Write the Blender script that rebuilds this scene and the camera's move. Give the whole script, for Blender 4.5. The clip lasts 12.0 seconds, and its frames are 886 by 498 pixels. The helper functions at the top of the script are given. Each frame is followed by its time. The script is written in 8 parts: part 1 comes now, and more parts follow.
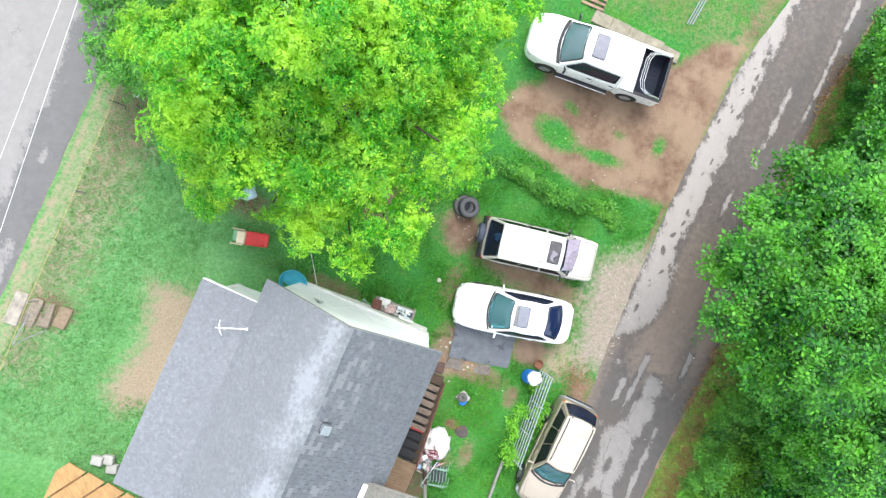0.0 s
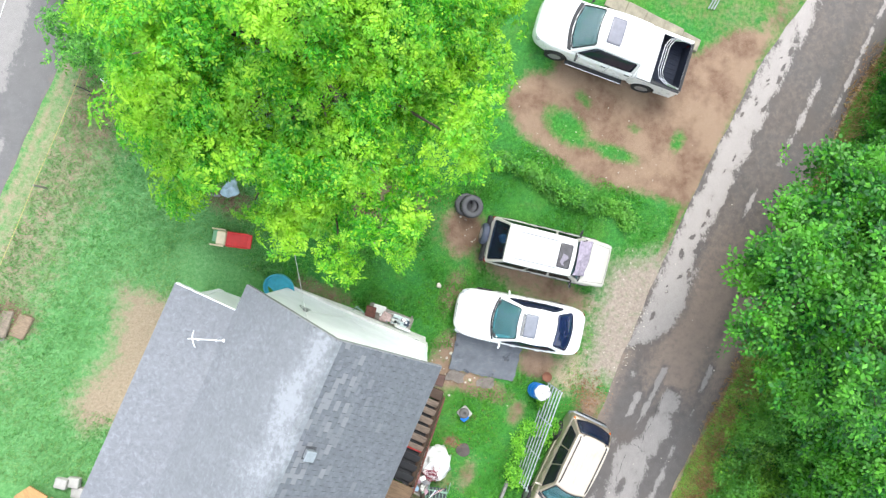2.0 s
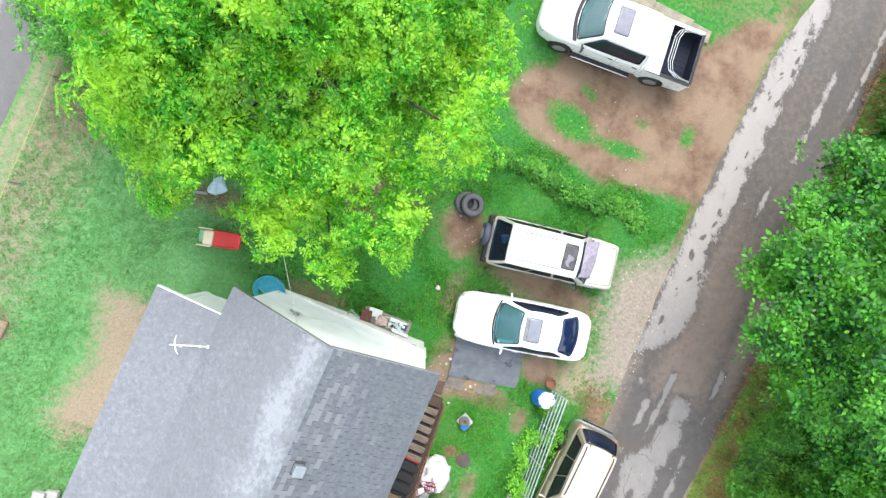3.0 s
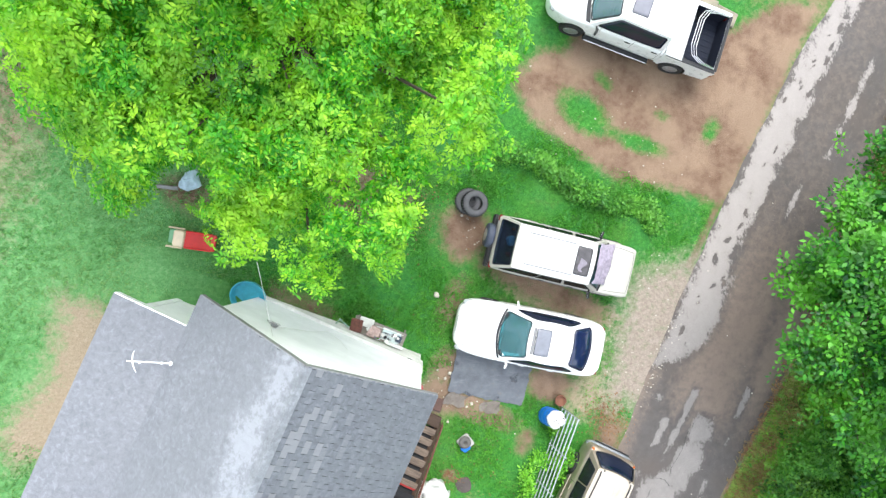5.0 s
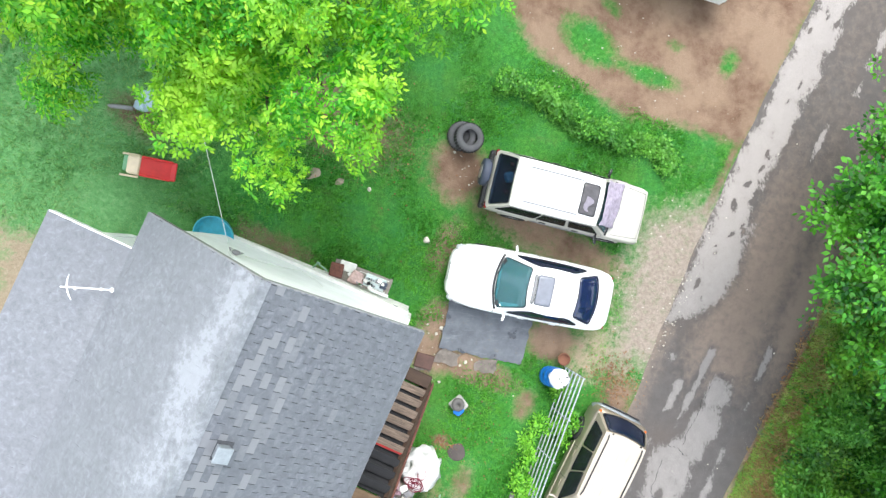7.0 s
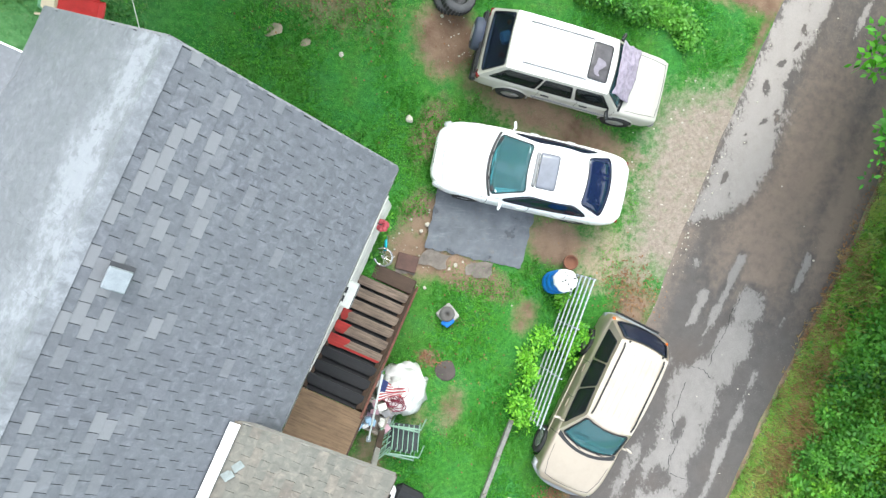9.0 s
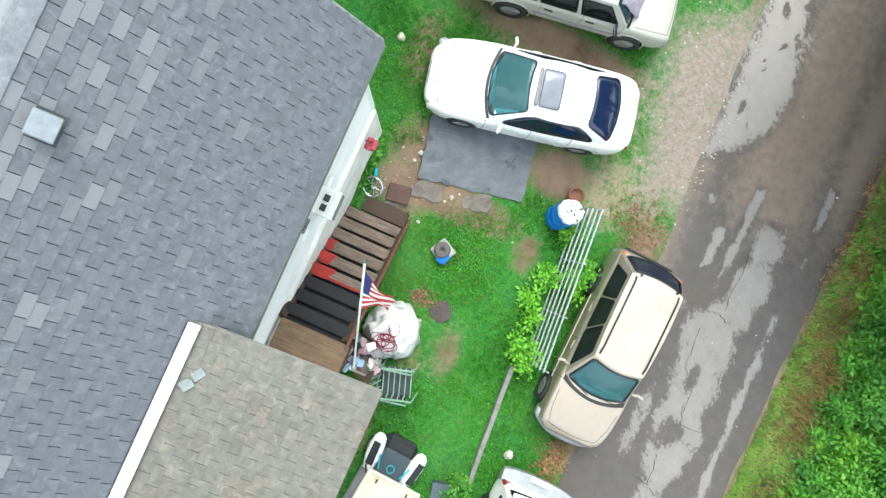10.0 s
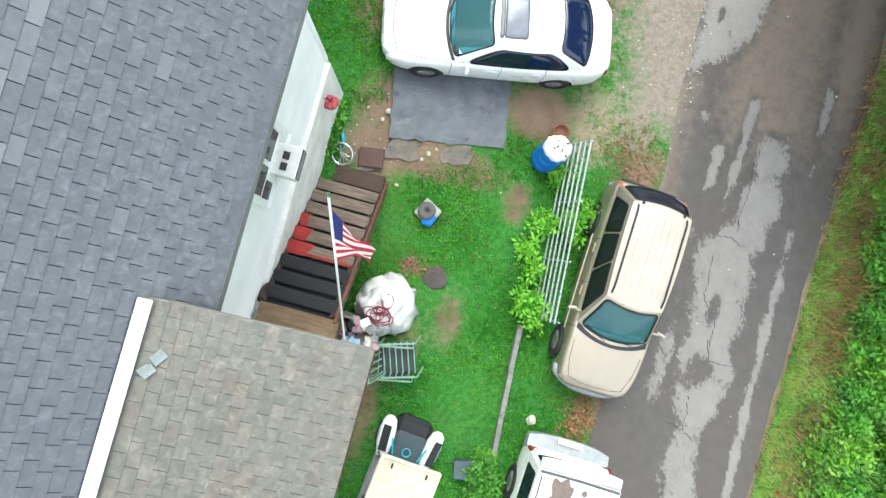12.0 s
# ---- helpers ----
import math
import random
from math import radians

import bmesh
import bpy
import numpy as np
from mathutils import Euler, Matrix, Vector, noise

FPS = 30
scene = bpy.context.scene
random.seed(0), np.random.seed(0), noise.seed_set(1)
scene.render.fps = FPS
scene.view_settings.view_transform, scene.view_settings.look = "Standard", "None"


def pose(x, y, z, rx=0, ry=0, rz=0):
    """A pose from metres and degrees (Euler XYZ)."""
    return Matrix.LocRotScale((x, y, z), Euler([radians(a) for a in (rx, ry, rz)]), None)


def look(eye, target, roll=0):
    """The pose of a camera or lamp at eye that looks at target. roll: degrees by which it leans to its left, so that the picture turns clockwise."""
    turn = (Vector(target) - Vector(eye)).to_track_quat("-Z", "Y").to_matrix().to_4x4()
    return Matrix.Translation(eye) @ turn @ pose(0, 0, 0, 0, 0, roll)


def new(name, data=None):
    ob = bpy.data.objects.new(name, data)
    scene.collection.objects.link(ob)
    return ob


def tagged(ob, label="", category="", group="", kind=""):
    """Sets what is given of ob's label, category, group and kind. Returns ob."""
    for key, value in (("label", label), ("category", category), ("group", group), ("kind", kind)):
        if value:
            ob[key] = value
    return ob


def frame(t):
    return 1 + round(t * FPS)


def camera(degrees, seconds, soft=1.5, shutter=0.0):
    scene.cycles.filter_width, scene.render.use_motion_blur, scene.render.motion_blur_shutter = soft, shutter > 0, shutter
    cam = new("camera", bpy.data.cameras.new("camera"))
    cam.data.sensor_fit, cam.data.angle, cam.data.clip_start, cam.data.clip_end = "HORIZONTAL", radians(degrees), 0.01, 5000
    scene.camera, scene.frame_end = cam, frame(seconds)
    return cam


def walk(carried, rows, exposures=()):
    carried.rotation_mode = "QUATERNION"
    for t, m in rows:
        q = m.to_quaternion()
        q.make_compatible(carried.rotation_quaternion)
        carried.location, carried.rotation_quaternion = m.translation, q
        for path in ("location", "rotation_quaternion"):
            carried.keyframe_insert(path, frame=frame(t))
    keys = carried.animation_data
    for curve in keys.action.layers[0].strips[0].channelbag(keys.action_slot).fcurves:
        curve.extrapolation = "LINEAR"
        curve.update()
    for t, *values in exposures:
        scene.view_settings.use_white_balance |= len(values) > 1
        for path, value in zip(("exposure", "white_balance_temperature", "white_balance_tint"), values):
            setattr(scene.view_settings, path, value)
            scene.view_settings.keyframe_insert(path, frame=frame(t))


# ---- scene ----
cam = camera(68.2, 12.0, soft=1.35)
PATH = [
    (0, -0.078, 0.051, 26.127, -0.181, -1.761, -0.009),
    (0.5, -0.044, 0.065, 25.624, -0.125, -1.710, 0.018),
    (1, -0.026, 0.075, 25.158, -0.104, -1.727, 0.069),
    (1.5, -0.010, 0.067, 24.649, -0.043, -1.699, 0.145),
    (2, -0.006, 0.052, 24.147, 0.018, -1.708, 0.180),
    (2.5, 0.021, 0.023, 23.641, 0.100, -1.705, 0.191),
    (3, 0.051, 0.002, 23.111, 0.212, -1.702, 0.203),
    (5, 0.175, 0.020, 21.072, 0.433, -1.598, 0.390),
    (5.5, 0.187, -0.150, 20.677, 0.379, -1.666, 0.500),
    (6, 0.257, -0.540, 20.225, 0.429, -1.687, 0.487),
    (6.5, 0.361, -1.056, 19.708, 0.501, -1.669, 0.510),
    (8.5, 0.767, -3.792, 17.147, 1.201, -1.793, 0.306),
    (9, 0.870, -4.559, 16.457, 1.239, -1.774, 0.323),
    (9.5, 0.947, -5.361, 15.750, 1.277, -1.777, 0.315),
    (10, 1.004, -6.068, 15.213, 1.312, -1.872, 0.350),
    (10.5, 1.038, -6.524, 14.840, 1.424, -2.048, 0.238),
    (11, 1.121, -6.724, 14.582, 1.697, -1.883, -4.310),
    (11.5, 1.149, -6.824, 14.363, 1.821, -1.891, -7.225),
    (12, 1.145, -6.925, 14.136, 1.863, -2.013, -8.268),
]
walk(cam, [(t, pose(x, y, z, rx, ry, rz)) for t, x, y, z, rx, ry, rz in PATH], [(0, 1.15, 6220, 8), (3, 1.17, 6220, 8), (6.5, 1.2, 6220, 8), (8.5, 1.22, 6200, 5), (9, 1.18, 6200, 4), (9.6, 1.1, 6180, 2), (10.5, 1.02, 6180, 2), (12, 1.0, 6180, 2)])

# ---- light: bright overcast sky, very soft sun ----
SUN_EL, SUN_AZ = radians(56), radians(12)
world = bpy.data.worlds.new("overcast_sky")
scene.world = world
world.use_nodes = True
wn, wl = world.node_tree.nodes, world.node_tree.links
sky = wn.new("ShaderNodeTexSky")
sky.sky_type, sky.sun_disc = "NISHITA", False
sky.sun_elevation, sky.sun_rotation = SUN_EL, SUN_AZ
sky.air_density, sky.dust_density, sky.ozone_density = 1.2, 6.0, 1.0
haze = wn.new("ShaderNodeMix")
haze.data_type = "RGBA"
haze.inputs[0].default_value = 0.75
wl.new(sky.outputs[0], haze.inputs[6])
haze.inputs[7].default_value = (7.0, 7.2, 7.5, 1)
wl.new(haze.outputs[2], wn["Background"].inputs[0])
wn["Background"].inputs[1].default_value = 0.15
sun = new("sun", bpy.data.lights.new("sun", "SUN"))
sun.data.energy, sun.data.angle, sun.data.color = 1.62, radians(35), (1.0, 0.97, 0.92)
sun.matrix_world = look((0, 0, 60), (-60 * math.cos(SUN_EL) / math.sin(SUN_EL) * math.sin(SUN_AZ), -60 * math.cos(SUN_EL) / math.sin(SUN_EL) * math.cos(SUN_AZ), 0))

# ---- plan: u runs across the slope (down towards the lane), v along the lane ----
TH = math.atan2(0.4, 0.917)
CT, ST = math.cos(TH), math.sin(TH)
PROFILE_U = (-60, -30, -14, -12, -10.7, -9.4, -6.75, -3.5, -1, 1.3, 2.3, 4, 5, 6, 8.3, 10, 11.3, 13, 16, 40, 120)
PROFILE_Z = (9, 7.5, 6.4, 6.25, 6.1, 5.3, 3.95, 2.95, 1.8, 1.2, 0.9, 0.8, 0.65, 0.5, 0.35, 0.12, 0, -0.1, -0.3, -1.5, -3)
_us = np.arange(-60, 120, 0.1)
_zs = np.convolve(np.pad(np.interp(_us, PROFILE_U, PROFILE_Z), 7, mode="edge"), np.ones(15) / 15, mode="valid")


def xy(u, v):
    return u * CT + v * ST, -u * ST + v * CT


def uv_of(x, y):
    return x * CT - y * ST, x * ST + y * CT


def ground_z(x, y):
    return float(np.interp(x * CT - y * ST, _us, _zs))


def put(u, v, h=0.0):
    x, y = xy(u, v)
    return Vector((x, y, ground_z(x, y) + h))


# ---- mesh helpers ----
def box(sx, sy, sz, at=(0, 0, 0), bevel=0.0, turn=(0, 0, 0)):
    """A box with chamfered edges, centred at a place."""
    b = min(bevel, sx * 0.45, sy * 0.45, sz * 0.45)
    hx, hy, hz = sx / 2, sy / 2, sz / 2
    if b <= 0:
        vs = [(x, y, z) for x in (-hx, hx) for y in (-hy, hy) for z in (-hz, hz)]
        fs = [(0, 1, 3, 2), (4, 6, 7, 5), (0, 4, 5, 1), (2, 3, 7, 6), (0, 2, 6, 4), (1, 5, 7, 3)]
    else:
        bm = bmesh.new()
        bmesh.ops.create_cube(bm, size=1.0)
        for v in bm.verts:
            v.co = Vector((v.co.x * sx, v.co.y * sy, v.co.z * sz))
        bmesh.ops.bevel(bm, geom=bm.edges[:], offset=b, segments=1, affect="EDGES", profile=0.5)
        bm.verts.index_update()
        vs = [tuple(v.co) for v in bm.verts]
        fs = [tuple(v.index for v in f.verts) for f in bm.faces]
        bm.free()
    m = pose(*at, *turn)
    return [tuple(m @ Vector(v)) for v in vs], fs


def joined(*geos):
    vs, fs = [], []
    for a, b in geos:
        n = len(vs)
        vs += list(a)
        fs += [tuple(i + n for i in f) for f in b]
    return vs, fs


def moved(geo, m):
    return [tuple(m @ Vector(v)) for v in geo[0]], geo[1]


def tube(path, r, n=8, closed=False):
    """A round bar along a path of points; r: one radius or one for each point."""
    path = [Vector(p) for p in path]
    rs = r if isinstance(r, (list, tuple)) else [r] * len(path)
    vs, fs = [], []
    for i, p in enumerate(path):
        a, b = path[max(i - 1, 0)], path[min(i + 1, len(path) - 1)]
        if closed:
            a, b = path[i - 1], path[(i + 1) % len(path)]
        q = (b - a).to_track_quat("Z", "X")
        vs += [tuple(p + q @ Vector((rs[i] * math.cos(k * math.tau / n), rs[i] * math.sin(k * math.tau / n), 0))) for k in range(n)]
    m = len(path)
    for i in range(m if closed else m - 1):
        j = (i + 1) % m
        fs += [(i * n + k, i * n + (k + 1) % n, j * n + (k + 1) % n, j * n + k) for k in range(n)]
    if not closed:
        fs += [tuple(range(n - 1, -1, -1)), tuple((m - 1) * n + k for k in range(n))]
    return vs, fs


def lathe(profile, n=24, at=(0, 0, 0)):
    """A turned shape from (radius, height) pairs."""
    vs, fs = [], []
    for r, z in profile:
        vs += [(at[0] + r * math.cos(k * math.tau / n), at[1] + r * math.sin(k * math.tau / n), at[2] + z) for k in range(n)]
    for i in range(len(profile) - 1):
        fs += [(i * n + k, i * n + (k + 1) % n, (i + 1) * n + (k + 1) % n, (i + 1) * n + k) for k in range(n)]
    if profile[0][0] > 1e-4:
        fs.append(tuple(range(n - 1, -1, -1)))
    if profile[-1][0] > 1e-4:
        fs.append(tuple((len(profile) - 1) * n + k for k in range(n)))
    return vs, fs


def prism(outline, z0, z1):
    n = len(outline)
    vs = [(x, y, z0) for x, y in outline] + [(x, y, z1) for x, y in outline]
    return vs, [tuple(range(n - 1, -1, -1)), tuple(range(n, 2 * n))] + [(i, (i + 1) % n, n + (i + 1) % n, n + i) for i in range(n)]


def loft(rings, caps=True):
    n, vs, fs = len(rings[0]), [], []
    for ring in rings:
        vs += [tuple(p) for p in ring]
    for i in range(len(rings) - 1):
        fs += [(i * n + k, i * n + (k + 1) % n, (i + 1) * n + (k + 1) % n, (i + 1) * n + k) for k in range(n)]
    if caps:
        fs += [tuple(range(n - 1, -1, -1)), tuple((len(rings) - 1) * n + k for k in range(n))]
    return vs, fs


def sheet(p00, p10, p11, p01, nu=8, nv=6, bulge=0.0, thick=0.0, way=None):
    """A curved panel between four corners, bulging along its normal; thick gives it a back."""
    a, b, c, d = (Vector(p) for p in (p00, p10, p11, p01))
    nrm = way or (b - a).cross(d - a).normalized()
    vs = []
    for s in ((0, -1) if thick else (0,)):
        for j in range(nv + 1):
            for i in range(nu + 1):
                x, y = i / nu, j / nv
                p = a * (1 - x) * (1 - y) + b * x * (1 - y) + c * x * y + d * (1 - x) * y
                vs.append(tuple(p + nrm * (bulge * (1 - (2 * x - 1) ** 2) * (0.6 + 0.4 * (1 - (2 * y - 1) ** 2)) + s * thick)))
    w, m = nu + 1, (nu + 1) * (nv + 1)
    fs = [(j * w + i, j * w + i + 1, (j + 1) * w + i + 1, (j + 1) * w + i) for j in range(nv) for i in range(nu)]
    if thick:
        fs += [tuple(m + k for k in reversed(f)) for f in fs]
        rim = [i for i in range(w)] + [j * w + nu for j in range(1, nv + 1)] + [nv * w + i for i in range(nu - 1, -1, -1)] + [j * w for j in range(nv - 1, 0, -1)]
        fs += [(rim[k], m + rim[k], m + rim[(k + 1) % len(rim)], rim[(k + 1) % len(rim)]) for k in range(len(rim))]
    return vs, fs


def mesh_of(name, geo, material, smooth=False):
    me = bpy.data.meshes.new(name)
    me.from_pydata([tuple(v) for v in geo[0]], [], geo[1])
    me.materials.append(material)
    if smooth:
        me.polygons.foreach_set("use_smooth", [True] * len(me.polygons))
    me.update()
    return me


def part(name, geo, material, parent=None, label="", smooth=False, m=None):
    """One mesh object under a thing or a part."""
    ob = new(name, mesh_of(name, geo, material, smooth))
    if parent is not None:
        ob.parent = parent
    if m is not None:
        ob.matrix_basis = m
    return tagged(ob, label)


def thing(name, m, label, category, group="", kind=""):
    ob = new(name)
    ob.empty_display_size = 0.2
    ob.matrix_basis = m
    return tagged(ob, label, category, group, kind)


# ---- materials ----
def material(name):
    mat = bpy.data.materials.new(name)
    mat.use_nodes = True
    nt = mat.node_tree
    return mat, nt, nt.nodes["Principled BSDF"]


def nz(nt, scale, detail=6.0, rough=0.6, coord=None, dist=0.0):
    n = nt.nodes.new("ShaderNodeTexNoise")
    n.inputs["Scale"].default_value, n.inputs["Detail"].default_value = scale, detail
    n.inputs["Roughness"].default_value, n.inputs["Distortion"].default_value = rough, dist
    if coord is None:
        tc = nt.nodes.new("ShaderNodeTexCoord")
        coord = tc.outputs["Object"]
    nt.links.new(coord, n.inputs["Vector"])
    return n.outputs["Fac"]


def ramp(nt, fac, *stops):
    r = nt.nodes.new("ShaderNodeValToRGB")
    while len(r.color_ramp.elements) < len(stops):
        r.color_ramp.elements.new(0.5)
    for e, (pos, col) in zip(r.color_ramp.elements, stops):
        e.position = pos
        e.color = (*col, 1) if isinstance(col, tuple) else (col, col, col, 1)
    nt.links.new(fac, r.inputs[0])
    return r.outputs[0]


def mix(nt, fac, a, b, mode="MIX"):
    n = nt.nodes.new("ShaderNodeMix")
    n.data_type, n.blend_type = "RGBA", mode
    for sock, val in ((n.inputs[0], fac), (n.inputs[6], a), (n.inputs[7], b)):
        if isinstance(val, (int, float)):
            sock.default_value = val
        elif isinstance(val, tuple):
            sock.default_value = (*val, 1)
        else:
            nt.links.new(val, sock)
    return n.outputs[2]


def maths(nt, op, a, b=0.0):
    n = nt.nodes.new("ShaderNodeMath")
    n.operation, n.use_clamp = op, False
    for sock, val in zip(n.inputs, (a, b)):
        if isinstance(val, (int, float)):
            sock.default_value = val
        else:
            nt.links.new(val, sock)
    return n.outputs[0]


def bump(nt, bsdf, height, strength=0.3, distance=0.01):
    b = nt.nodes.new("ShaderNodeBump")
    b.inputs["Strength"].default_value, b.inputs["Distance"].default_value = strength, distance
    nt.links.new(height, b.inputs["Height"])
    nt.links.new(b.outputs[0], bsdf.inputs["Normal"])


def simple(name, col, rough=0.5, metal=0.0, vary=0.15, scale=6.0, fine=60.0, relief=0.15, dist=0.004, spec=0.5):
    """Paint, plastic, metal or cloth: stains at one scale, grain at another."""
    mat, nt, b = material(name)
    big, small = nz(nt, scale, 5), nz(nt, fine, 3)
    dark = tuple(c * (1 - vary) for c in col)
    lite = tuple(min(1, c * (1 + vary * 0.6)) for c in col)
    c1 = ramp(nt, big, (0.3, dark), (0.7, lite))
    c2 = mix(nt, 0.25 * min(1, vary * 4), c1, ramp(nt, small, (0.35, tuple(c * 0.7 for c in col)), (0.65, lite)))
    nt.links.new(c2, b.inputs["Base Color"])
    b.inputs["Metallic"].default_value = metal
    b.inputs["Specular IOR Level"].default_value = spec
    nt.links.new(ramp(nt, big, (0.2, max(0.02, rough - 0.08)), (0.8, min(1, rough + 0.08))), b.inputs["Roughness"])
    bump(nt, b, small, relief, dist)
    return mat


def attr(nt, name):
    a = nt.nodes.new("ShaderNodeAttribute")
    a.attribute_name = name
    return a.outputs["Fac"]


def ground_material():
    mat, nt, b = material("lawn_and_earth")
    tuft, blade, broad = nz(nt, 9, 6, 0.7), nz(nt, 55, 4, 0.75), nz(nt, 0.55, 4, 0.55)
    grass = ramp(nt, tuft, (0.3, (0.03, 0.145, 0.02)), (0.5, (0.055, 0.25, 0.036)), (0.72, (0.11, 0.375, 0.056)))
    grass = mix(nt, ramp(nt, broad, (0.42, 0.0), (0.68, 0.75)), grass, ramp(nt, tuft, (0.3, (0.05, 0.16, 0.022)), (0.7, (0.14, 0.33, 0.055))))
    grass = mix(nt, ramp(nt, nz(nt, 1.3, 5, 0.65), (0.44, 0.0), (0.66, 0.6)), grass, ramp(nt, tuft, (0.3, (0.028, 0.17, 0.045)), (0.7, (0.075, 0.31, 0.085))))
    grass = mix(nt, ramp(nt, nz(nt, 2.1, 6, 0.7), (0.56, 0.0), (0.72, 0.55)), grass, (0.13, 0.15, 0.055))
    grass = mix(nt, ramp(nt, blade, (0.35, 0.55), (0.6, 0.0)), grass, (0.012, 0.05, 0.008))
    soil = ramp(nt, nz(nt, 3.5, 8, 0.65), (0.25, (0.135, 0.080, 0.052)), (0.5, (0.19, 0.122, 0.084)), (0.78, (0.265, 0.182, 0.132)))
    soil = mix(nt, ramp(nt, nz(nt, 0.8, 5, 0.6), (0.42, 0.0), (0.6, 0.7)), soil, (0.315, 0.225, 0.158))
    soil = mix(nt, ramp(nt, nz(nt, 40, 3), (0.6, 0.0), (0.74, 0.5)), soil, (0.40, 0.33, 0.27))
    straw = ramp(nt, nz(nt, 14, 7, 0.75), (0.25, (0.26, 0.20, 0.135)), (0.5, (0.35, 0.28, 0.20)), (0.75, (0.45, 0.37, 0.285)))
    gravel = ramp(nt, nz(nt, 10, 12, 0.85), (0.32, (0.20, 0.157, 0.13)), (0.5, (0.31, 0.258, 0.218)), (0.68, (0.44, 0.375, 0.325)))
    grass = mix(nt, maths(nt, "MULTIPLY", attr(nt, "pale"), ramp(nt, broad, (0.3, 0.65), (0.7, 1.0))), grass, ramp(nt, tuft, (0.3, (0.105, 0.265, 0.09)), (0.5, (0.15, 0.36, 0.13)), (0.72, (0.235, 0.42, 0.19))))
    edge = maths(nt, "ADD", maths(nt, "MULTIPLY", maths(nt, "SUBTRACT", nz(nt, 4.5, 8, 0.75), 0.5), 1.3), maths(nt, "MULTIPLY", maths(nt, "SUBTRACT", nz(nt, 30, 4, 0.75), 0.5), 0.6))

    def cover(name, soft=0.26):
        v = maths(nt, "ADD", attr(nt, name), edge)
        return ramp(nt, v, (0.5 - soft, 0.0), (0.5 + soft, 1.0))

    col = mix(nt, cover("straw", 0.22), grass, straw)
    col = mix(nt, cover("soil"), col, soil)
    col = mix(nt, cover("gravel"), col, gravel)
    nt.links.new(col, b.inputs["Base Color"])
    b.inputs["Roughness"].default_value = 0.92
    b.inputs["Specular IOR Level"].default_value = 0.2
    bump(nt, b, maths(nt, "ADD", tuft, maths(nt, "MULTIPLY", blade, 0.6)), 0.9, 0.05)
    return mat


def asphalt_material(name, base, worn, damp):
    mat, nt, b = material(name)
    tx, mp = nt.nodes.new("ShaderNodeTexCoord"), nt.nodes.new("ShaderNodeMapping")
    mp.inputs["Rotation"].default_value = (0, 0, 0.4112)
    mp.inputs["Scale"].default_value = (1.15, 0.72, 1.0)
    nt.links.new(tx.outputs["Object"], mp.inputs["Vector"])
    along = mp.outputs[0]          # drawn out along the road
    grit, blot, broad = nz(nt, 90, 4, 0.8), nz(nt, 3.2, 8, 0.72), nz(nt, 0.5, 4)
    dark = mix(nt, ramp(nt, blot, (0.35, 0.0), (0.7, 0.7)), base, tuple(c * 1.5 for c in base))
    dark = mix(nt, ramp(nt, broad, (0.4, 0.0), (0.7, 0.55)), dark, damp)
    v = maths(nt, "ADD", attr(nt, "worn"), maths(nt, "ADD", maths(nt, "MULTIPLY", maths(nt, "SUBTRACT", nz(nt, 1.9, 6, 0.6, along), 0.5), 1.25), maths(nt, "MULTIPLY", maths(nt, "SUBTRACT", nz(nt, 14, 6, 0.7, along), 0.5), 0.75)))
    light = mix(nt, ramp(nt, blot, (0.3, 0.0), (0.7, 1.0)), worn, tuple(c * 0.82 for c in worn))
    light = mix(nt, attr(nt, "bleach"), light, (0.44, 0.395, 0.375))
    col = mix(nt, ramp(nt, v, (0.40, 0.0), (0.5, 0.6), (0.54, 0.9), (0.8, 1.0)), dark, light)
    fleck = maths(nt, "MULTIPLY", ramp(nt, nz(nt, 45, 3, 0.6), (0.64, 0.0), (0.7, 0.8)), ramp(nt, nz(nt, 1.1, 5, 0.6), (0.45, 0.0), (0.6, 1.0)))
    col = mix(nt, fleck, col, worn)
    earth = maths(nt, "ADD", attr(nt, "soil"), maths(nt, "MULTIPLY", maths(nt, "SUBTRACT", nz(nt, 5, 8, 0.7), 0.5), 1.0))
    col = mix(nt, ramp(nt, earth, (0.3, 0.0), (0.8, 0.85)), col, (0.236, 0.182, 0.148))
    col = mix(nt, ramp(nt, grit, (0.3, 0.45), (0.6, 0.0)), col, tuple(c * 0.5 for c in base))
    nt.links.new(col, b.inputs["Base Color"])
    nt.links.new(ramp(nt, v, (0.45, 0.55), (0.55, 0.85)), b.inputs["Roughness"])
    b.inputs["Specular IOR Level"].default_value = 0.35
    bump(nt, b, grit, 0.35, 0.006)
    return mat


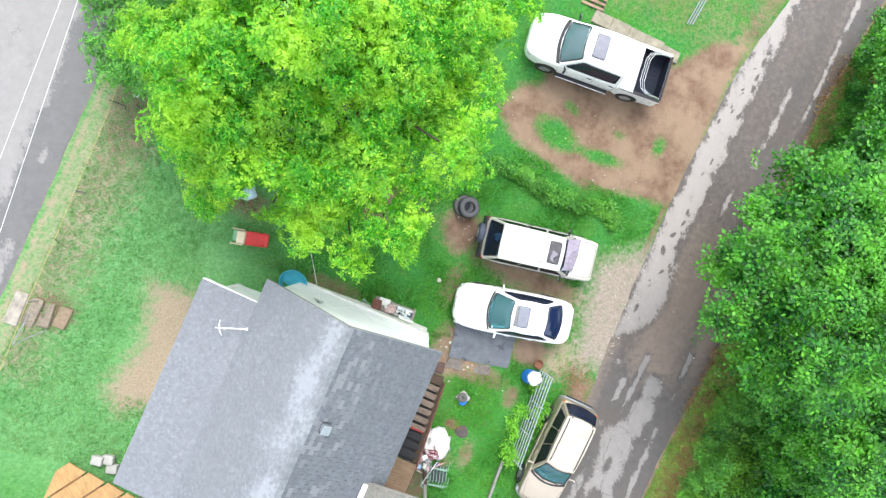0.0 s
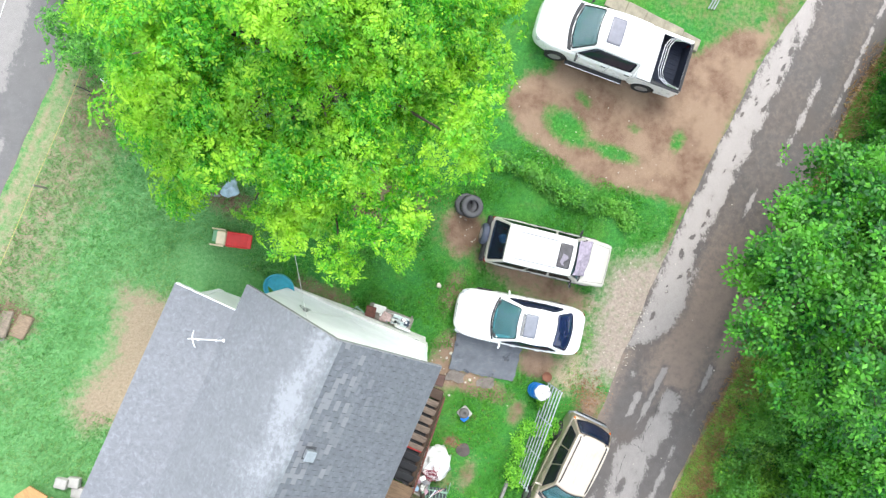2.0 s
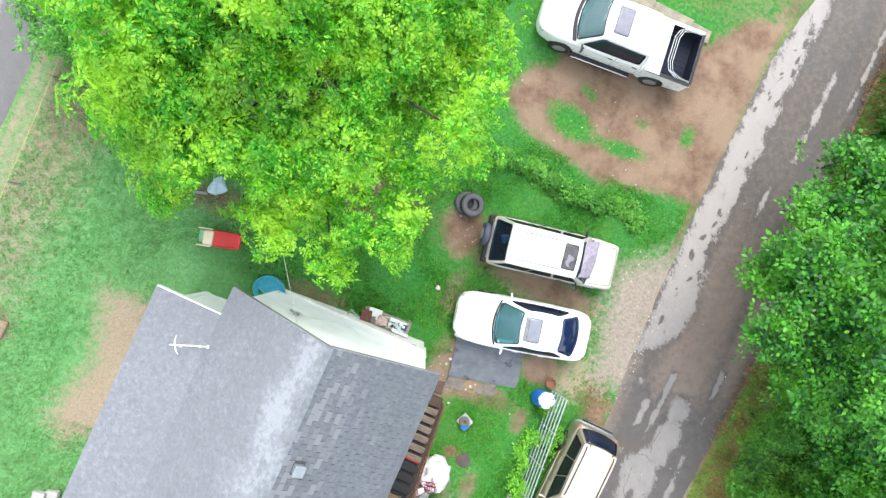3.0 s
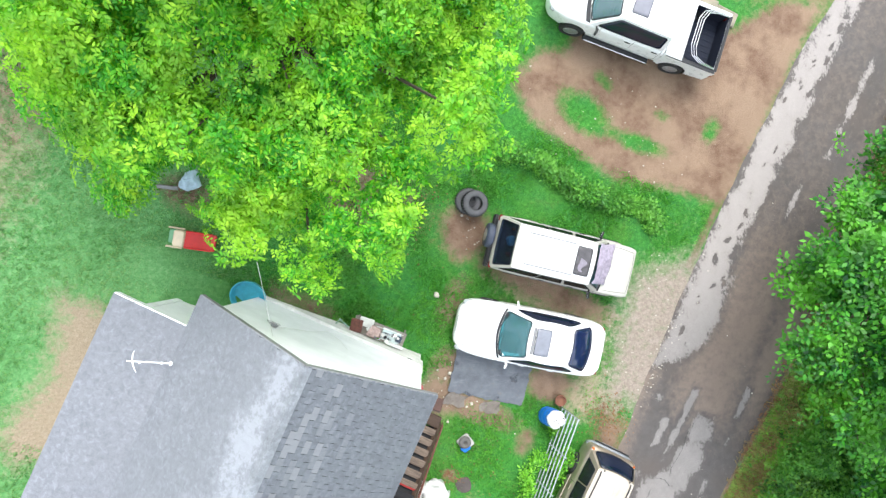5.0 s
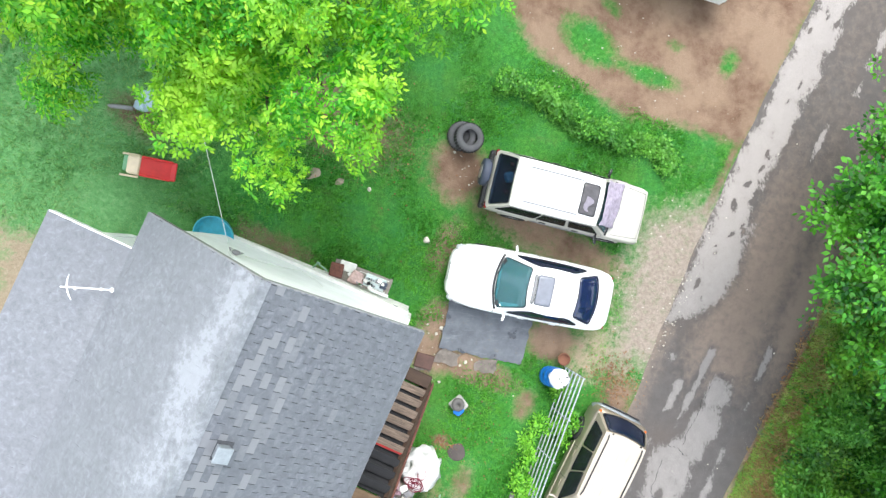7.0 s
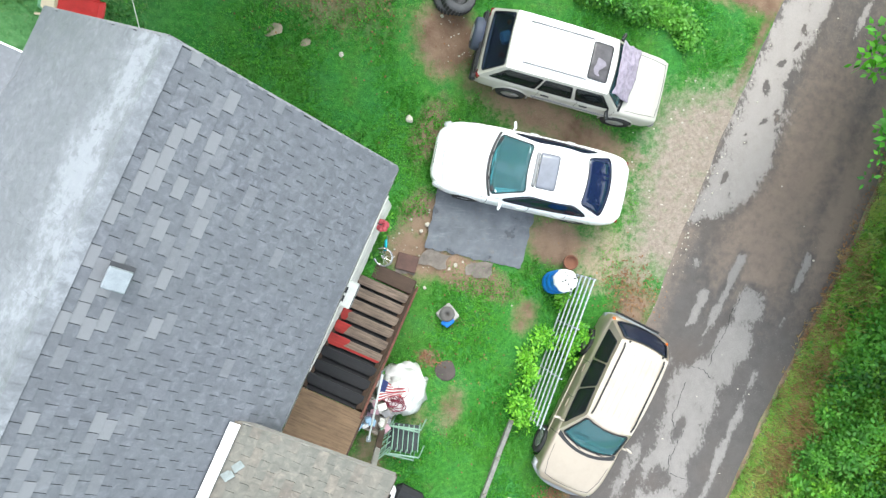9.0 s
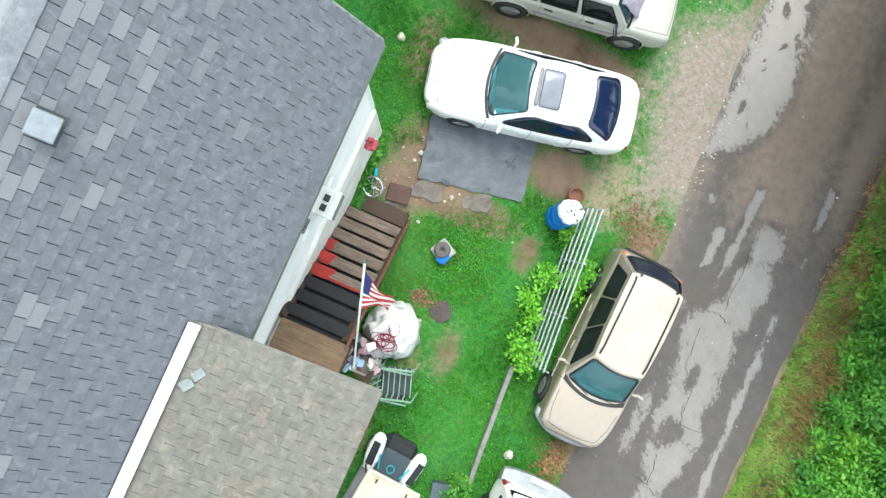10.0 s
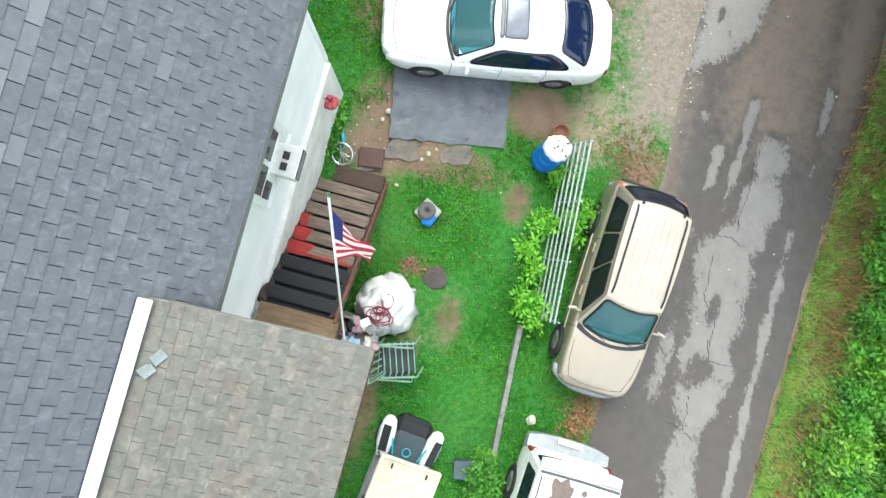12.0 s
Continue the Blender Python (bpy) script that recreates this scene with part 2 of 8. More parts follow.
def shingle_material(name, tones, streak, band=None, tabs=None):
    """Granulated shingles: each piece its own tone, with pale weathering in streaks."""
    mat, nt, b = material(name)
    geo = nt.nodes.new("ShaderNodeNewGeometry")
    info = nt.nodes.new("ShaderNodeObjectInfo")
    pick = maths(nt, "FRACT", maths(nt, "ADD", geo.outputs["Random Per Island"], info.outputs["Random"]))
    tc = nt.nodes.new("ShaderNodeNewGeometry").outputs["Position"]
    tone = ramp(nt, pick, *[(i / max(1, len(tones) - 1), c) for i, c in enumerate(tones)])
    grain = nz(nt, 130, 3, 0.8, tc)
    tone = mix(nt, ramp(nt, grain, (0.35, 0.4), (0.65, 0.0)), tone, tuple(c * 0.45 for c in tones[0]))
    wash = ramp(nt, nz(nt, 0.9, 7, 0.7, tc, 0.4), (0.42, 0.0), (0.72, 0.6))
    tone = mix(nt, wash, tone, streak)
    # lost granules and grime inside single tabs
    smudge = nz(nt, 8.5, 7, 0.72, tc, 0.6)
    tone = mix(nt, ramp(nt, smudge, (0.34, 0.55), (0.5, 0.0)), tone, tuple(c * 0.55 for c in tones[0]))
    tone = mix(nt, ramp(nt, smudge, (0.52, 0.0), (0.7, 0.6)), tone, tuple(min(1, c * 1.5) for c in tones[-1]))
    tone = mix(nt, ramp(nt, nz(nt, 0.45, 5, 0.6, tc), (0.42, 0.0), (0.62, 0.35)), tone, tuple(c * 0.8 for c in tones[1]))
    if band:
        # weathered pale granules in a strip beside the ridge
        sep = nt.nodes.new("ShaderNodeSeparateXYZ")
        nt.links.new(tc, sep.inputs[0])
        across = maths(nt, "SUBTRACT", maths(nt, "MULTIPLY", sep.outputs[0], 0.9166), maths(nt, "MULTIPLY", sep.outputs[1], 0.3998))
        off = maths(nt, "ABSOLUTE", maths(nt, "SUBTRACT", across, band))
        drift = maths(nt, "MULTIPLY", maths(nt, "SUBTRACT", nz(nt, 0.8, 6, 0.6, tc), 0.5), 2.6)
        fleck = maths(nt, "MULTIPLY", maths(nt, "SUBTRACT", nz(nt, 6.5, 6, 0.75, tc), 0.5), 2.2)
        v = maths(nt, "ADD", maths(nt, "SUBTRACT", 0.95, maths(nt, "MULTIPLY", off, 0.85)), maths(nt, "ADD", drift, fleck))
        tone = mix(nt, ramp(nt, v, (0.35, 0.0), (0.8, 0.2), (1.5, 0.5)), tone, tuple(c * 1.95 for c in streak))
    if tabs:
        # single bleached tabs
        tone = mix(nt, maths(nt, "MULTIPLY", attr(nt, "pale"), 0.8), tone, tabs)
    nt.links.new(tone, b.inputs["Base Color"])
    nt.links.new(ramp(nt, nz(nt, 2.2, 4, 0.6, tc), (0.3, 0.34), (0.7, 0.6)), b.inputs["Roughness"])
    b.inputs["Specular IOR Level"].default_value = 0.7
    bump(nt, b, grain, 0.4, 0.004)
    return mat


def leaf_material(name, tones, lit=0.35):
    mat, nt, b = material(name)
    geo = nt.nodes.new("ShaderNodeNewGeometry")
    tc = geo.outputs["Position"]
    tone = ramp(nt, geo.outputs["Random Per Island"], *[(i / max(1, len(tones) - 1), c) for i, c in enumerate(tones)])
    tone = mix(nt, ramp(nt, nz(nt, 0.9, 3, 0.6, tc), (0.42, 0.0), (0.64, 0.75)), tone, tones[-1])
    tone = mix(nt, ramp(nt, nz(nt, 1.3, 2, 0.5, tc), (0.35, 0.5), (0.52, 0.0)), tone, tones[0])
    nt.links.new(tone, b.inputs["Base Color"])
    b.inputs["Roughness"].default_value = 0.5
    tr = nt.nodes.new("ShaderNodeBsdfTranslucent")
    nt.links.new(mix(nt, 1.0, tone, (0.85, 1.0, 0.4), "MULTIPLY"), tr.inputs["Color"])
    ms = nt.nodes.new("ShaderNodeMixShader")
    ms.inputs[0].default_value = lit
    nt.links.new(b.outputs[0], ms.inputs[1])
    nt.links.new(tr.outputs[0], ms.inputs[2])
    nt.links.new(ms.outputs[0], nt.nodes["Material Output"].inputs["Surface"])
    return mat


def wood_material(name, col, rough=0.75, stretch=(2.0, 30.0, 30.0), vary=0.4):
    mat, nt, b = material(name)
    tc, mp = nt.nodes.new("ShaderNodeTexCoord"), nt.nodes.new("ShaderNodeMapping")
    mp.inputs["Scale"].default_value = stretch
    nt.links.new(tc.outputs["Object"], mp.inputs["Vector"])
    grain = nz(nt, 1.0, 6, 0.7, mp.outputs[0], 0.6)
    stain = nz(nt, 3.0, 5, 0.65)
    info = nt.nodes.new("ShaderNodeObjectInfo")
    c = ramp(nt, grain, (0.3, tuple(x * (1 - vary) for x in col)), (0.7, tuple(min(1, x * (1 + vary * 0.5)) for x in col)))
    c = mix(nt, ramp(nt, stain, (0.45, 0.0), (0.75, 0.6)), c, tuple(x * 0.4 for x in col))
    c = mix(nt, maths(nt, "MULTIPLY", info.outputs["Random"], 0.35), c, tuple(x * 0.55 for x in col))
    nt.links.new(c, b.inputs["Base Color"])
    b.inputs["Roughness"].default_value = rough
    bump(nt, b, grain, 0.4, 0.004)
    return mat


def car_paint(name, col, rough=0.22, grime=(0.35, 0.31, 0.25), dirt=0.25, metal=0.0):
    mat, nt, b = material(name)
    film = ramp(nt, nz(nt, 2.2, 7, 0.65), (0.45, 0.0), (0.8, dirt))
    nt.links.new(mix(nt, film, col, grime), b.inputs["Base Color"])
    nt.links.new(ramp(nt, nz(nt, 5, 5), (0.3, rough), (0.75, rough + 0.2)), b.inputs["Roughness"])
    b.inputs["Metallic"].default_value = metal
    b.inputs["Coat Weight"].default_value, b.inputs["Coat Roughness"].default_value = 0.4, 0.1
    bump(nt, b, nz(nt, 180, 2), 0.05, 0.001)
    return mat


def glass_material(name, tint, rough=0.03, through_=0.55, body=1.0):
    mat, nt, b = material(name)
    b.inputs["Base Color"].default_value = (*[c * body for c in tint], 1)
    b.inputs["Roughness"].default_value = rough
    b.inputs["IOR"].default_value = 1.5
    b.inputs["Specular IOR Level"].default_value = 1.0
    nt.links.new(ramp(nt, nz(nt, 4, 5), (0.4, rough), (0.8, rough + 0.1)), b.inputs["Roughness"])
    tp = nt.nodes.new("ShaderNodeBsdfTransparent")
    tp.inputs[0].default_value = (*tint, 1)
    ms = nt.nodes.new("ShaderNodeMixShader")
    ms.inputs[0].default_value = through_
    nt.links.new(b.outputs[0], ms.inputs[1])
    nt.links.new(tp.outputs[0], ms.inputs[2])
    nt.links.new(ms.outputs[0], nt.nodes["Material Output"].inputs["Surface"])
    return mat


GROUND = ground_material()
ASPHALT = asphalt_material("lane_asphalt", (0.080, 0.072, 0.069), (0.285, 0.265, 0.255), (0.108, 0.085, 0.072))
ASPHALT_2 = asphalt_material("upper_road_asphalt", (0.115, 0.112, 0.115), (0.29, 0.275, 0.27), (0.14, 0.132, 0.13))
# same shingles twice: the left slope's tones are paled by sky sheen in the colour
SHINGLE_SHEEN = shingle_material("sheen_grey_shingles", [(0.158, 0.166, 0.188), (0.170, 0.178, 0.200), (0.166, 0.174, 0.196), (0.173, 0.181, 0.203), (0.180, 0.188, 0.210)], (0.182, 0.190, 0.212), -1.45)
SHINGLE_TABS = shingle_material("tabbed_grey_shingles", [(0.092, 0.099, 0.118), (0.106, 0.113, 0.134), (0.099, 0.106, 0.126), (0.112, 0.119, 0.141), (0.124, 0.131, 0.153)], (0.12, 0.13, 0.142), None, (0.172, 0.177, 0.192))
SHINGLE_BROWN = shingle_material("brown_shingles", [(0.105, 0.102, 0.084), (0.148, 0.142, 0.118), (0.126, 0.121, 0.100), (0.162, 0.148, 0.122), (0.138, 0.110, 0.088), (0.205, 0.178, 0.144)], (0.158, 0.156, 0.136))
SIDING = simple("white_siding", (0.86, 0.855, 0.87), 0.5, vary=0.10, scale=1.5)
BLOCK = simple("painted_block", (0.76, 0.745, 0.70), 0.85, vary=0.3, scale=2.5, relief=0.5, dist=0.01)
WHITE_TRIM = simple("white_trim", (0.82, 0.83, 0.84), 0.4, vary=0.08)
UNDERSIDE = simple("soffit_boards", (0.5, 0.49, 0.46), 0.8, vary=0.2)
# windshield tints: the diffuse body share stands in for reflected sky
GLASS_CAR = glass_material("tinted_car_glass", (0.36, 0.74, 0.80), through_=0.62, body=0.30)
GLASS_DARK = glass_material("dark_car_glass", (0.010, 0.018, 0.045), through_=0.3)
GLASS_SKY = glass_material("sky_paled_windshield_glass", (0.46, 0.68, 0.72), through_=0.58, body=0.38)
GLASS_GREY = glass_material("grey_side_glass", (0.20, 0.26, 0.29), through_=0.62, body=0.12)
GLASS_SMOKE = glass_material("smoky_blue_glass", (0.34, 0.44, 0.58), through_=0.8, body=0.08)
GLASS_NAVY = glass_material("navy_rear_glass", (0.012, 0.022, 0.07), through_=0.2)
GLASS_HOUSE = glass_material("window_glass", (0.30, 0.33, 0.36), through_=0.4, body=0.35)
CABIN = simple("car_interior", (0.05, 0.05, 0.055), 0.8, vary=0.4, scale=4)
SEAT = simple("seat_cloth", (0.12, 0.12, 0.125), 0.9, vary=0.2)
RUBBER = simple("tyre_rubber", (0.028, 0.028, 0.03), 0.85, vary=0.3, relief=0.4)
RIM = simple("wheel_alloy", (0.55, 0.55, 0.56), 0.35, metal=0.8, vary=0.2)
BLACK = simple("black_plastic", (0.012, 0.013, 0.016), 0.5, vary=0.2)
GREYP = simple("grey_plastic", (0.22, 0.22, 0.23), 0.6, vary=0.2)
CHROME = simple("bright_metal", (0.7, 0.7, 0.72), 0.2, metal=1.0, vary=0.1)
GALV = simple("galvanised_steel", (0.30, 0.33, 0.36), 0.5, metal=0.5, vary=0.2, scale=12)
RED_LAMP = simple("red_lamp", (0.20, 0.015, 0.015), 0.2, vary=0.1)
AMBER = simple("amber_lamp", (0.55, 0.13, 0.02), 0.2, vary=0.1)
CLEAR = simple("clear_lamp", (0.42, 0.44, 0.45), 0.12, vary=0.1)
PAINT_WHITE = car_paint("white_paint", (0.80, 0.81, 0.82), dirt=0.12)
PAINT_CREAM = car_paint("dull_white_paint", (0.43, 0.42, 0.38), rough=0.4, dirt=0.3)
PAINT_TAN = car_paint("gold_paint", (0.47, 0.395, 0.32), rough=0.32, grime=(0.34, 0.29, 0.23), dirt=0.35, metal=0.75)
PAINT_TAN_ROOF = car_paint("pale_gold_paint", (0.45, 0.395, 0.335), rough=0.4, grime=(0.30, 0.25, 0.19), dirt=0.55)

# ---- ground, one sheet to the horizon ----
def spaced(lo, hi, step, far):
    inner = list(np.arange(lo, hi + step / 2, step))
    out_, d, p = [], step, hi
    while p < far:
        d *= 1.35
        p += d
        out_.append(p)
    left, d, p = [], step, lo
    while p > -far:
        d *= 1.35
        p -= d
        left.append(p)
    return np.array(left[::-1] + inner + out_)


def soft_in(u, v, outline, soft=0.25):
    """1 inside an outline of the plan, 0 outside, fading over soft metres."""
    pts = np.array(outline, float)
    inside = np.zeros(u.shape, bool)
    dist = np.full(u.shape, 1e9)
    for (ax, ay), (bx, by) in zip(pts, np.roll(pts, -1, 0)):
        cross = ((ay > v) != (by > v)) & (u < (bx - ax) * (v - ay) / (by - ay + 1e-12) + ax)
        inside ^= cross
        k = np.clip(((u - ax) * (bx - ax) + (v - ay) * (by - ay)) / ((bx - ax) ** 2 + (by - ay) ** 2 + 1e-12), 0, 1)
        dist = np.minimum(dist, np.hypot(u - ax - k * (bx - ax), v - ay - k * (by - ay)))
    return np.clip(0.5 + np.where(inside, dist, -dist) / (2 * soft), 0, 1)


def blob(u, v, cu, cv, ru, rv, turn=0.0):
    a = radians(turn)
    du, dv = u - cu, v - cv
    x, y = du * math.cos(a) + dv * math.sin(a), -du * math.sin(a) + dv * math.cos(a)
    return np.clip(1.5 - np.hypot(x / ru, y / rv), 0, 1)


LANE_LEFT = ((-60, 8.1), (-11, 8.1), (-8, 8.15), (-5, 8.35), (-1.7, 8.2), (2, 8.13), (6.3, 8.2), (11.4, 8.55), (15, 9.4), (25, 11.5), (60, 19))
LANE_RIGHT = ((-60, 12.0), (-8, 12.05), (-3.5, 12.2), (1.3, 12.6), (6, 12.5), (11.4, 12.5), (16.5, 13.2), (25, 15.3), (60, 23))


def lane_left(v):
    return np.interp(v, *zip(*LANE_LEFT))


def lane_right(v):
    return np.interp(v, *zip(*LANE_RIGHT))


def build_ground():
    us, vs = spaced(-15, 17, 0.125, 700), spaced(-15, 16, 0.125, 700)
    U, V = np.meshgrid(us, vs)
    X, Y = U * CT + V * ST, -U * ST + V * CT
    Z = np.interp(U, _us, _zs)
    near = (np.abs(U) < 25) & (np.abs(V) < 25)
    wob = 0.05 * np.sin(U * 1.9 + 0.7 * np.sin(V * 1.3)) * np.sin(V * 1.6 + 0.5 * np.sin(U * 0.9))
    wob *= np.clip((8.0 - np.abs(U - 0.3)) / 2, 0, 1)
    Z = Z + np.where(near, wob, 0)
    dip = np.clip(np.minimum(U - lane_left(V), lane_right(V) - U) / 0.5, 0, 1) + np.clip((-11.0 - U) / 0.5, 0, 1)
    Z = Z - 0.05 * dip
    nu, nv = len(us), len(vs)
    me = bpy.data.meshes.new("ground")
    idx = np.arange(nu * nv).reshape(nv, nu)
    quads = np.stack([idx[:-1, :-1], idx[:-1, 1:], idx[1:, 1:], idx[1:, :-1]], -1).reshape(-1, 4)
    me.from_pydata(np.stack([X, Y, Z], -1).reshape(-1, 3).tolist(), [], quads.tolist())
    me.polygons.foreach_set("use_smooth", [True] * len(me.polygons))
    soil = np.zeros_like(U)
    # the turn-in by the pickup, with a grass island in it
    soil = np.maximum(soil, soft_in(U, V, [(0.4, 6.0), (0.9, 7.2), (1.6, 7.6), (1.5, 9.6), (6.2, 10.6), (7.3, 12.2), (8.6, 12.6), (8.4, 5.4), (6.5, 5.15), (4.6, 4.65), (3.0, 4.9), (1.4, 5.2)], 0.35))
    soil = soil * (1 - 0.9 * blob(U, V, 2.9, 6.1, 0.95, 0.55, -12)) * (1 - 0.8 * blob(U, V, 4.9, 6.0, 0.9, 0.3, 8)) * (1 - 0.7 * blob(U, V, 6.9, 7.4, 0.3, 0.45)) * (1 - 0.6 * blob(U, V, 3.05, 7.3, 0.45, 0.22, -20)) * (1 - 0.5 * blob(U, V, 5.2, 7.1, 0.3, 0.2))
    soil = np.maximum(soil, 0.95 * blob(U, V, 1.0, 1.2, 0.75, 0.9, 20))
    soil = np.maximum(soil, 0.85 * blob(U, V, 2.35, -3.7, 0.75, 0.65))
    soil = np.maximum(soil, 0.95 * blob(U, V, 3.6, -3.65, 1.4, 0.42))
    soil = np.maximum(soil, 0.9 * blob(U, V, 2.15, -2.8, 0.5, 0.6))
    soil = np.maximum(soil, 0.9 * blob(U, V, 5.35, -2.05, 0.8, 0.6))
    soil = np.maximum(soil, 0.72 * blob(U, V, 1.5, -0.9, 0.4, 0.9))
    soil = np.maximum(soil, 0.78 * blob(U, V, 4.2, 0.6, 2.6, 0.5))
    straw = np.maximum(0.45 * blob(U, V, 4.8, 0.2, 2.6, 1.0), 0.62 * blob(U, V, 6.6, -1.9, 0.8, 1.0))
    soil = np.maximum(soil, 0.66 * blob(U, V, -2.6, 1.0, 2.4, 1.1))
    soil = np.maximum(soil, 0.75 * blob(U, V, -6.1, -1.0, 0.8, 0.5))
    soil = np.maximum(soil, 0.58 * blob(U, V, 4.65, -6.75, 0.35, 0.65))
    soil = np.maximum(soil, 0.42 * blob(U, V, 4.0, -7.2, 0.4, 0.5))
    soil = np.maximum(soil, 0.62 * blob(U, V, 3.3, -8.8, 0.5, 1.6))
    soil = np.maximum(soil, 0.75 * blob(U, V, 3.62, -5.85, 0.3, 0.2))
    soil = np.maximum(soil, 0.68 * blob(U, V, 5.4, -4.0, 0.32, 0.5))
    soil = np.maximum(soil, 0.8 * soft_in(U, V, [(7.2, -2.0), (8.3, -2.2), (8.6, -4.2), (8.9, -8), (7.9, -8.3), (7.6, -6), (7.4, -4)], 0.4))
    soil = np.maximum(soil, 0.34 * soft_in(U, V, [(12.7, -14), (13.8, -14), (14.3, 16), (13.0, 16)], 0.5))
    soil = np.maximum(soil, 0.75 * np.clip(1.1 - np.abs(U - lane_right(V) + 0.02) / 0.28, 0, 1))
    soil = np.maximum(soil, 0.66 * soft_in(U, V, [(-3.5, -2.9), (-3.5, -2.2), (-1.6, -2.3), (-1.0, -2.9)], 0.3))
    gravel = 0.8 * soft_in(U, V, [(6.3, 2.3), (7.4, 3.2), (8.5, 4.0), (9.0, 2.0), (9.0, -1.8), (7.2, -2.0), (6.7, -0.6), (6.4, 0.8)], 0.8)
    straw = np.maximum(straw, 0.86 * soft_in(U, V, [(-7.9, -4.4), (-6.3, -4.4), (-5.7, -6.0), (-5.7, -8.4), (-7.2, -9.2), (-7.9, -8.4), (-7.4, -6.6)], 0.6))
    straw = np.maximum(straw, 0.58 * soft_in(U, V, [(-11.3, -9), (-9.4, -9), (-8.4, 4), (-8.4, 9), (-11.3, 9)], 0.9))
    straw = np.maximum(straw, 0.66 * np.clip(1 - np.abs(U + 10.85) / 0.32, 0, 1))
    straw = np.maximum(straw, 0.6 * soft_in(U, V, [(6.6, -0.9), (7.6, -0.9), (8.2, -2.2), (7.2, -2.6)], 0.6))
    straw = np.maximum(straw, 0.25 * soft_in(U, V, [(6.5, 2.2), (8.1, 4.6), (7.9, 6.2), (6.6, 4.2)], 0.5))
    soil = np.maximum(soil, 0.6 * soft_in(U, V, [(7.6, 10.9), (9.0, 11.4), (9.6, 16), (8.4, 16)], 0.5))
    soil = np.maximum(soil, 0.36 * soft_in(U, V, [(2.2, 11.3), (8.8, 11.2), (9.5, 18), (2.0, 18)], 0.6))
    soil = np.maximum(soil, 0.7 * np.clip(1.15 - np.abs(U - lane_left(V) + 0.1) / 0.22, 0, 1) * (V > 3.0) * (V < 6))
    soil = np.maximum(soil, 0.8 * blob(U, V, -9.95, -6.4, 0.75, 0.6))
    soil = np.maximum(soil, 0.45 * blob(U, V, -9.9, 0.4, 0.8, 1.8))
    # upper lawn is paled: the bright haze over it is put into the colour
    pale = soft_in(U, V, [(-11.3, -12), (-3.9, -12), (-4.6, -3), (-5.2, 1.5), (-7.0, 6), (-11.3, 9)], 1.2)
    pale = np.maximum(pale, 1.0 * soft_in(U, V, [(12.0, -15), (14.4, -15), (14.2, 4.5), (12.3, 4.5)], 0.4))
    for name, val in (("soil", soil), ("gravel", gravel), ("straw", straw), ("pale", pale)):
        me.attributes.new(name, "FLOAT", "POINT").data.foreach_set("value", val.ravel().astype(np.float32))
    me.materials.append(GROUND)
    return tagged(new("ground", me), "sloping green lawn with bare reddish earth and gravel", "ground", kind="structure")


def build_road(name, left, right, lo, hi, mat, painted, label, rise=0.0):
    """A road as a fine strip on the slope, slightly crowned, with a thickness."""
    vs = np.concatenate([np.arange(-60, lo, 1.5), np.arange(lo, hi, 0.1), np.arange(hi, 60, 1.5)])
    k = np.linspace(0, 1, 46)
    L, R = left(vs)[:, None], right(vs)[:, None]
    wig = 0.035 * np.sin(vs * 2.3) + 0.03 * np.sin(vs * 5.1 + 1)
    L, R = L + wig[:, None], R - np.roll(wig, 7)[:, None]
    U = L + (R - L) * k[None]
    V = np.repeat(vs[:, None], len(k), 1)
    Z = np.interp(U, _us, _zs) + rise - 0.012 + 0.055 * np.minimum(1, 6 * np.minimum(k[None], 1 - k[None]))
    X, Y = U * CT + V * ST, -U * ST + V * CT
    n, m = U.shape
    top = np.stack([X, Y, Z], -1).reshape(-1, 3)
    idx = np.arange(n * m).reshape(n, m)
    quads = np.stack([idx[:-1, :-1], idx[:-1, 1:], idx[1:, 1:], idx[1:, :-1]], -1).reshape(-1, 4).tolist()
    low = top.copy()
    low[:, 2] -= 0.12
    for edge in (idx[:, 0], idx[:, -1][::-1]):
        quads += [(int(edge[i + 1]), int(edge[i + 1]) + n * m, int(edge[i]) + n * m, int(edge[i])) for i in range(n - 1)]
    me = bpy.data.meshes.new(name)
    me.from_pydata(np.concatenate([top, low]).tolist(), [], quads)
    n_top = (n - 1) * (m - 1)
    me.polygons.foreach_set("use_smooth", [True] * n_top + [False] * (len(me.polygons) - n_top))
    for key, val in painted(U, V, k[None]).items():
        full = np.concatenate([val.ravel(), val.ravel()]).astype(np.float32)
        me.attributes.new(key, "FLOAT", "POINT").data.foreach_set("value", full)
    me.materials.append(mat)
    return tagged(new(name, me), label, "road", kind="structure")


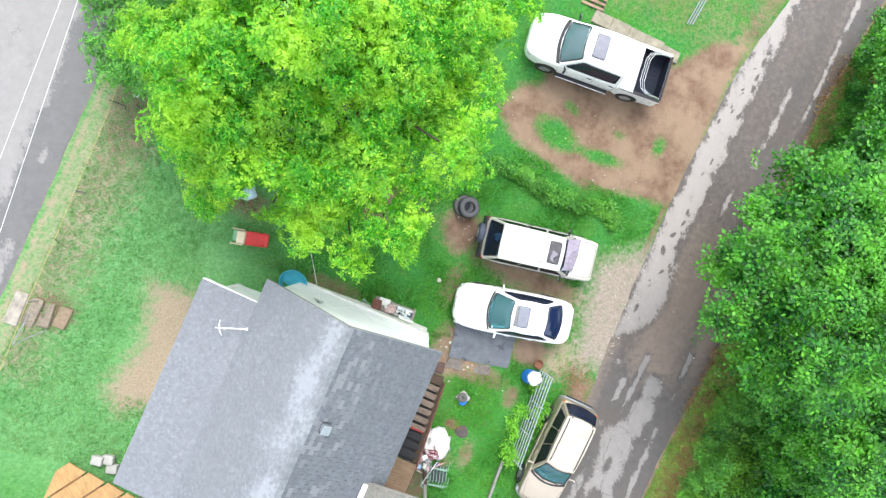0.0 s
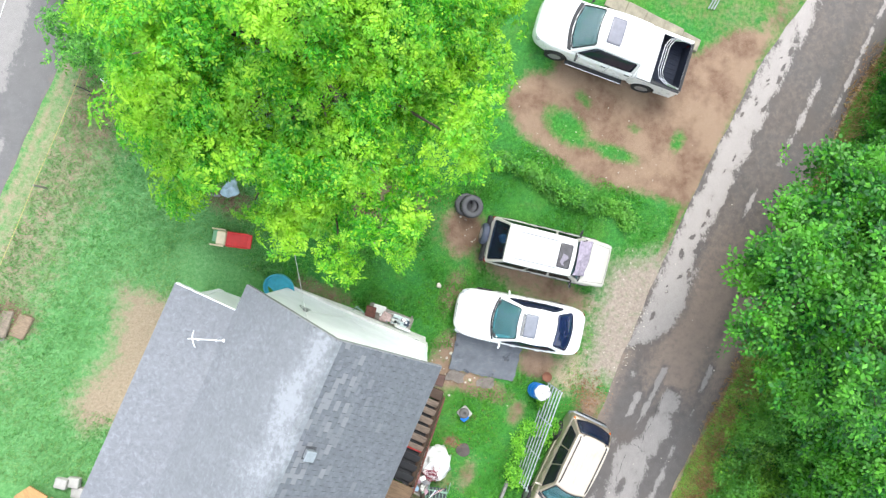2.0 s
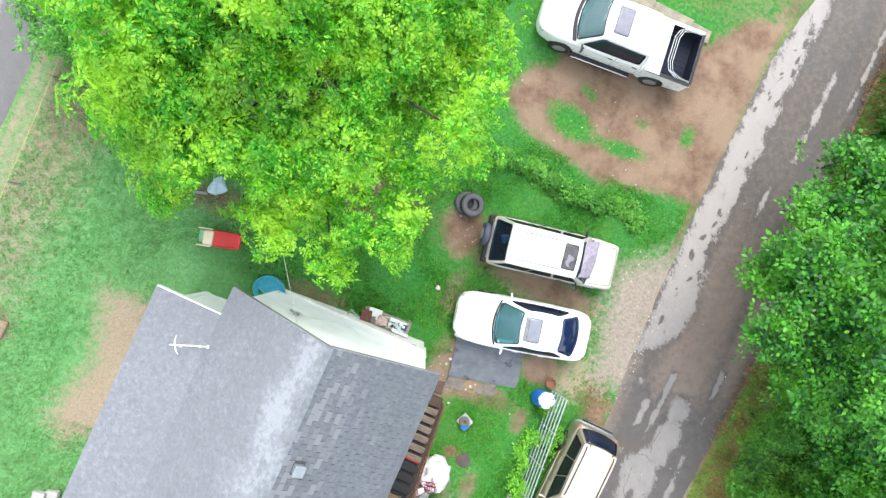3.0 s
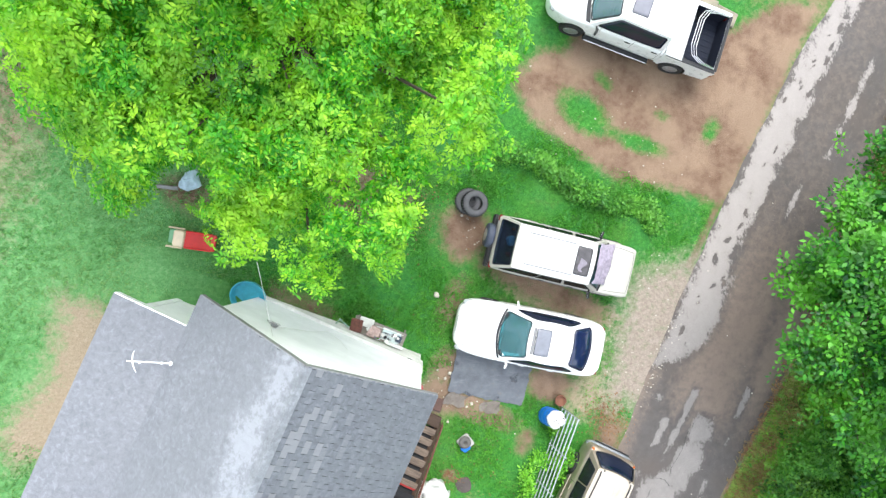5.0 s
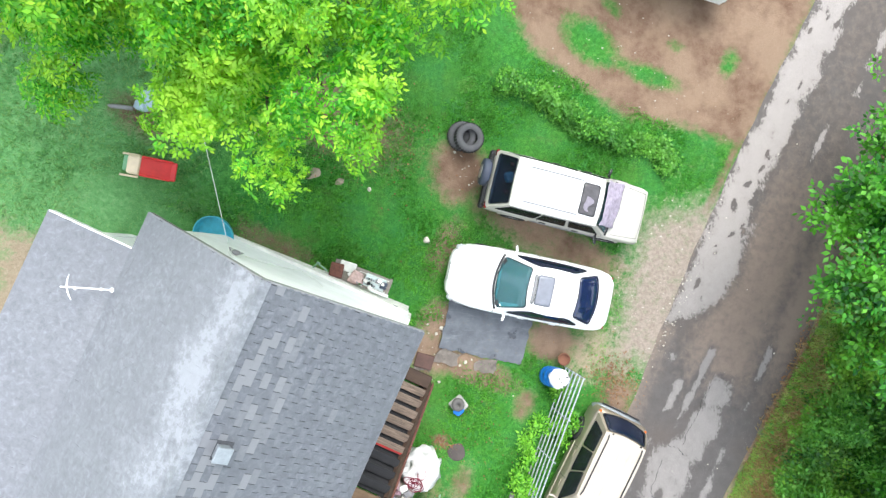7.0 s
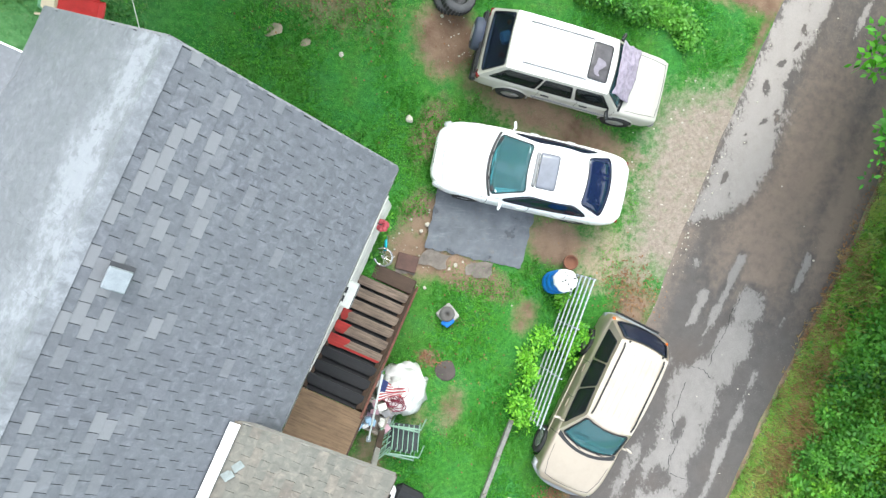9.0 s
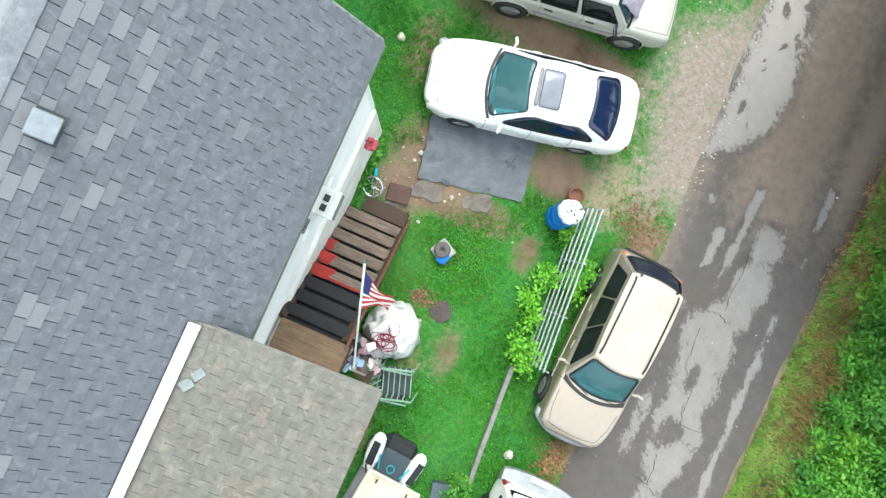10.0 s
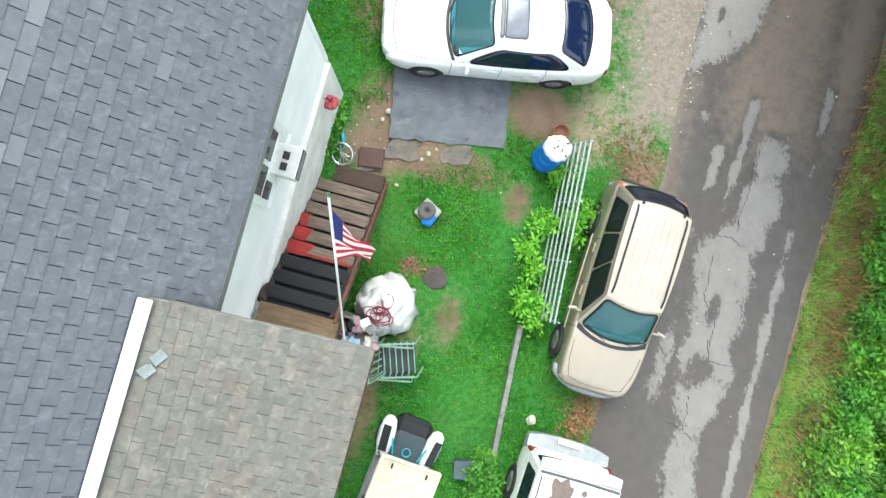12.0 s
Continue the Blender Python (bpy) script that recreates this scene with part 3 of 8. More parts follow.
def lane_paint(U, V, k):
    w = np.zeros_like(U)
    w = np.maximum(w, soft_in(U, V, [(9.2, 16), (8.85, 12.6), (8.5, 8.8), (8.32, 5.6), (8.18, 2.7), (8.14, -0.25), (8.3, -0.3), (8.95, 0.3), (9.5, 0.9), (9.75, 2.0), (9.3, 4.0), (9.45, 6.1), (9.6, 8.6), (9.7, 11.9), (9.9, 16)], 0.3))
    w = np.maximum(w, 0.75 * soft_in(U, V, [(10.75, 8.2), (11.0, 8.2), (11.2, 11.8), (10.9, 12.2)], 0.15))
    w = np.maximum(w, soft_in(U, V, [(11.95, 10.8), (12.1, 10.8), (12.3, 16.5), (12.1, 16.5)], 0.12))
    w = np.maximum(w, soft_in(U, V, [(10.3, -1.05), (10.9, -0.9), (11.1, -2.2), (10.9, -3.6), (10.85, -5.5), (11.0, -6.7), (10.5, -7.7), (10.75, -8.9), (10.6, -14), (9.9, -14), (9.95, -9), (9.9, -7.8), (9.62, -6.6), (9.75, -5.4), (9.5, -4.6), (9.42, -3.4), (10.0, -3.3), (10.2, -2.4)], 0.2))
    w = np.maximum(w, soft_in(U, V, [(9.8, -0.3), (10.05, -0.3), (10.0, -2.0), (9.8, -2.9), (9.7, -2.0)], 0.1))
    w = np.maximum(w, soft_in(U, V, [(9.3, -1.6), (9.5, -1.5), (9.5, -2.4), (9.25, -2.6)], 0.1))
    w = np.maximum(w, soft_in(U, V, [(8.1, -1.1), (8.2, -1.1), (8.18, -1.75), (8.1, -1.8)], 0.05))
    w = np.maximum(w, soft_in(U, V, [(11.5, 0.4), (11.68, 0.4), (11.7, -0.7), (11.5, -0.7)], 0.1))
    w = np.maximum(w, soft_in(U, V, [(11.38, -2.9), (11.55, -2.9), (11.58, -8.8), (11.5, -14), (11.3, -14), (11.36, -8.8), (11.33, -6)], 0.1))
    for cu, cv, ru, rv in ((9.3, -6.4, 0.22, 1.1), (9.15, -3.6, 0.25, 0.2), (8.9, -1.0, 0.12, 0.15), (11.6, -1.6, 0.06, 0.3), (8.7, -4.9, 0.15, 0.3), (10.4, 6.5, 0.1, 0.8)):
        w = np.maximum(w, 0.6 * blob(U, V, cu, cv, ru, rv))
    w *= 1 - 0.9 * blob(U, V, 10.2, -5.0, 0.15, 0.35) - 0.6 * blob(U, V, 10.1, -6.4, 0.3, 0.4)
    rng_ = np.random.default_rng(61)
    for _ in range(26):
        cv = rng_.uniform(1.0, 13)
        cu = np.interp(cv, [0, 4, 13], [9.0, 8.9, 9.3]) + rng_.normal(0, 0.28)
        w *= 1 - 0.95 * blob(U, V, cu, cv, rng_.uniform(0.03, 0.08), rng_.uniform(0.06, 0.22), rng_.normal(0, 14))
    soil = 0.75 * np.clip(1 - (U - lane_left(V)) / 0.9, 0, 1) * (V < 13) * (V > -6)
    soil = np.maximum(soil, 0.85 * np.clip(1.1 - np.abs(U - 11.9) / 0.9, 0, 1) * np.clip((V + 3) / 4, 0, 1))
    soil = np.maximum(soil, 0.75 * np.clip(1.5 - np.abs(U - 10.3) / 1.3, 0, 1) * np.clip((V + 3.6) / 3, 0, 1))
    soil = np.maximum(soil * (1 - 0.5 * np.clip((V - 2.5) / 4, 0, 1)), 0.9 * np.clip(1.2 - (U - lane_left(V)) / 0.7, 0, 1) * np.clip(1 - np.abs(V - 0.6) / 3.2, 0, 1) ** 0.5)
    return {"worn": 0.12 + 0.60 * w, "soil": soil * (1 - 0.8 * w), "bleach": 0.5 * np.clip((V + 1) / 5, 0, 1)}


def upper_paint(U, V, k):
    w = 0.9 * soft_in(U, V, [(-12.2, 14), (-12.3, 3), (-12.0, 0), (-12.2, -1.5), (-11.95, -3.0), (-12.3, -5), (-14.5, -7), (-14.8, 14)], 0.25)
    w = np.maximum(w, 0.9 * blob(U, V, -11.55, -2.0, 0.15, 0.35))
    w = np.maximum(w, 0.75 * blob(U, V, -11.5, -5.5, 0.3, 0.8))
    soil = 0.8 * np.clip((U + 11.3) / 0.4, 0, 1) + 0.8 * np.clip((-14.6 - U) / 0.5, 0, 1)
    return {"worn": 0.12 + 0.7 * w, "soil": np.clip(soil, 0, 1)}


build_ground()
build_road("road_lane", lane_left, lane_right, -16, 17, ASPHALT, lane_paint, "patched dark asphalt lane with pale worn strips and damp stains")
build_road("road_upper", lambda v: -17.0 + 0 * v, lambda v: -11.0 + 0 * v, -16, 17, ASPHALT_2, upper_paint, "pale grey asphalt road with a darker resurfaced edge")

# ---- house ----
HM = Matrix.Rotation(-TH, 4, "Z")          # house frame: x = u, y = v
EAVE_R, RIDGE, EAVE_L, EXT = (1.68, 6.58), (-1.0, 9.08), (-3.85, 6.92), (-5.62, 6.74)
V_FRONT, V_BACK, V_EXT0, V_EXT1 = -2.67, -11.6, -3.4, -9.9
WALL_R, WALL_L, WALL_F, WALL_EXT = 1.32, -3.5, -2.84, -5.3
house = thing("house", HM, "old white-sided gabled house with grey shingled roof on a slope", "house")


def slab_between(a, b, v0, v1, thick=0.14):
    """A roof deck from a to b (u, z pairs), between two places along the house."""
    (ua, za), (ub, zb) = a, b
    vs = [(ua, v0, za), (ub, v0, zb), (ub, v1, zb), (ua, v1, za)]
    vs += [(x, y, z - thick) for x, y, z in vs]
    return vs, [(0, 1, 2, 3), (7, 6, 5, 4), (0, 4, 5, 1), (1, 5, 6, 2), (2, 6, 7, 3), (3, 7, 4, 0)]


DECK = simple("roof_felt", (0.058, 0.061, 0.07), 0.9, vary=0.2)
roof_right = part("roof_slope", slab_between(RIDGE, EAVE_R, V_BACK, V_FRONT), DECK, house, "weathered grey shingled roof slope")
roof_left = part("roof_slope", slab_between(EAVE_L, RIDGE, V_BACK, V_FRONT), DECK, house, "weathered grey shingled roof slope")
roof_ext = part("lean_to_roof", slab_between(EXT, (EAVE_L[0], EAVE_L[1] - 0.02), V_EXT1, V_EXT0), DECK, house, "low grey shingled lean-to roof")


def gable_wall(v, thick):
    pts = [(WALL_L, -0.5), (WALL_R, -0.5), (WALL_R, 6.75), (-1.0, 8.9), (WALL_L, 6.95)]
    vs = [(u, v, z) for u, z in pts] + [(u, v - thick, z) for u, z in pts]
    n = len(pts)
    return vs, [tuple(range(n)), tuple(range(2 * n - 1, n - 1, -1))] + [(i, n + i, n + (i + 1) % n, (i + 1) % n) for i in range(n)]


part("wall", gable_wall(WALL_F, 0.15), SIDING, house, "white clapboard gable wall")
part("wall", gable_wall(V_BACK + 0.35, 0.15), SIDING, house)
part("wall", box(0.15, WALL_F - V_BACK - 0.8, 7.2, (WALL_R - 0.075, (WALL_F + V_BACK) / 2, 3.1)), SIDING, house, "white side wall")
part("wall", box(0.15, V_EXT0 - V_EXT1 - 0.5, 6.6, (WALL_EXT, (V_EXT0 + V_EXT1) / 2, 3.3)), SIDING, house)
part("wall", box(WALL_L - WALL_EXT, 0.15, 6.6, ((WALL_L + WALL_EXT) / 2, V_EXT0 - 0.35, 3.3)), SIDING, house)


# ---- house details: eaves, foundation, window, air conditioner ----
def fascia(a, b, v, drop=0.17, thick=0.03):
    (ua, za), (ub, zb) = a, b
    vs = [(ua, v, za + 0.02), (ub, v, zb + 0.02), (ub, v, zb - drop), (ua, v, za - drop)]
    vs += [(x, y + thick, z) for x, y, z in vs]
    return vs, [(3, 2, 1, 0), (4, 5, 6, 7), (0, 1, 5, 4), (1, 2, 6, 5), (2, 3, 7, 6), (3, 0, 4, 7)]


part("bargeboard", fascia(RIDGE, EAVE_R, V_FRONT), GREYP, house, "grey weathered gable trim")
part("bargeboard", fascia(EAVE_L, RIDGE, V_FRONT), GREYP, house)
part("bargeboard", fascia(EXT, (EAVE_L[0], EAVE_L[1] - 0.02), V_EXT0), WHITE_TRIM, house)
part("fascia", box(0.03, V_FRONT - V_BACK, 0.17, (EAVE_R[0] + 0.012, (V_FRONT + V_BACK) / 2, EAVE_R[1] - 0.09)), GREYP, house)
part("soffit", box(0.34, V_FRONT - V_BACK - 0.4, 0.02, (1.5, (V_FRONT + V_BACK) / 2, 6.42)), UNDERSIDE, house)
part("foundation", box(0.2, 8.0, 3.6, (WALL_R + 0.0, WALL_F - 4.06, 1.26)), BLOCK, house, "painted block foundation with stains")
part("foundation", box(4.8, 0.2, 4.6, (WALL_R - 2.44, WALL_F + 0.0, 0.75)), BLOCK, house)
for k in range(26):
    z = 3.12 + 0.14 * k
    if z < 6.5:
        part("clapboard", box(0.024, 8.0, 0.135, (WALL_R + 0.008, WALL_F - 4.03, z), turn=(0, -7, 0)), SIDING, house)
for k in range(40):
    z = 3.12 + 0.14 * k
    room = 8.78 - z
    lo_u, hi_u = max(WALL_L, -1.0 - room / 0.758), min(WALL_R, -1.0 + room / 0.933)
    if hi_u - lo_u > 0.2:
        part("clapboard", box(hi_u - lo_u, 0.024, 0.135, ((lo_u + hi_u) / 2, WALL_F + 0.008, z), turn=(7, 0, 0)), SIDING, house)
part("corner_board", box(0.1, 0.1, 3.6, (WALL_R - 0.02, WALL_F - 0.02, 4.85)), WHITE_TRIM, house)

window = part("window", box(0.06, 1.05, 1.02, (WALL_R + 0.035, -5.02, 4.88), 0.01), WHITE_TRIM, house, "white framed sash window")
part("pane", box(0.02, 0.42, 0.40, (WALL_R + 0.068, -5.27, 5.14)), GLASS_HOUSE, window)
part("pane", box(0.02, 0.42, 0.40, (WALL_R + 0.068, -4.77, 5.14)), GLASS_HOUSE, window)
part("pane", box(0.02, 0.26, 0.36, (WALL_R + 0.068, -5.36, 4.66)), GLASS_HOUSE, window)
part("sill", box(0.12, 1.15, 0.05, (WALL_R + 0.07, -5.02, 4.35), 0.008), WHITE_TRIM, window)
for v in (-5.56, -4.48):
    part("casing", box(0.04, 0.09, 1.1, (WALL_R + 0.05, v, 4.88)), WHITE_TRIM, window)
part("casing", box(0.04, 1.2, 0.09, (WALL_R + 0.05, -5.02, 5.44)), WHITE_TRIM, window)
SLOT = simple("dark_vent_slots", (0.03, 0.03, 0.035), 0.7)
AC_WHITE = simple("aged_white_enamel", (0.72, 0.72, 0.68), 0.4, vary=0.15)
ac = thing("air_conditioner", HM @ pose(WALL_R + 0.2, -4.88, 4.6, 0, 3, 0) @ Matrix.Scale(0.95, 4), "white window air conditioner with dark side vents", "air conditioner")
part("case", box(0.46, 0.5, 0.36, (0, 0, 0), 0.02), AC_WHITE, ac)
part("back_grille", box(0.02, 0.46, 0.32, (0.232, 0, 0)), SLOT, ac)
for k in range(2):
    part("vent", box(0.10, 0.12, 0.012, (0.02, -0.1 + 0.17 * k, 0.194)), SLOT, ac)
for k in range(7):
    part("fin", box(0.012, 0.44, 0.012, (0.245, 0, -0.13 + 0.043 * k)), GREYP, ac)

LANTERN = simple("faded_red_petals", (0.42, 0.07, 0.09), 0.7, vary=0.3)
basket = thing("hanging_basket", HM @ pose(WALL_R + 0.2, -3.45, 2.6), "faded red flowers in a hanging wall basket", "flower basket")
for k in range(9):
    a = k * 2.4
    part("flower", moved(lathe([(0.012, -0.05), (0.05, -0.03), (0.065, 0.015), (0.03, 0.045), (0.001, 0.03)], 9), pose(0.085 * math.cos(a) * (k > 0), 0.085 * math.sin(a) * (k > 0), 0.05 * (k % 3) - 0.04, 20 * math.sin(a), 20 * math.cos(a), 0)), LANTERN, basket, smooth=True)
part("bowl", lathe([(0.02, -0.16), (0.10, -0.12), (0.13, -0.03), (0.12, -0.03), (0.001, -0.05)], 12), GREYP, basket, smooth=True)
part("bracket", tube([(-0.2, 0, 0.2), (0, 0, 0.22), (0, 0, 0.15)], 0.012, 6), BLACK, basket)

# ---- roof fittings ----
m_r = math.atan2(EAVE_R[1] - RIDGE[1], EAVE_R[0] - RIDGE[0])


def roof_z(u):
    if u > RIDGE[0]:
        return RIDGE[1] + (u - RIDGE[0]) * (EAVE_R[1] - RIDGE[1]) / (EAVE_R[0] - RIDGE[0])
    if u > EAVE_L[0]:
        return EAVE_L[1] + (u - EAVE_L[0]) * (RIDGE[1] - EAVE_L[1]) / (RIDGE[0] - EAVE_L[0])
    return EXT[1] + (u - EXT[0]) * (EAVE_L[1] - 0.02 - EXT[1]) / (EAVE_L[0] - EXT[0])


vent = thing("roof_vent", HM @ pose(-0.58, -5.42, roof_z(-0.58) + 0.03, 0, -math.degrees(m_r) * 0.9, 0), "galvanised square roof vent on the grey shingles", "roof vent")
vent.scale = (0.82, 0.82, 0.9)
part("flange", box(0.42, 0.40, 0.012), DECK, vent)
part("neck", box(0.26, 0.26, 0.16, (0, 0, 0.08)), GALV, vent)
part("hood", box(0.34, 0.33, 0.06, (-0.03, 0, 0.19), 0.015), GALV, vent, "bright metal vent hood")
antenna = thing("roof_antenna", Matrix.Translation((-5.82, -2.26, roof_z(-4.45))), "white television antenna with curved reflector on a short mast", "antenna")
part("mast", tube([(0.50, -0.04, -0.02), (0.50, -0.04, 0.30), (0.48, -0.04, 0.36)], 0.016, 8), GALV, antenna)
part("boom", tube([(-0.20, 0.01, 0.40), (0.3, -0.02, 0.38), (0.70, -0.05, 0.36)], 0.014, 8), WHITE_TRIM, antenna)
part("reflector", tube([(-0.08 + 0.06 * (k / 6) ** 2 - 0.02 * k / 6, 0.23 * k / 6, 0.40) for k in range(-6, 7)], [0.006 + 0.011 * (1 - (k / 6) ** 2) for k in range(-6, 7)], 8), WHITE_TRIM, antenna, "curved white reflector bar", smooth=True)
for x in (0.06, 0.52):
    part("clamp", box(0.05, 0.06, 0.05, (x, -0.02 - 0.03 * x, 0.385), 0.015), WHITE_TRIM, antenna)
part("end_cap", box(0.06, 0.09, 0.06, (0.70, -0.05, 0.36), 0.02), WHITE_TRIM, antenna)
part("guy_wire", tube([(0.70, -0.05, 0.34), (0.95, 0.30, 0.30), (1.05, 0.55, 0.27)], 0.004, 5), GREYP, antenna)

# ---- side porch with its own brown roof ----
DARKWOOD = wood_material("dark_joists", (0.075, 0.045, 0.03))
porch = thing("porch", HM, "side porch with brown shingled shed roof and timber deck", "porch")
P_IN, P_OUT, P_F, P_B = (1.08, 7.13), (3.54, 6.56), -6.93, -11.2
GREY_TRIM = simple("weathered_trim", (0.26, 0.25, 0.23), 0.85, vary=0.3)
porch_roof = part("roof", slab_between(P_IN, P_OUT, P_B, P_F, 0.12), DECK, porch, "low brown shingled porch roof")
part("flashing", box(0.155, P_F - P_B, 0.03, (1.14, (P_F + P_B) / 2, 7.20), 0.006, (0, 13, 0)), WHITE_TRIM, porch, "bright white metal flashing strip")
part("bargeboard", fascia((P_IN[0], P_IN[1] - 0.035), (P_OUT[0], P_OUT[1] - 0.035), P_F, 0.12, 0.02), GREY_TRIM, porch)
part("fascia", box(0.03, P_F - P_B, 0.16, (P_OUT[0] + 0.017, (P_F + P_B) / 2, P_OUT[1] - 0.08)), DARKWOOD, porch)
PLANK = wood_material("brown_deck_boards", (0.215, 0.138, 0.08), vary=0.55)
PLANK_GREY = wood_material("worn_tread_boards", (0.235, 0.175, 0.135), vary=0.75)
PLANK_RED = wood_material("red_painted_treads", (0.42, 0.035, 0.03))
PLANK_BLACK = wood_material("black_treads_and_shade", (0.022, 0.022, 0.026))
RUST = simple("rusty_iron", (0.14, 0.055, 0.04), 0.85, vary=0.6, scale=14)
for k in range(3):
    part("deck_panel", box(1.34, 1.0, 0.03, (2.1, -7.55 - 1.006 * k, 3.3), 0.004, (0, 0.3 * k, 0)), PLANK, porch)
for u in (1.55, 2.68):
    for v in (-7.2, -8.8):
        z0 = put(u, v).z - 0.2
        part("post", box(0.09, 0.09, 3.26 - z0, (u, v, (3.26 + z0) / 2)), DARKWOOD, porch)
part("deck_rim", box(0.05, 3.0, 0.16, (2.78, -8.5, 3.2)), DARKWOOD, porch)
for v in (-7.6, -9.2, -11.0):
    part("roof_post", box(0.1, 0.1, 3.3, (3.3, v, 4.9)), GREY_TRIM, porch)
    z0 = put(3.3, v).z - 0.2
    part("pier", box(0.12, 0.12, 3.3 - z0, (3.3, v, (3.3 + z0) / 2)), DARKWOOD, porch)

stairs = thing("stairs", HM, "steep open wooden stairs, worn, part painted red and black", "stairs")
N_T = 9
# black strips behind the treads stand in for the shade in the open gaps
for k in range(N_T):
    f = (k + 0.5) / N_T
    part("riser", box(1.2, 0.02, 0.2, (2.03, -4.62 - 2.38 * f - 0.125, 1.12 + 2.12 * f - 0.13)), PLANK_BLACK, stairs)
for k in range(N_T):
    f = (k + 0.5) / N_T
    v, z = -4.62 - 2.38 * f, 1.12 + 2.12 * f
    mat = PLANK_GREY if k < 6 else PLANK_BLACK
    tread = part("tread", box(1.22, 0.212, 0.045, (2.03, v, z), 0.008, (0, 0, 0.7 * math.sin(3 * k))), mat, stairs)
    if 3 <= k <= 5:
        part("red_patch", prism([(1.43, v - 0.122), (1.56 + 0.09 * (k - 3), v - 0.122), (1.60 + 0.1 * (k - 3), v - 0.03), (1.56 + 0.16 * (k - 3), v + 0.05), (1.64 + 0.12 * (k - 3), v + 0.124), (1.43, v + 0.124)], z + 0.005, z + 0.026), PLANK_RED, tread, "flaking red paint")
# added black sheet: gives the dark of the shade under the flight
part("underside", box(1.2, 3.36, 0.02, (2.03, -5.83, 1.98), 0, (-41.7, 0, 0)), PLANK_BLACK, stairs, "dark sheet standing in for the shade below the treads")
for u in (1.4, 2.66):
    part("stringer", joined(tube([(u, -4.45, 0.85), (u, -7.05, 3.2)], 0.09, 4)), DARKWOOD, stairs)
part("rail", tube([(2.74, -4.4, 1.35), (2.74, -7.05, 3.75)], 0.026, 8), RUST, stairs, "rusty iron handrail")
part("red_edge", box(1.2, 0.05, 0.006, (2.03, -4.62 - 2.38 * 5.5 / N_T - 0.075, 1.12 + 2.12 * 5.5 / N_T + 0.027)), PLANK_RED, stairs, "red painted edge of a tread")
part("lower_rail", tube([(2.74, -4.4, 1.1), (2.74, -7.05, 3.5)], 0.016, 8), RUST, stairs)
for k in range(6):
    f = k / 5
    v = -4.42 - 2.6 * f
    part("baluster", tube([(2.74, v, 0.98 + 2.28 * f), (2.74, v, 1.35 + 2.38 * f)], 0.014, 6), RUST, stairs)
part("bottom_step", box(1.3, 0.35, 0.16, (2.02, -4.45, 1.02), 0.02), DARKWOOD, stairs)

# ---- vehicles ----
def wheel(parent, x, y, r, width=0.22, rim=RIM):
    side = 1 if y > 0 else -1
    turn = pose(x, y, r, -90 * side, 0, 0)
    tyre = part("wheel", moved(lathe([(r * 0.62, -width / 2), (r * 0.93, -width / 2), (r, -width * 0.3), (r, width * 0.3), (r * 0.93, width / 2), (r * 0.62, width / 2), (r * 0.6, 0.0)], 28), turn), RUBBER, parent, "black rubber tyre", smooth=True)
    part("rim", moved(lathe([(r * 0.64, width * 0.30), (r * 0.62, width * 0.44), (r * 0.5, width * 0.36), (r * 0.25, width * 0.30), (r * 0.2, width * 0.42), (0.001, width * 0.42)], 20), turn), rim, tyre, smooth=True)
    for k in range(5):
        a = k * math.tau / 5
        part("spoke", moved(box(r * 0.42, r * 0.13, 0.02, (r * 0.38 * math.cos(a), r * 0.38 * math.sin(a), width * 0.40), 0.004, (0, 0, math.degrees(a))), turn), rim, tyre)


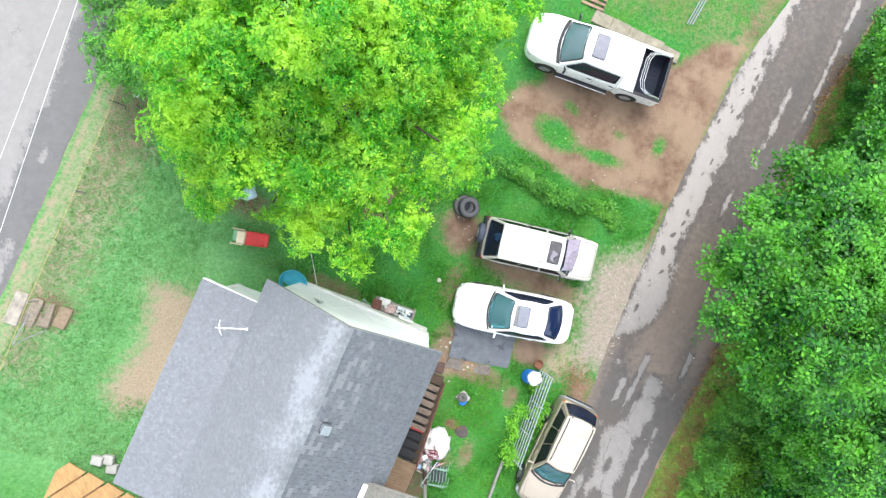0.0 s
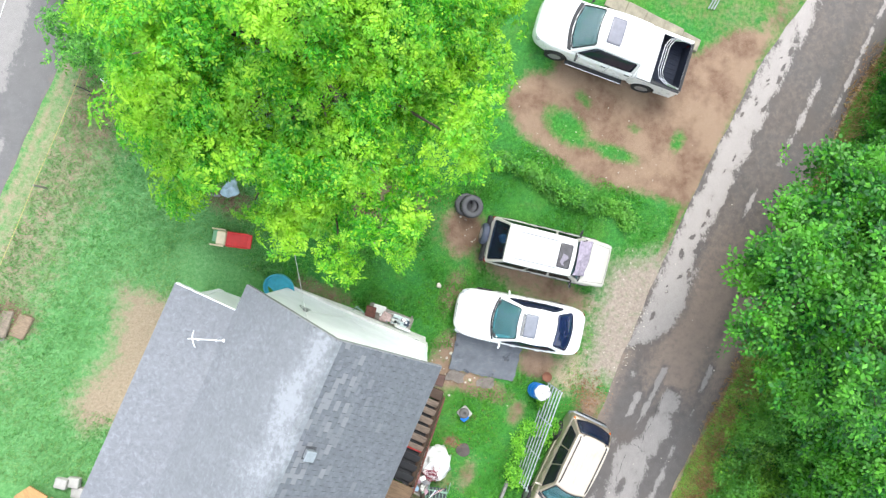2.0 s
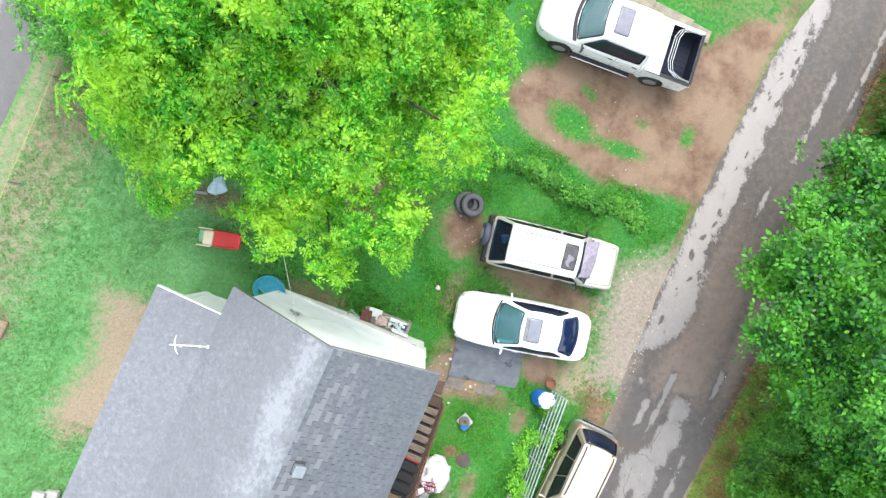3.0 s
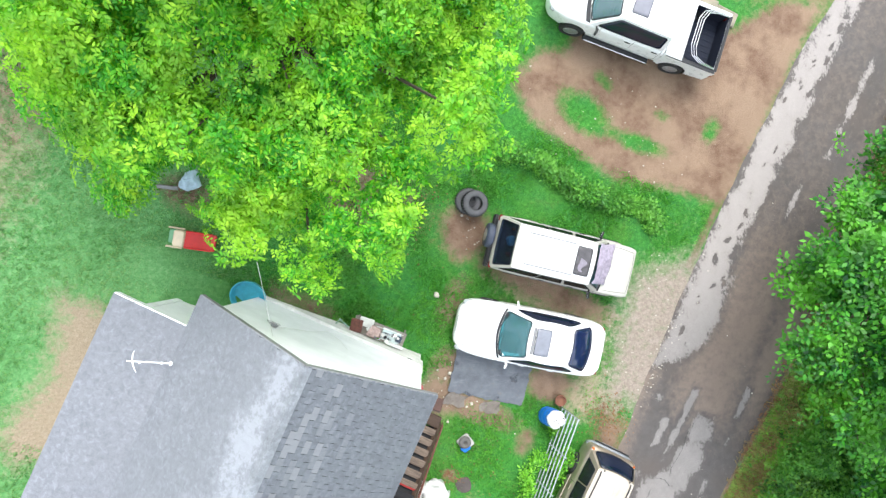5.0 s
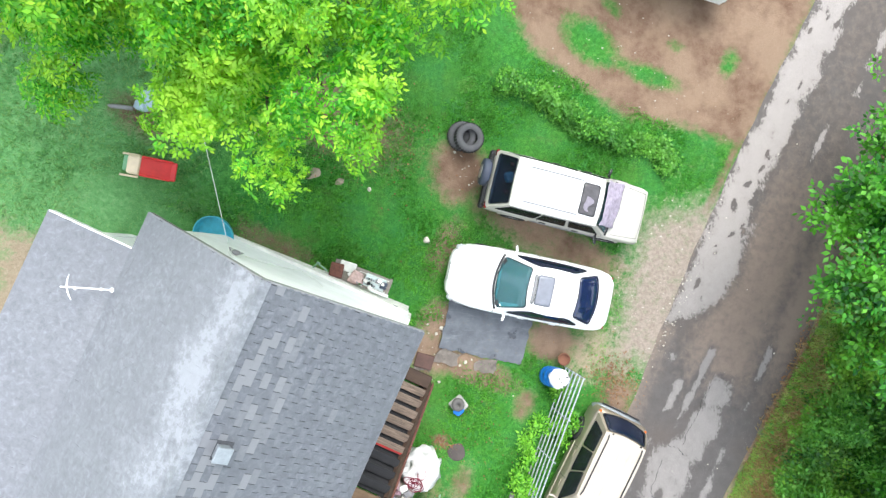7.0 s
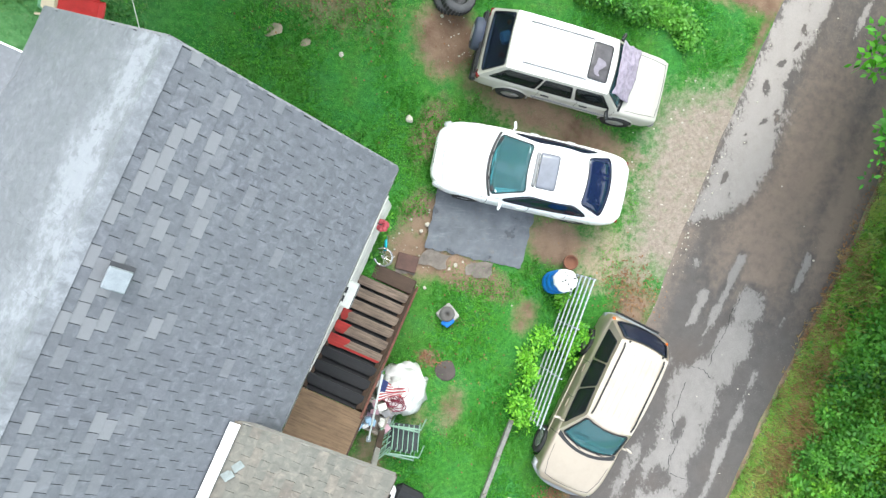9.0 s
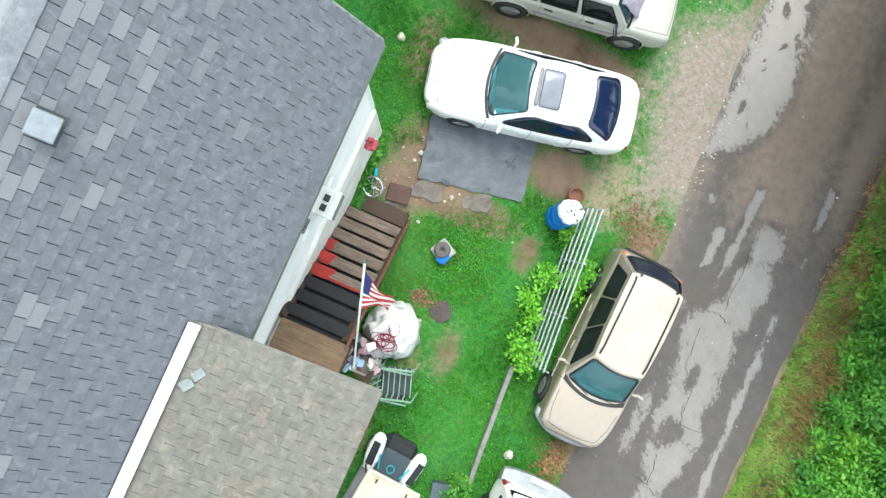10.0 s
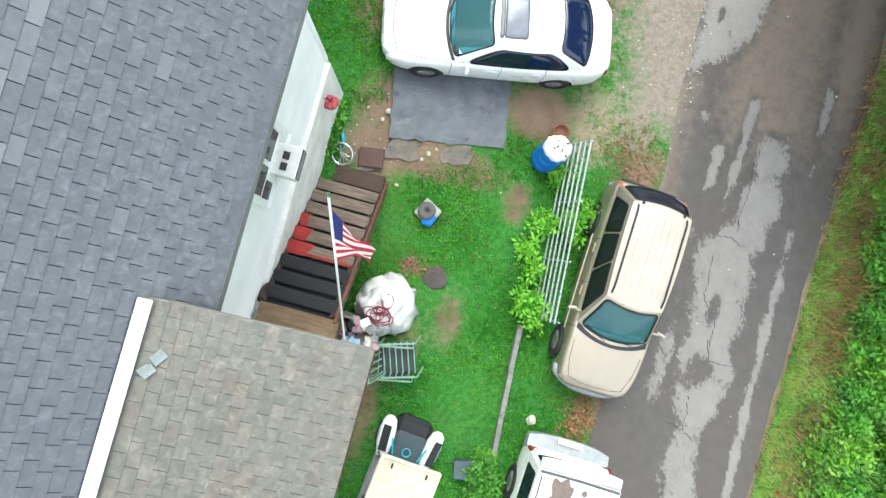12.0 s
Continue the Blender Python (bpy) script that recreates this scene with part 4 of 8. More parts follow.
class Shell:
    """The lower body of a car as a smooth hull: x forward, y to its left."""

    def __init__(self, stations, square=0.0, crown=0.035):
        st = sorted(stations)
        self.x0, self.x1 = st[0][0], st[-1][0]
        xs = np.array([s[0] for s in st])
        fine = np.linspace(xs[0], xs[-1], 121)
        self.xs, self.cols = fine, []
        for c in (1, 2, 3):
            raw = np.interp(fine, xs, [s[c] for s in st])
            soft = np.convolve(np.pad(raw, 3, mode="edge"), np.ones(7) / 7, mode="valid")
            blend = np.clip(np.minimum(fine - xs[0], xs[-1] - fine) / 0.12, 0, 1)
            self.cols.append(raw * (1 - blend) + soft * blend)
        self.square, self.crown = square, crown

    def half(self, x):
        w, b, t = (float(np.interp(x, self.xs, c)) for c in self.cols)
        q = self.square
        d = t - b
        side = [(w * 0.84, b), (w * 0.93, b + 0.02), (w * 0.975, b + 0.07)]
        side += [(w * (0.985 + 0.015 * math.sin(math.pi * k)), b + 0.07 + (0.72 * d - 0.07) * k) for k in (0.12, 0.25, 0.38, 0.5, 0.63, 0.76, 0.88, 1.0)]
        side += [(w * (0.975 + 0.02 * q), b + 0.82 * d), (w * (0.955 + 0.03 * q), b + 0.90 * d), (w * (0.925 + 0.045 * q), b + 0.96 * d), (w * (0.885 + 0.06 * q), t - 0.012 * (1 - q)), (w * (0.83 + 0.07 * q), t)]
        side += [(w * k, t + self.crown * (1 - (k / 0.83) ** 2)) for k in (0.68, 0.5, 0.32, 0.15)]
        return side

    def ring(self, x):
        h = self.half(x)
        w = float(np.interp(x, self.xs, self.cols[2]))
        return [(x, y, z) for y, z in h] + [(x, 0, w + self.crown)] + [(x, -y, z) for y, z in reversed(h)]

    def top(self, x, y):
        h = self.half(x)[::-1]
        return float(np.interp(abs(y), [0.0] + [p[0] for p in h[:9]], [h[0][1]] + [p[1] for p in h[:9]]))

    def wide(self, x):
        return float(np.interp(x, self.xs, self.cols[0]))

    def geo(self, arches):
        """The hull with round wheel openings cut in its flanks."""
        rings = [self.ring(x) for x in self.xs]
        n, m = len(rings[0]), len(rings)
        vs = [list(p) for r in rings for p in r]
        fs = []
        gone = set()
        for i in range(m - 1):
            for k in range(n - 1):
                f = (i * n + k, i * n + k + 1, (i + 1) * n + k + 1, (i + 1) * n + k)
                cx, cz = sum(vs[q][0] for q in f) / 4, sum(vs[q][2] for q in f) / 4
                low = k < 12 or k > n - 14
                if low and any(math.hypot(cx - ax, cz - az) < ar for ax, az, ar in arches):
                    gone.update(f)
                    continue
                fs.append(f)
        kept = {q for f in fs for q in f}
        for q in gone & kept:
            x, y, z = vs[q]
            for ax, az, ar in arches:
                d = math.hypot(x - ax, z - az)
                if abs(d - ar) < 0.09 and z > az - 0.1:
                    vs[q][0], vs[q][2] = ax + (x - ax) * ar / d, az + (z - az) * ar / d
        fs.append(tuple(range(n - 1, -1, -1)))
        fs.append(tuple((m - 1) * n + k for k in range(n)))
        return [tuple(p) for p in vs], fs


def rounded_frame(k0, k1, h0, h1, rk, rh):
    """The outline of a rounded opening in panel coordinates, edges subdivided."""
    pts, marks = [], []
    for ck, ch, a0, corner in ((k1 - rk, h1 - rh, 0, (k1, h1)), (k0 + rk, h1 - rh, 90, (k0, h1)), (k0 + rk, h0 + rh, 180, (k0, h0)), (k1 - rk, h0 + rh, 270, (k1, h0))):
        arc = [(ck + rk * math.cos(radians(a0 + 15 * i)), ch + rh * math.sin(radians(a0 + 15 * i))) for i in range(7)]
        marks.append((corner, arc))
        pts += arc
        nxt = {0: (k0 + rk, h1), 90: (k0, h0 + rh), 180: (k1 - rk, h0), 270: (k1, h1 - rh)}[a0]
        pts += [tuple(np.array(arc[-1]) + (np.array(nxt) - np.array(arc[-1])) * i / 8) for i in range(1, 8)]
    return pts, marks


def panel(fn, holes, nk=16, nh=8):
    """A curved sheet of bodywork fn(k, h) with rounded openings; also the glass and the seal line of each."""
    ks = sorted({round(i / nk, 5) for i in range(nk + 1)} | {round(h[i], 5) for h in holes for i in (0, 1)})
    hs = sorted({round(i / nh, 5) for i in range(nh + 1)} | {round(h[i], 5) for h in holes for i in (2, 3)})
    vs = [tuple(fn(k, h)) for h in hs for k in ks]
    w, fs = len(ks), []
    for j in range(len(hs) - 1):
        for i in range(w - 1):
            ck, ch = (ks[i] + ks[i + 1]) / 2, (hs[j] + hs[j + 1]) / 2
            if not any(k0 < ck < k1 and h0 < ch < h1 for k0, k1, h0, h1, _ in holes):
                fs.append((j * w + i, j * w + i + 1, (j + 1) * w + i + 1, (j + 1) * w + i))
    panes = []
    for k0, k1, h0, h1, r in holes:
        lk = (fn(k1, (h0 + h1) / 2) - fn(k0, (h0 + h1) / 2)).length
        lh = (fn((k0 + k1) / 2, h1) - fn((k0 + k1) / 2, h0)).length
        rk, rh = min(r / lk, 0.49) * (k1 - k0), min(r / lh, 0.49) * (h1 - h0)
        pts, marks = rounded_frame(k0, k1, h0, h1, rk, rh)
        for corner, arc in marks:
            n = len(vs)
            vs += [tuple(fn(*corner))] + [tuple(fn(*p)) for p in arc]
            fs += [(n, n + i + 1, n + i + 2) for i in range(len(arc) - 1)]
        mid = ((k0 + k1) / 2, (h0 + h1) / 2)
        gv, gf, n = [], [], len(pts)
        for s in (1.0, 0.8, 0.6, 0.4, 0.2):
            gv += [tuple(fn(mid[0] + (a - mid[0]) * s, mid[1] + (b - mid[1]) * s)) for a, b in pts]
        gf += [(q * n + i, q * n + (i + 1) % n, (q + 1) * n + (i + 1) % n, (q + 1) * n + i) for q in range(4) for i in range(n)]
        gf.append(tuple(4 * n + i for i in range(n)))
        away = (fn(mid[0] + 0.01, mid[1]) - fn(*mid)).cross(fn(mid[0], mid[1] + 0.01) - fn(*mid)).normalized() * 0.006
        back = len(gv)
        gv += [tuple(Vector(p) - away) for p in gv]
        gf += [tuple(back + i for i in reversed(f)) for f in gf]
        gf += [(i, back + i, back + (i + 1) % n, (i + 1) % n) for i in range(n)]
        panes.append(((gv, gf), [fn(a, b) for a, b in pts]))
    return (vs, fs), panes


def vehicle(name, m, s, label, category):
    """A road vehicle: a hull, a glazed cabin on it, wheels in round arches, lamps and trim."""
    car = thing(name, m, label, category)
    paint = s["paint"]
    hull = Shell(s["stations"], s.get("square", 0.0), s.get("crown", 0.035))
    r_w = s["wheel"]
    arches = [(x, r_w, r_w * 1.17) for x in s["axles"]]
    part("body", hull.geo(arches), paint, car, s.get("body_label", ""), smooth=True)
    for x in s["axles"]:
        for side in (-1, 1):
            wheel(car, x, side * s["track"], r_w, rim=s.get("rim", RIM))
            y = side * (hull.wide(x) - 0.02)
            half_ring = [(x + r_w * 1.16 * math.cos(a), r_w + r_w * 1.16 * math.sin(a)) for a in [math.pi * (k - 1) / 14 for k in range(17)]]
            liner = [(px, y, pz) for px, pz in half_ring] + [(px, y - side * 0.3, pz) for px, pz in half_ring]
            n = len(half_ring)
            part("wheel_arch", (liner, [(i, i + 1, n + i + 1, n + i) for i in range(n - 1)] + [tuple(range(n, 2 * n))]), BLACK, car)
            if s.get("flare"):
                part("arch_flare", tube([(px, y + side * 0.015, pz) for px, pz in half_ring], 0.022, 6), s["flare"], car, smooth=True)
    (xr0, xr1, xf1, xf0), zr = s["cabin"], s["zr"]
    wbr, wbf, wrr, wrf, zbr, zbf = s["wbr"], s["wbf"], s["wrr"], s["wrf"], s["zbr"], s["zbf"]
    bf, bft, br, brt, sb = s["bow_f"], s.get("bow_ft", 0.05), s["bow_r"], s.get("bow_rt", 0.03), s.get("side_bow", 0.02)

    def ends(k, x, bow, w, z, lift):
        q = 1 - (2 * k - 1) ** 2
        return Vector((x + bow * (q - 1), -w + 2 * w * k, z + lift * q))

    def flank(side, k, top):
        (xa, wa, za), (xb, wb_, zb_) = (((xr1 + brt, wrr, zr), (xf1 - bft, wrf, zr)) if top else ((xr0 + br, wbr, zbr), (xf0 - bf, wbf, zbf)))
        q = 4 * k * (1 - k)
        return Vector((xa + (xb - xa) * k, side * (wa + (wb_ - wa) * k + sb * q), za + (zb_ - za) * k + (0.03 * q if top else 0)))

    def bulged(lo_, hi_, k, h, way, amount):
        return lo_.lerp(hi_, h) + way * (amount * 4 * h * (1 - h) * (1 - (2 * k - 1) ** 6))

    def front(k, h):
        return bulged(ends(k, xf0, bf, wbf, zbf, 0.02), ends(k, xf1, bft, wrf, zr, 0.03), k, h, Vector((0.6, 0, 0.8)), s.get("bulge_f", 0.03))

    def rear(k, h):
        k = 1 - k
        return bulged(ends(k, xr0, -br, wbr, zbr, 0.02), ends(k, xr1, -brt, wrr, zr, 0.03), k, h, Vector((-0.7, 0, 0.7)), s.get("bulge_r", 0.03))

    def sider(side):
        way = Vector((0, side, 0.35)).normalized()

        def f(k, h):
            k = k if side < 0 else 1 - k
            return bulged(flank(side, k, False), flank(side, k, True), k, h, way, 0.02)
        return f

    def roof_point(a, b):
        e0, e1 = ends(b, xr1, -brt, wrr, zr, 0.03), ends(b, xf1, bft, wrf, zr, 0.03)
        s0, s1 = flank(-1, a, True), flank(1, a, True)
        c = [flank(-1, 0, True), flank(1, 0, True), flank(-1, 1, True), flank(1, 1, True)]
        p = e0 * (1 - a) + e1 * a + s0 * (1 - b) + s1 * b - (c[0] * (1 - a) * (1 - b) + c[1] * (1 - a) * b + c[2] * a * (1 - b) + c[3] * a * b)
        p.z += s.get("roof_crown", 0.045) * (1 - (2 * b - 1) ** 4) * (1 - (2 * a - 1) ** 6)
        return p

    def roof_top(x, y):
        a = min(1, max(0, (x - xr1) / (xf1 - xr1)))
        w = wrr + (wrf - wrr) * a
        return roof_point(a, min(1, max(0, (y + w) / (2 * w)))).z

    def tall(v):
        # more lines beside the edges, where the roof turns down
        return [0, 0.02, 0.05, 0.1] + [0.1 + 0.8 * i / v for i in range(1, v)] + [0.9, 0.95, 0.98, 1]

    ka, kb = tall(8), tall(6)
    vs = [tuple(roof_point(a, b)) for a in ka for b in kb]
    w = len(kb)
    fs = [(i * w + j, (i + 1) * w + j, (i + 1) * w + j + 1, i * w + j + 1) for i in range(len(ka) - 1) for j in range(w - 1)]
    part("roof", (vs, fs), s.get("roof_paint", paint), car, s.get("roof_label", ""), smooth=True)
    # the glazed frames
    seal, trim = s.get("seal", 0.013), s.get("frame_paint", paint)
    for name_, fn, holes, glass, text in (("windshield", front, [s["screen_f"]], s.get("glass_f", GLASS_CAR), "teal tinted windshield"), ("rear_window", rear, [s["screen_r"]], s.get("glass_r", GLASS_DARK), "")):
        metal, panes = panel(fn, holes)
        part("windshield_frame" if fn is front else "rear_frame", metal, trim, car, smooth=True)
        for geo, line in panes:
            pane = part(name_, geo, glass, car, text, smooth=True)
            pane.visible_shadow = False
            part("seal", tube(line, seal, 5, True), BLACK, pane)
    for side in (-1, 1):
        holes = [(a, b, h0, h1, r) if side < 0 else (1 - b, 1 - a, h0, h1, r) for a, b, h0, h1, r in s["sides"]]
        metal, panes = panel(sider(side), holes, 24, 6)
        part("side_frame", metal, trim, car, smooth=True)
        for geo, line in panes:
            pane = part("side_window", geo, s.get("glass_s", GLASS_DARK), car, smooth=True)
            part("seal", tube(line, 0.009, 5, True), BLACK, pane)
        # mirror, door seams and handles
        mx = xf0 - bf - s.get("mirror_back", 0.24)
        my = side * (hull.wide(mx) + s.get("mirror_out", 0.10))
        mirror = part("side_mirror", lathe([(0.001, -0.12), (0.055, -0.10), (0.075, -0.03), (0.07, 0.07), (0.045, 0.12), (0.001, 0.13)], 14), s.get("mirror", paint), car, smooth=True, m=pose(mx, my, zbf + 0.06, 90, 0, side * -14) @ Matrix.Diagonal(s.get("mirror_size", (0.6, 0.8, 0.95, 1))))
        part("mirror_glass", box(0.012, 0.10, 0.17, (-0.052, 0, 0), 0.004), CHROME, mirror)
        part("mirror_arm", tube([(mx + 0.02, side * (wbf + 0.0), zbf + 0.02), (mx + 0.01, my - side * 0.06, zbf + 0.05)], 0.025, 6), s.get("mirror", paint), car)
        for x in s["doors"]:
            path = [(x, side * (y + 0.001), z) for y, z in hull.half(x)[3:15]]
            part("door_seam", tube(path, 0.006, 4), SEAM, car)
        for x in s["doors"][:-1]:
            hx = x + 0.18
            y, z = hull.half(hx)[11]
            part("door_handle", box(0.2, 0.035, 0.04, (hx, side * (y + 0.005), z), 0.012), s.get("handle", paint), car)
        if s.get("strip"):
            a, b = s["doors"][0] - 0.1, s["doors"][-1] + 0.1
            part("side_moulding", tube([(a + (b - a) * k / 8, side * (hull.half(a + (b - a) * k / 8)[7][0] + 0.004), hull.half(a + (b - a) * k / 8)[7][1]) for k in range(9)], 0.022, 6), s["strip"], car)
    # what shows through the glass
    floor_z = min(zbr, zbf)
    xa, xb = xr0 + br + 0.06, xf0 - bf - 0.04
    wi = min(wbr, wbf) - 0.07
    part("cabin_floor", box(xb - xa, wi * 2, 0.1, ((xa + xb) / 2, 0, floor_z + 0.035), 0.04), CABIN, car)
    for y in (-wi * 0.5, wi * 0.5):
        sx = xf1 - 0.32
        part("seat", joined(box(0.5, wi * 0.75, 0.14, (sx + 0.1, y, floor_z + 0.12), 0.04), box(0.14, wi * 0.7, 0.36, (sx - 0.2, y, floor_z + 0.24), 0.05, (0, -12, 0)), box(0.09, 0.24, 0.14, (sx - 0.26, y, min(zr - 0.1, floor_z + 0.44)), 0.04)), SEAT, car)
    part("rear_seat", box(0.2, wi * 1.7, 0.3, (max(xr1 + 0.45, xr0 + 0.6), 0, floor_z + 0.2), 0.06, (0, -12, 0)), SEAT, car)
    part("dashboard", box(max(0.25, (xf0 - xf1) * 0.55), wi * 1.9, 0.10, (xf0 - bf - (xf0 - xf1) * 0.22, 0, zbf + 0.03), 0.04), s.get("dash", GREYP), car)
    part("steering_wheel", tube([(xf0 - bf - (xf0 - xf1) * 0.62 + 0.07 * math.cos(a), wi * 0.5 + 0.17 * math.sin(a), zbf + 0.12 + 0.14 * math.cos(a)) for a in [k * math.tau / 18 for k in range(18)]], 0.016, 6, True), BLACK, car)
    # cowl and wipers lie along the foot of the windshield
    foot = [ends(k / 12, xf0 + 0.035, bf, wbf * 0.97, zbf, 0.02) for k in range(13)]
    part("cowl", loft([[(p.x - 0.035, p.y, p.z + 0.012), (p.x + s.get("cowl", 0.03), p.y, hull.top(p.x + 0.03, p.y) + 0.012), (p.x + s.get("cowl", 0.03), p.y, p.z - 0.05), (p.x - 0.035, p.y, p.z - 0.05)] for p in foot]), BLACK, car)
    for y in (-0.12, 0.45):
        k0, k1 = 0.5 + y / (2 * wbf), 0.5 + (y - 0.5) / (2 * wbf)
        part("wiper", tube([front(k0, 0.0) + Vector((0.03, 0, 0.02)), front((k0 + k1) / 2, 0.07) + Vector((0.015, 0, 0.02)), front(max(0.04, k1), 0.12) + Vector((0.012, 0, 0.018))], 0.009, 5), BLACK, car)
    for side in (-1, 1):
        part("headlight", box(*s["lamp_size"], (s["lamp_f"][0], side * s["lamp_f"][1], s["lamp_f"][2]), 0.04, (0, 0, side * s.get("lamp_turn", -22))), CLEAR, car, "clear headlight")
        part("taillight", box(0.09, s.get("tail_w", 0.2), s.get("tail_h", 0.2), (s["lamp_r"][0], side * s["lamp_r"][1], s["lamp_r"][2]), 0.03, (0, 0, side * s.get("tail_turn", 22))), s.get("tail", RED_LAMP), car, "red tail light")
    for line in s.get("seams", ()):
        for side in (-1, 1) if line[0][1] else (1,):
            pts = []
            for (ax, ay), (bx, by) in zip(line[:-1], line[1:]):
                pts += [(ax + (bx - ax) * k / 6, side * (ay + (by - ay) * k / 6)) for k in range(6)]
            pts.append((line[-1][0], side * line[-1][1]))
            part("panel_seam", tube([(x, y, hull.top(x, y) + 0.001) for x, y in pts], s.get("seam_r", 0.006), 4), SEAM, car)
    return car, roof_top


def roof_pane(car, top, x0, x1, w, mat, label, lift=0.006):
    """A sunroof: a rounded pane lying on the roof's curve, in a dark seal."""
    def fn(k, h):
        x, y = x0 + (x1 - x0) * h, -w + 2 * w * k
        return Vector((x, y, top(x, y) + lift))
    _, panes = panel(fn, [(0.0, 1.0, 0.0, 1.0, 0.05)], 4, 4)
    geo, line = panes[0]
    part("sunroof", geo, mat, car, label, smooth=True)
    part("sunroof_seal", tube(line, 0.009, 5, True), BLACK, car)


def ride(cx, cy, heading, base=2.7):
    """A pose on the slope for a vehicle that stands there."""
    a = radians(heading)
    f, l = Vector((math.cos(a), math.sin(a))), Vector((-math.sin(a), math.cos(a)))
    zf, zr_ = ground_z(cx + f.x * base / 2, cy + f.y * base / 2), ground_z(cx - f.x * base / 2, cy - f.y * base / 2)
    zl, zrt = ground_z(cx + l.x * 0.75, cy + l.y * 0.75), ground_z(cx - l.x * 0.75, cy - l.y * 0.75)
    ex = Vector((f.x * base, f.y * base, zf - zr_)).normalized()
    ey = Vector((l.x * 1.5, l.y * 1.5, zl - zrt)).normalized()
    ez = ex.cross(ey).normalized()
    ey = ez.cross(ex)
    m = Matrix((ex, ey, ez)).transposed().to_4x4()
    m.translation = (cx, cy, (zf + zr_ + zl + zrt) / 4 + 0.01)
    return m


SEAM = simple("panel_gap", (0.10, 0.10, 0.105), 0.8, vary=0.2)
SUNROOF = simple("grey_sunroof_glass", (0.20, 0.21, 0.25), 0.12, vary=0.15)
SEAM_WHITE = car_paint("shaded_white_paint", (0.62, 0.63, 0.64), dirt=0.1)
SEDAN = dict(paint=PAINT_WHITE, stations=[(2.36, 0.40, 0.30, 0.50), (2.31, 0.58, 0.25, 0.585), (2.20, 0.72, 0.2, 0.64), (2.0, 0.81, 0.2, 0.70), (1.6, 0.865, 0.2, 0.79), (1.05, 0.885, 0.2, 0.88), (0.0, 0.89, 0.2, 0.93), (-1.2, 0.885, 0.2, 0.965), (-1.7, 0.865, 0.2, 0.985), (-2.0, 0.82, 0.22, 0.975), (-2.16, 0.75, 0.26, 0.94), (-2.25, 0.64, 0.3, 0.86), (-2.30, 0.46, 0.36, 0.74)],
             cabin=(-1.84, -1.09, 0.24, 1.08), wbr=0.74, wbf=0.77, wrr=0.56, wrf=0.57, zbr=0.97, zbf=0.885, zr=1.34, bow_f=0.16, bow_ft=0.07, bow_r=0.14, bow_rt=0.05, side_bow=0.045, bulge_f=0.04, bulge_r=0.05,
             screen_f=(0.05, 0.95, 0.03, 0.95, 0.09), screen_r=(0.035, 0.965, 0.05, 0.96, 0.10), glass_r=GLASS_NAVY, sides=((0.09, 0.945, 0.02, 0.95, 0.17),), axles=(1.42, -1.28), track=0.77, wheel=0.31,
             doors=(-0.92, -0.02, 0.98), lamp_f=(2.13, 0.60, 0.56), lamp_size=(0.20, 0.34, 0.12), lamp_r=(-2.12, 0.645, 0.80), tail_w=0.18, tail_turn=50, mirror_out=0.05, mirror_size=(0.5, 0.7, 0.75, 1), handle=SEAM_WHITE, dash=CABIN,
             seams=(((0.98, 0.80), (1.6, 0.72), (2.05, 0.60)), ((2.05, 0.6), (2.13, 0.3), (2.15, 0.0)), ((-1.92, 0.64), (-2.1, 0.58), (-2.16, 0.3), (-2.17, 0.0))))
sedan, sedan_top = vehicle("sedan", ride(3.34, -2.45, 168.9) @ pose(0.02, 0, 0) @ Matrix.Diagonal((0.98, 1, 1, 1)), SEDAN, "white rounded four-door sedan with grey sunroof, parked on grass", "car")
roof_pane(sedan, sedan_top, -0.38, 0.06, 0.39, SUNROOF, "grey glass sunroof panel")
roof_pane(sedan, sedan_top, 0.085, 0.15, 0.39, GREYP, "dark sunroof wind strip", 0.004)
part("grille", box(0.03, 0.5, 0.09, (2.335, 0, 0.53), 0.02), GREYP, sedan)
part("bumper_seam", tube([(2.16 - 0.14 * abs(k) ** 2.2, 0.74 * k, 0.61) for k in [i / 8 - 1 for i in range(17)]], 0.006, 4), SEAM, sedan)
part("sunshade", box(0.5, 0.12, 0.012, (0.62, 0.56, 1.03), 0.005, (0, 12, 4)), PAINT_WHITE, sedan, "white card on the dashboard")
part("blue_cap", lathe([(0.001, 0.09), (0.06, 0.08), (0.10, 0.03), (0.13, 0.0), (0.001, 0.0)], 14, (-1.5, 0.22, 1.05)), simple("blue_cloth", (0.02, 0.12, 0.55), 0.8), sedan, "blue cap lying on the rear shelf", smooth=True)

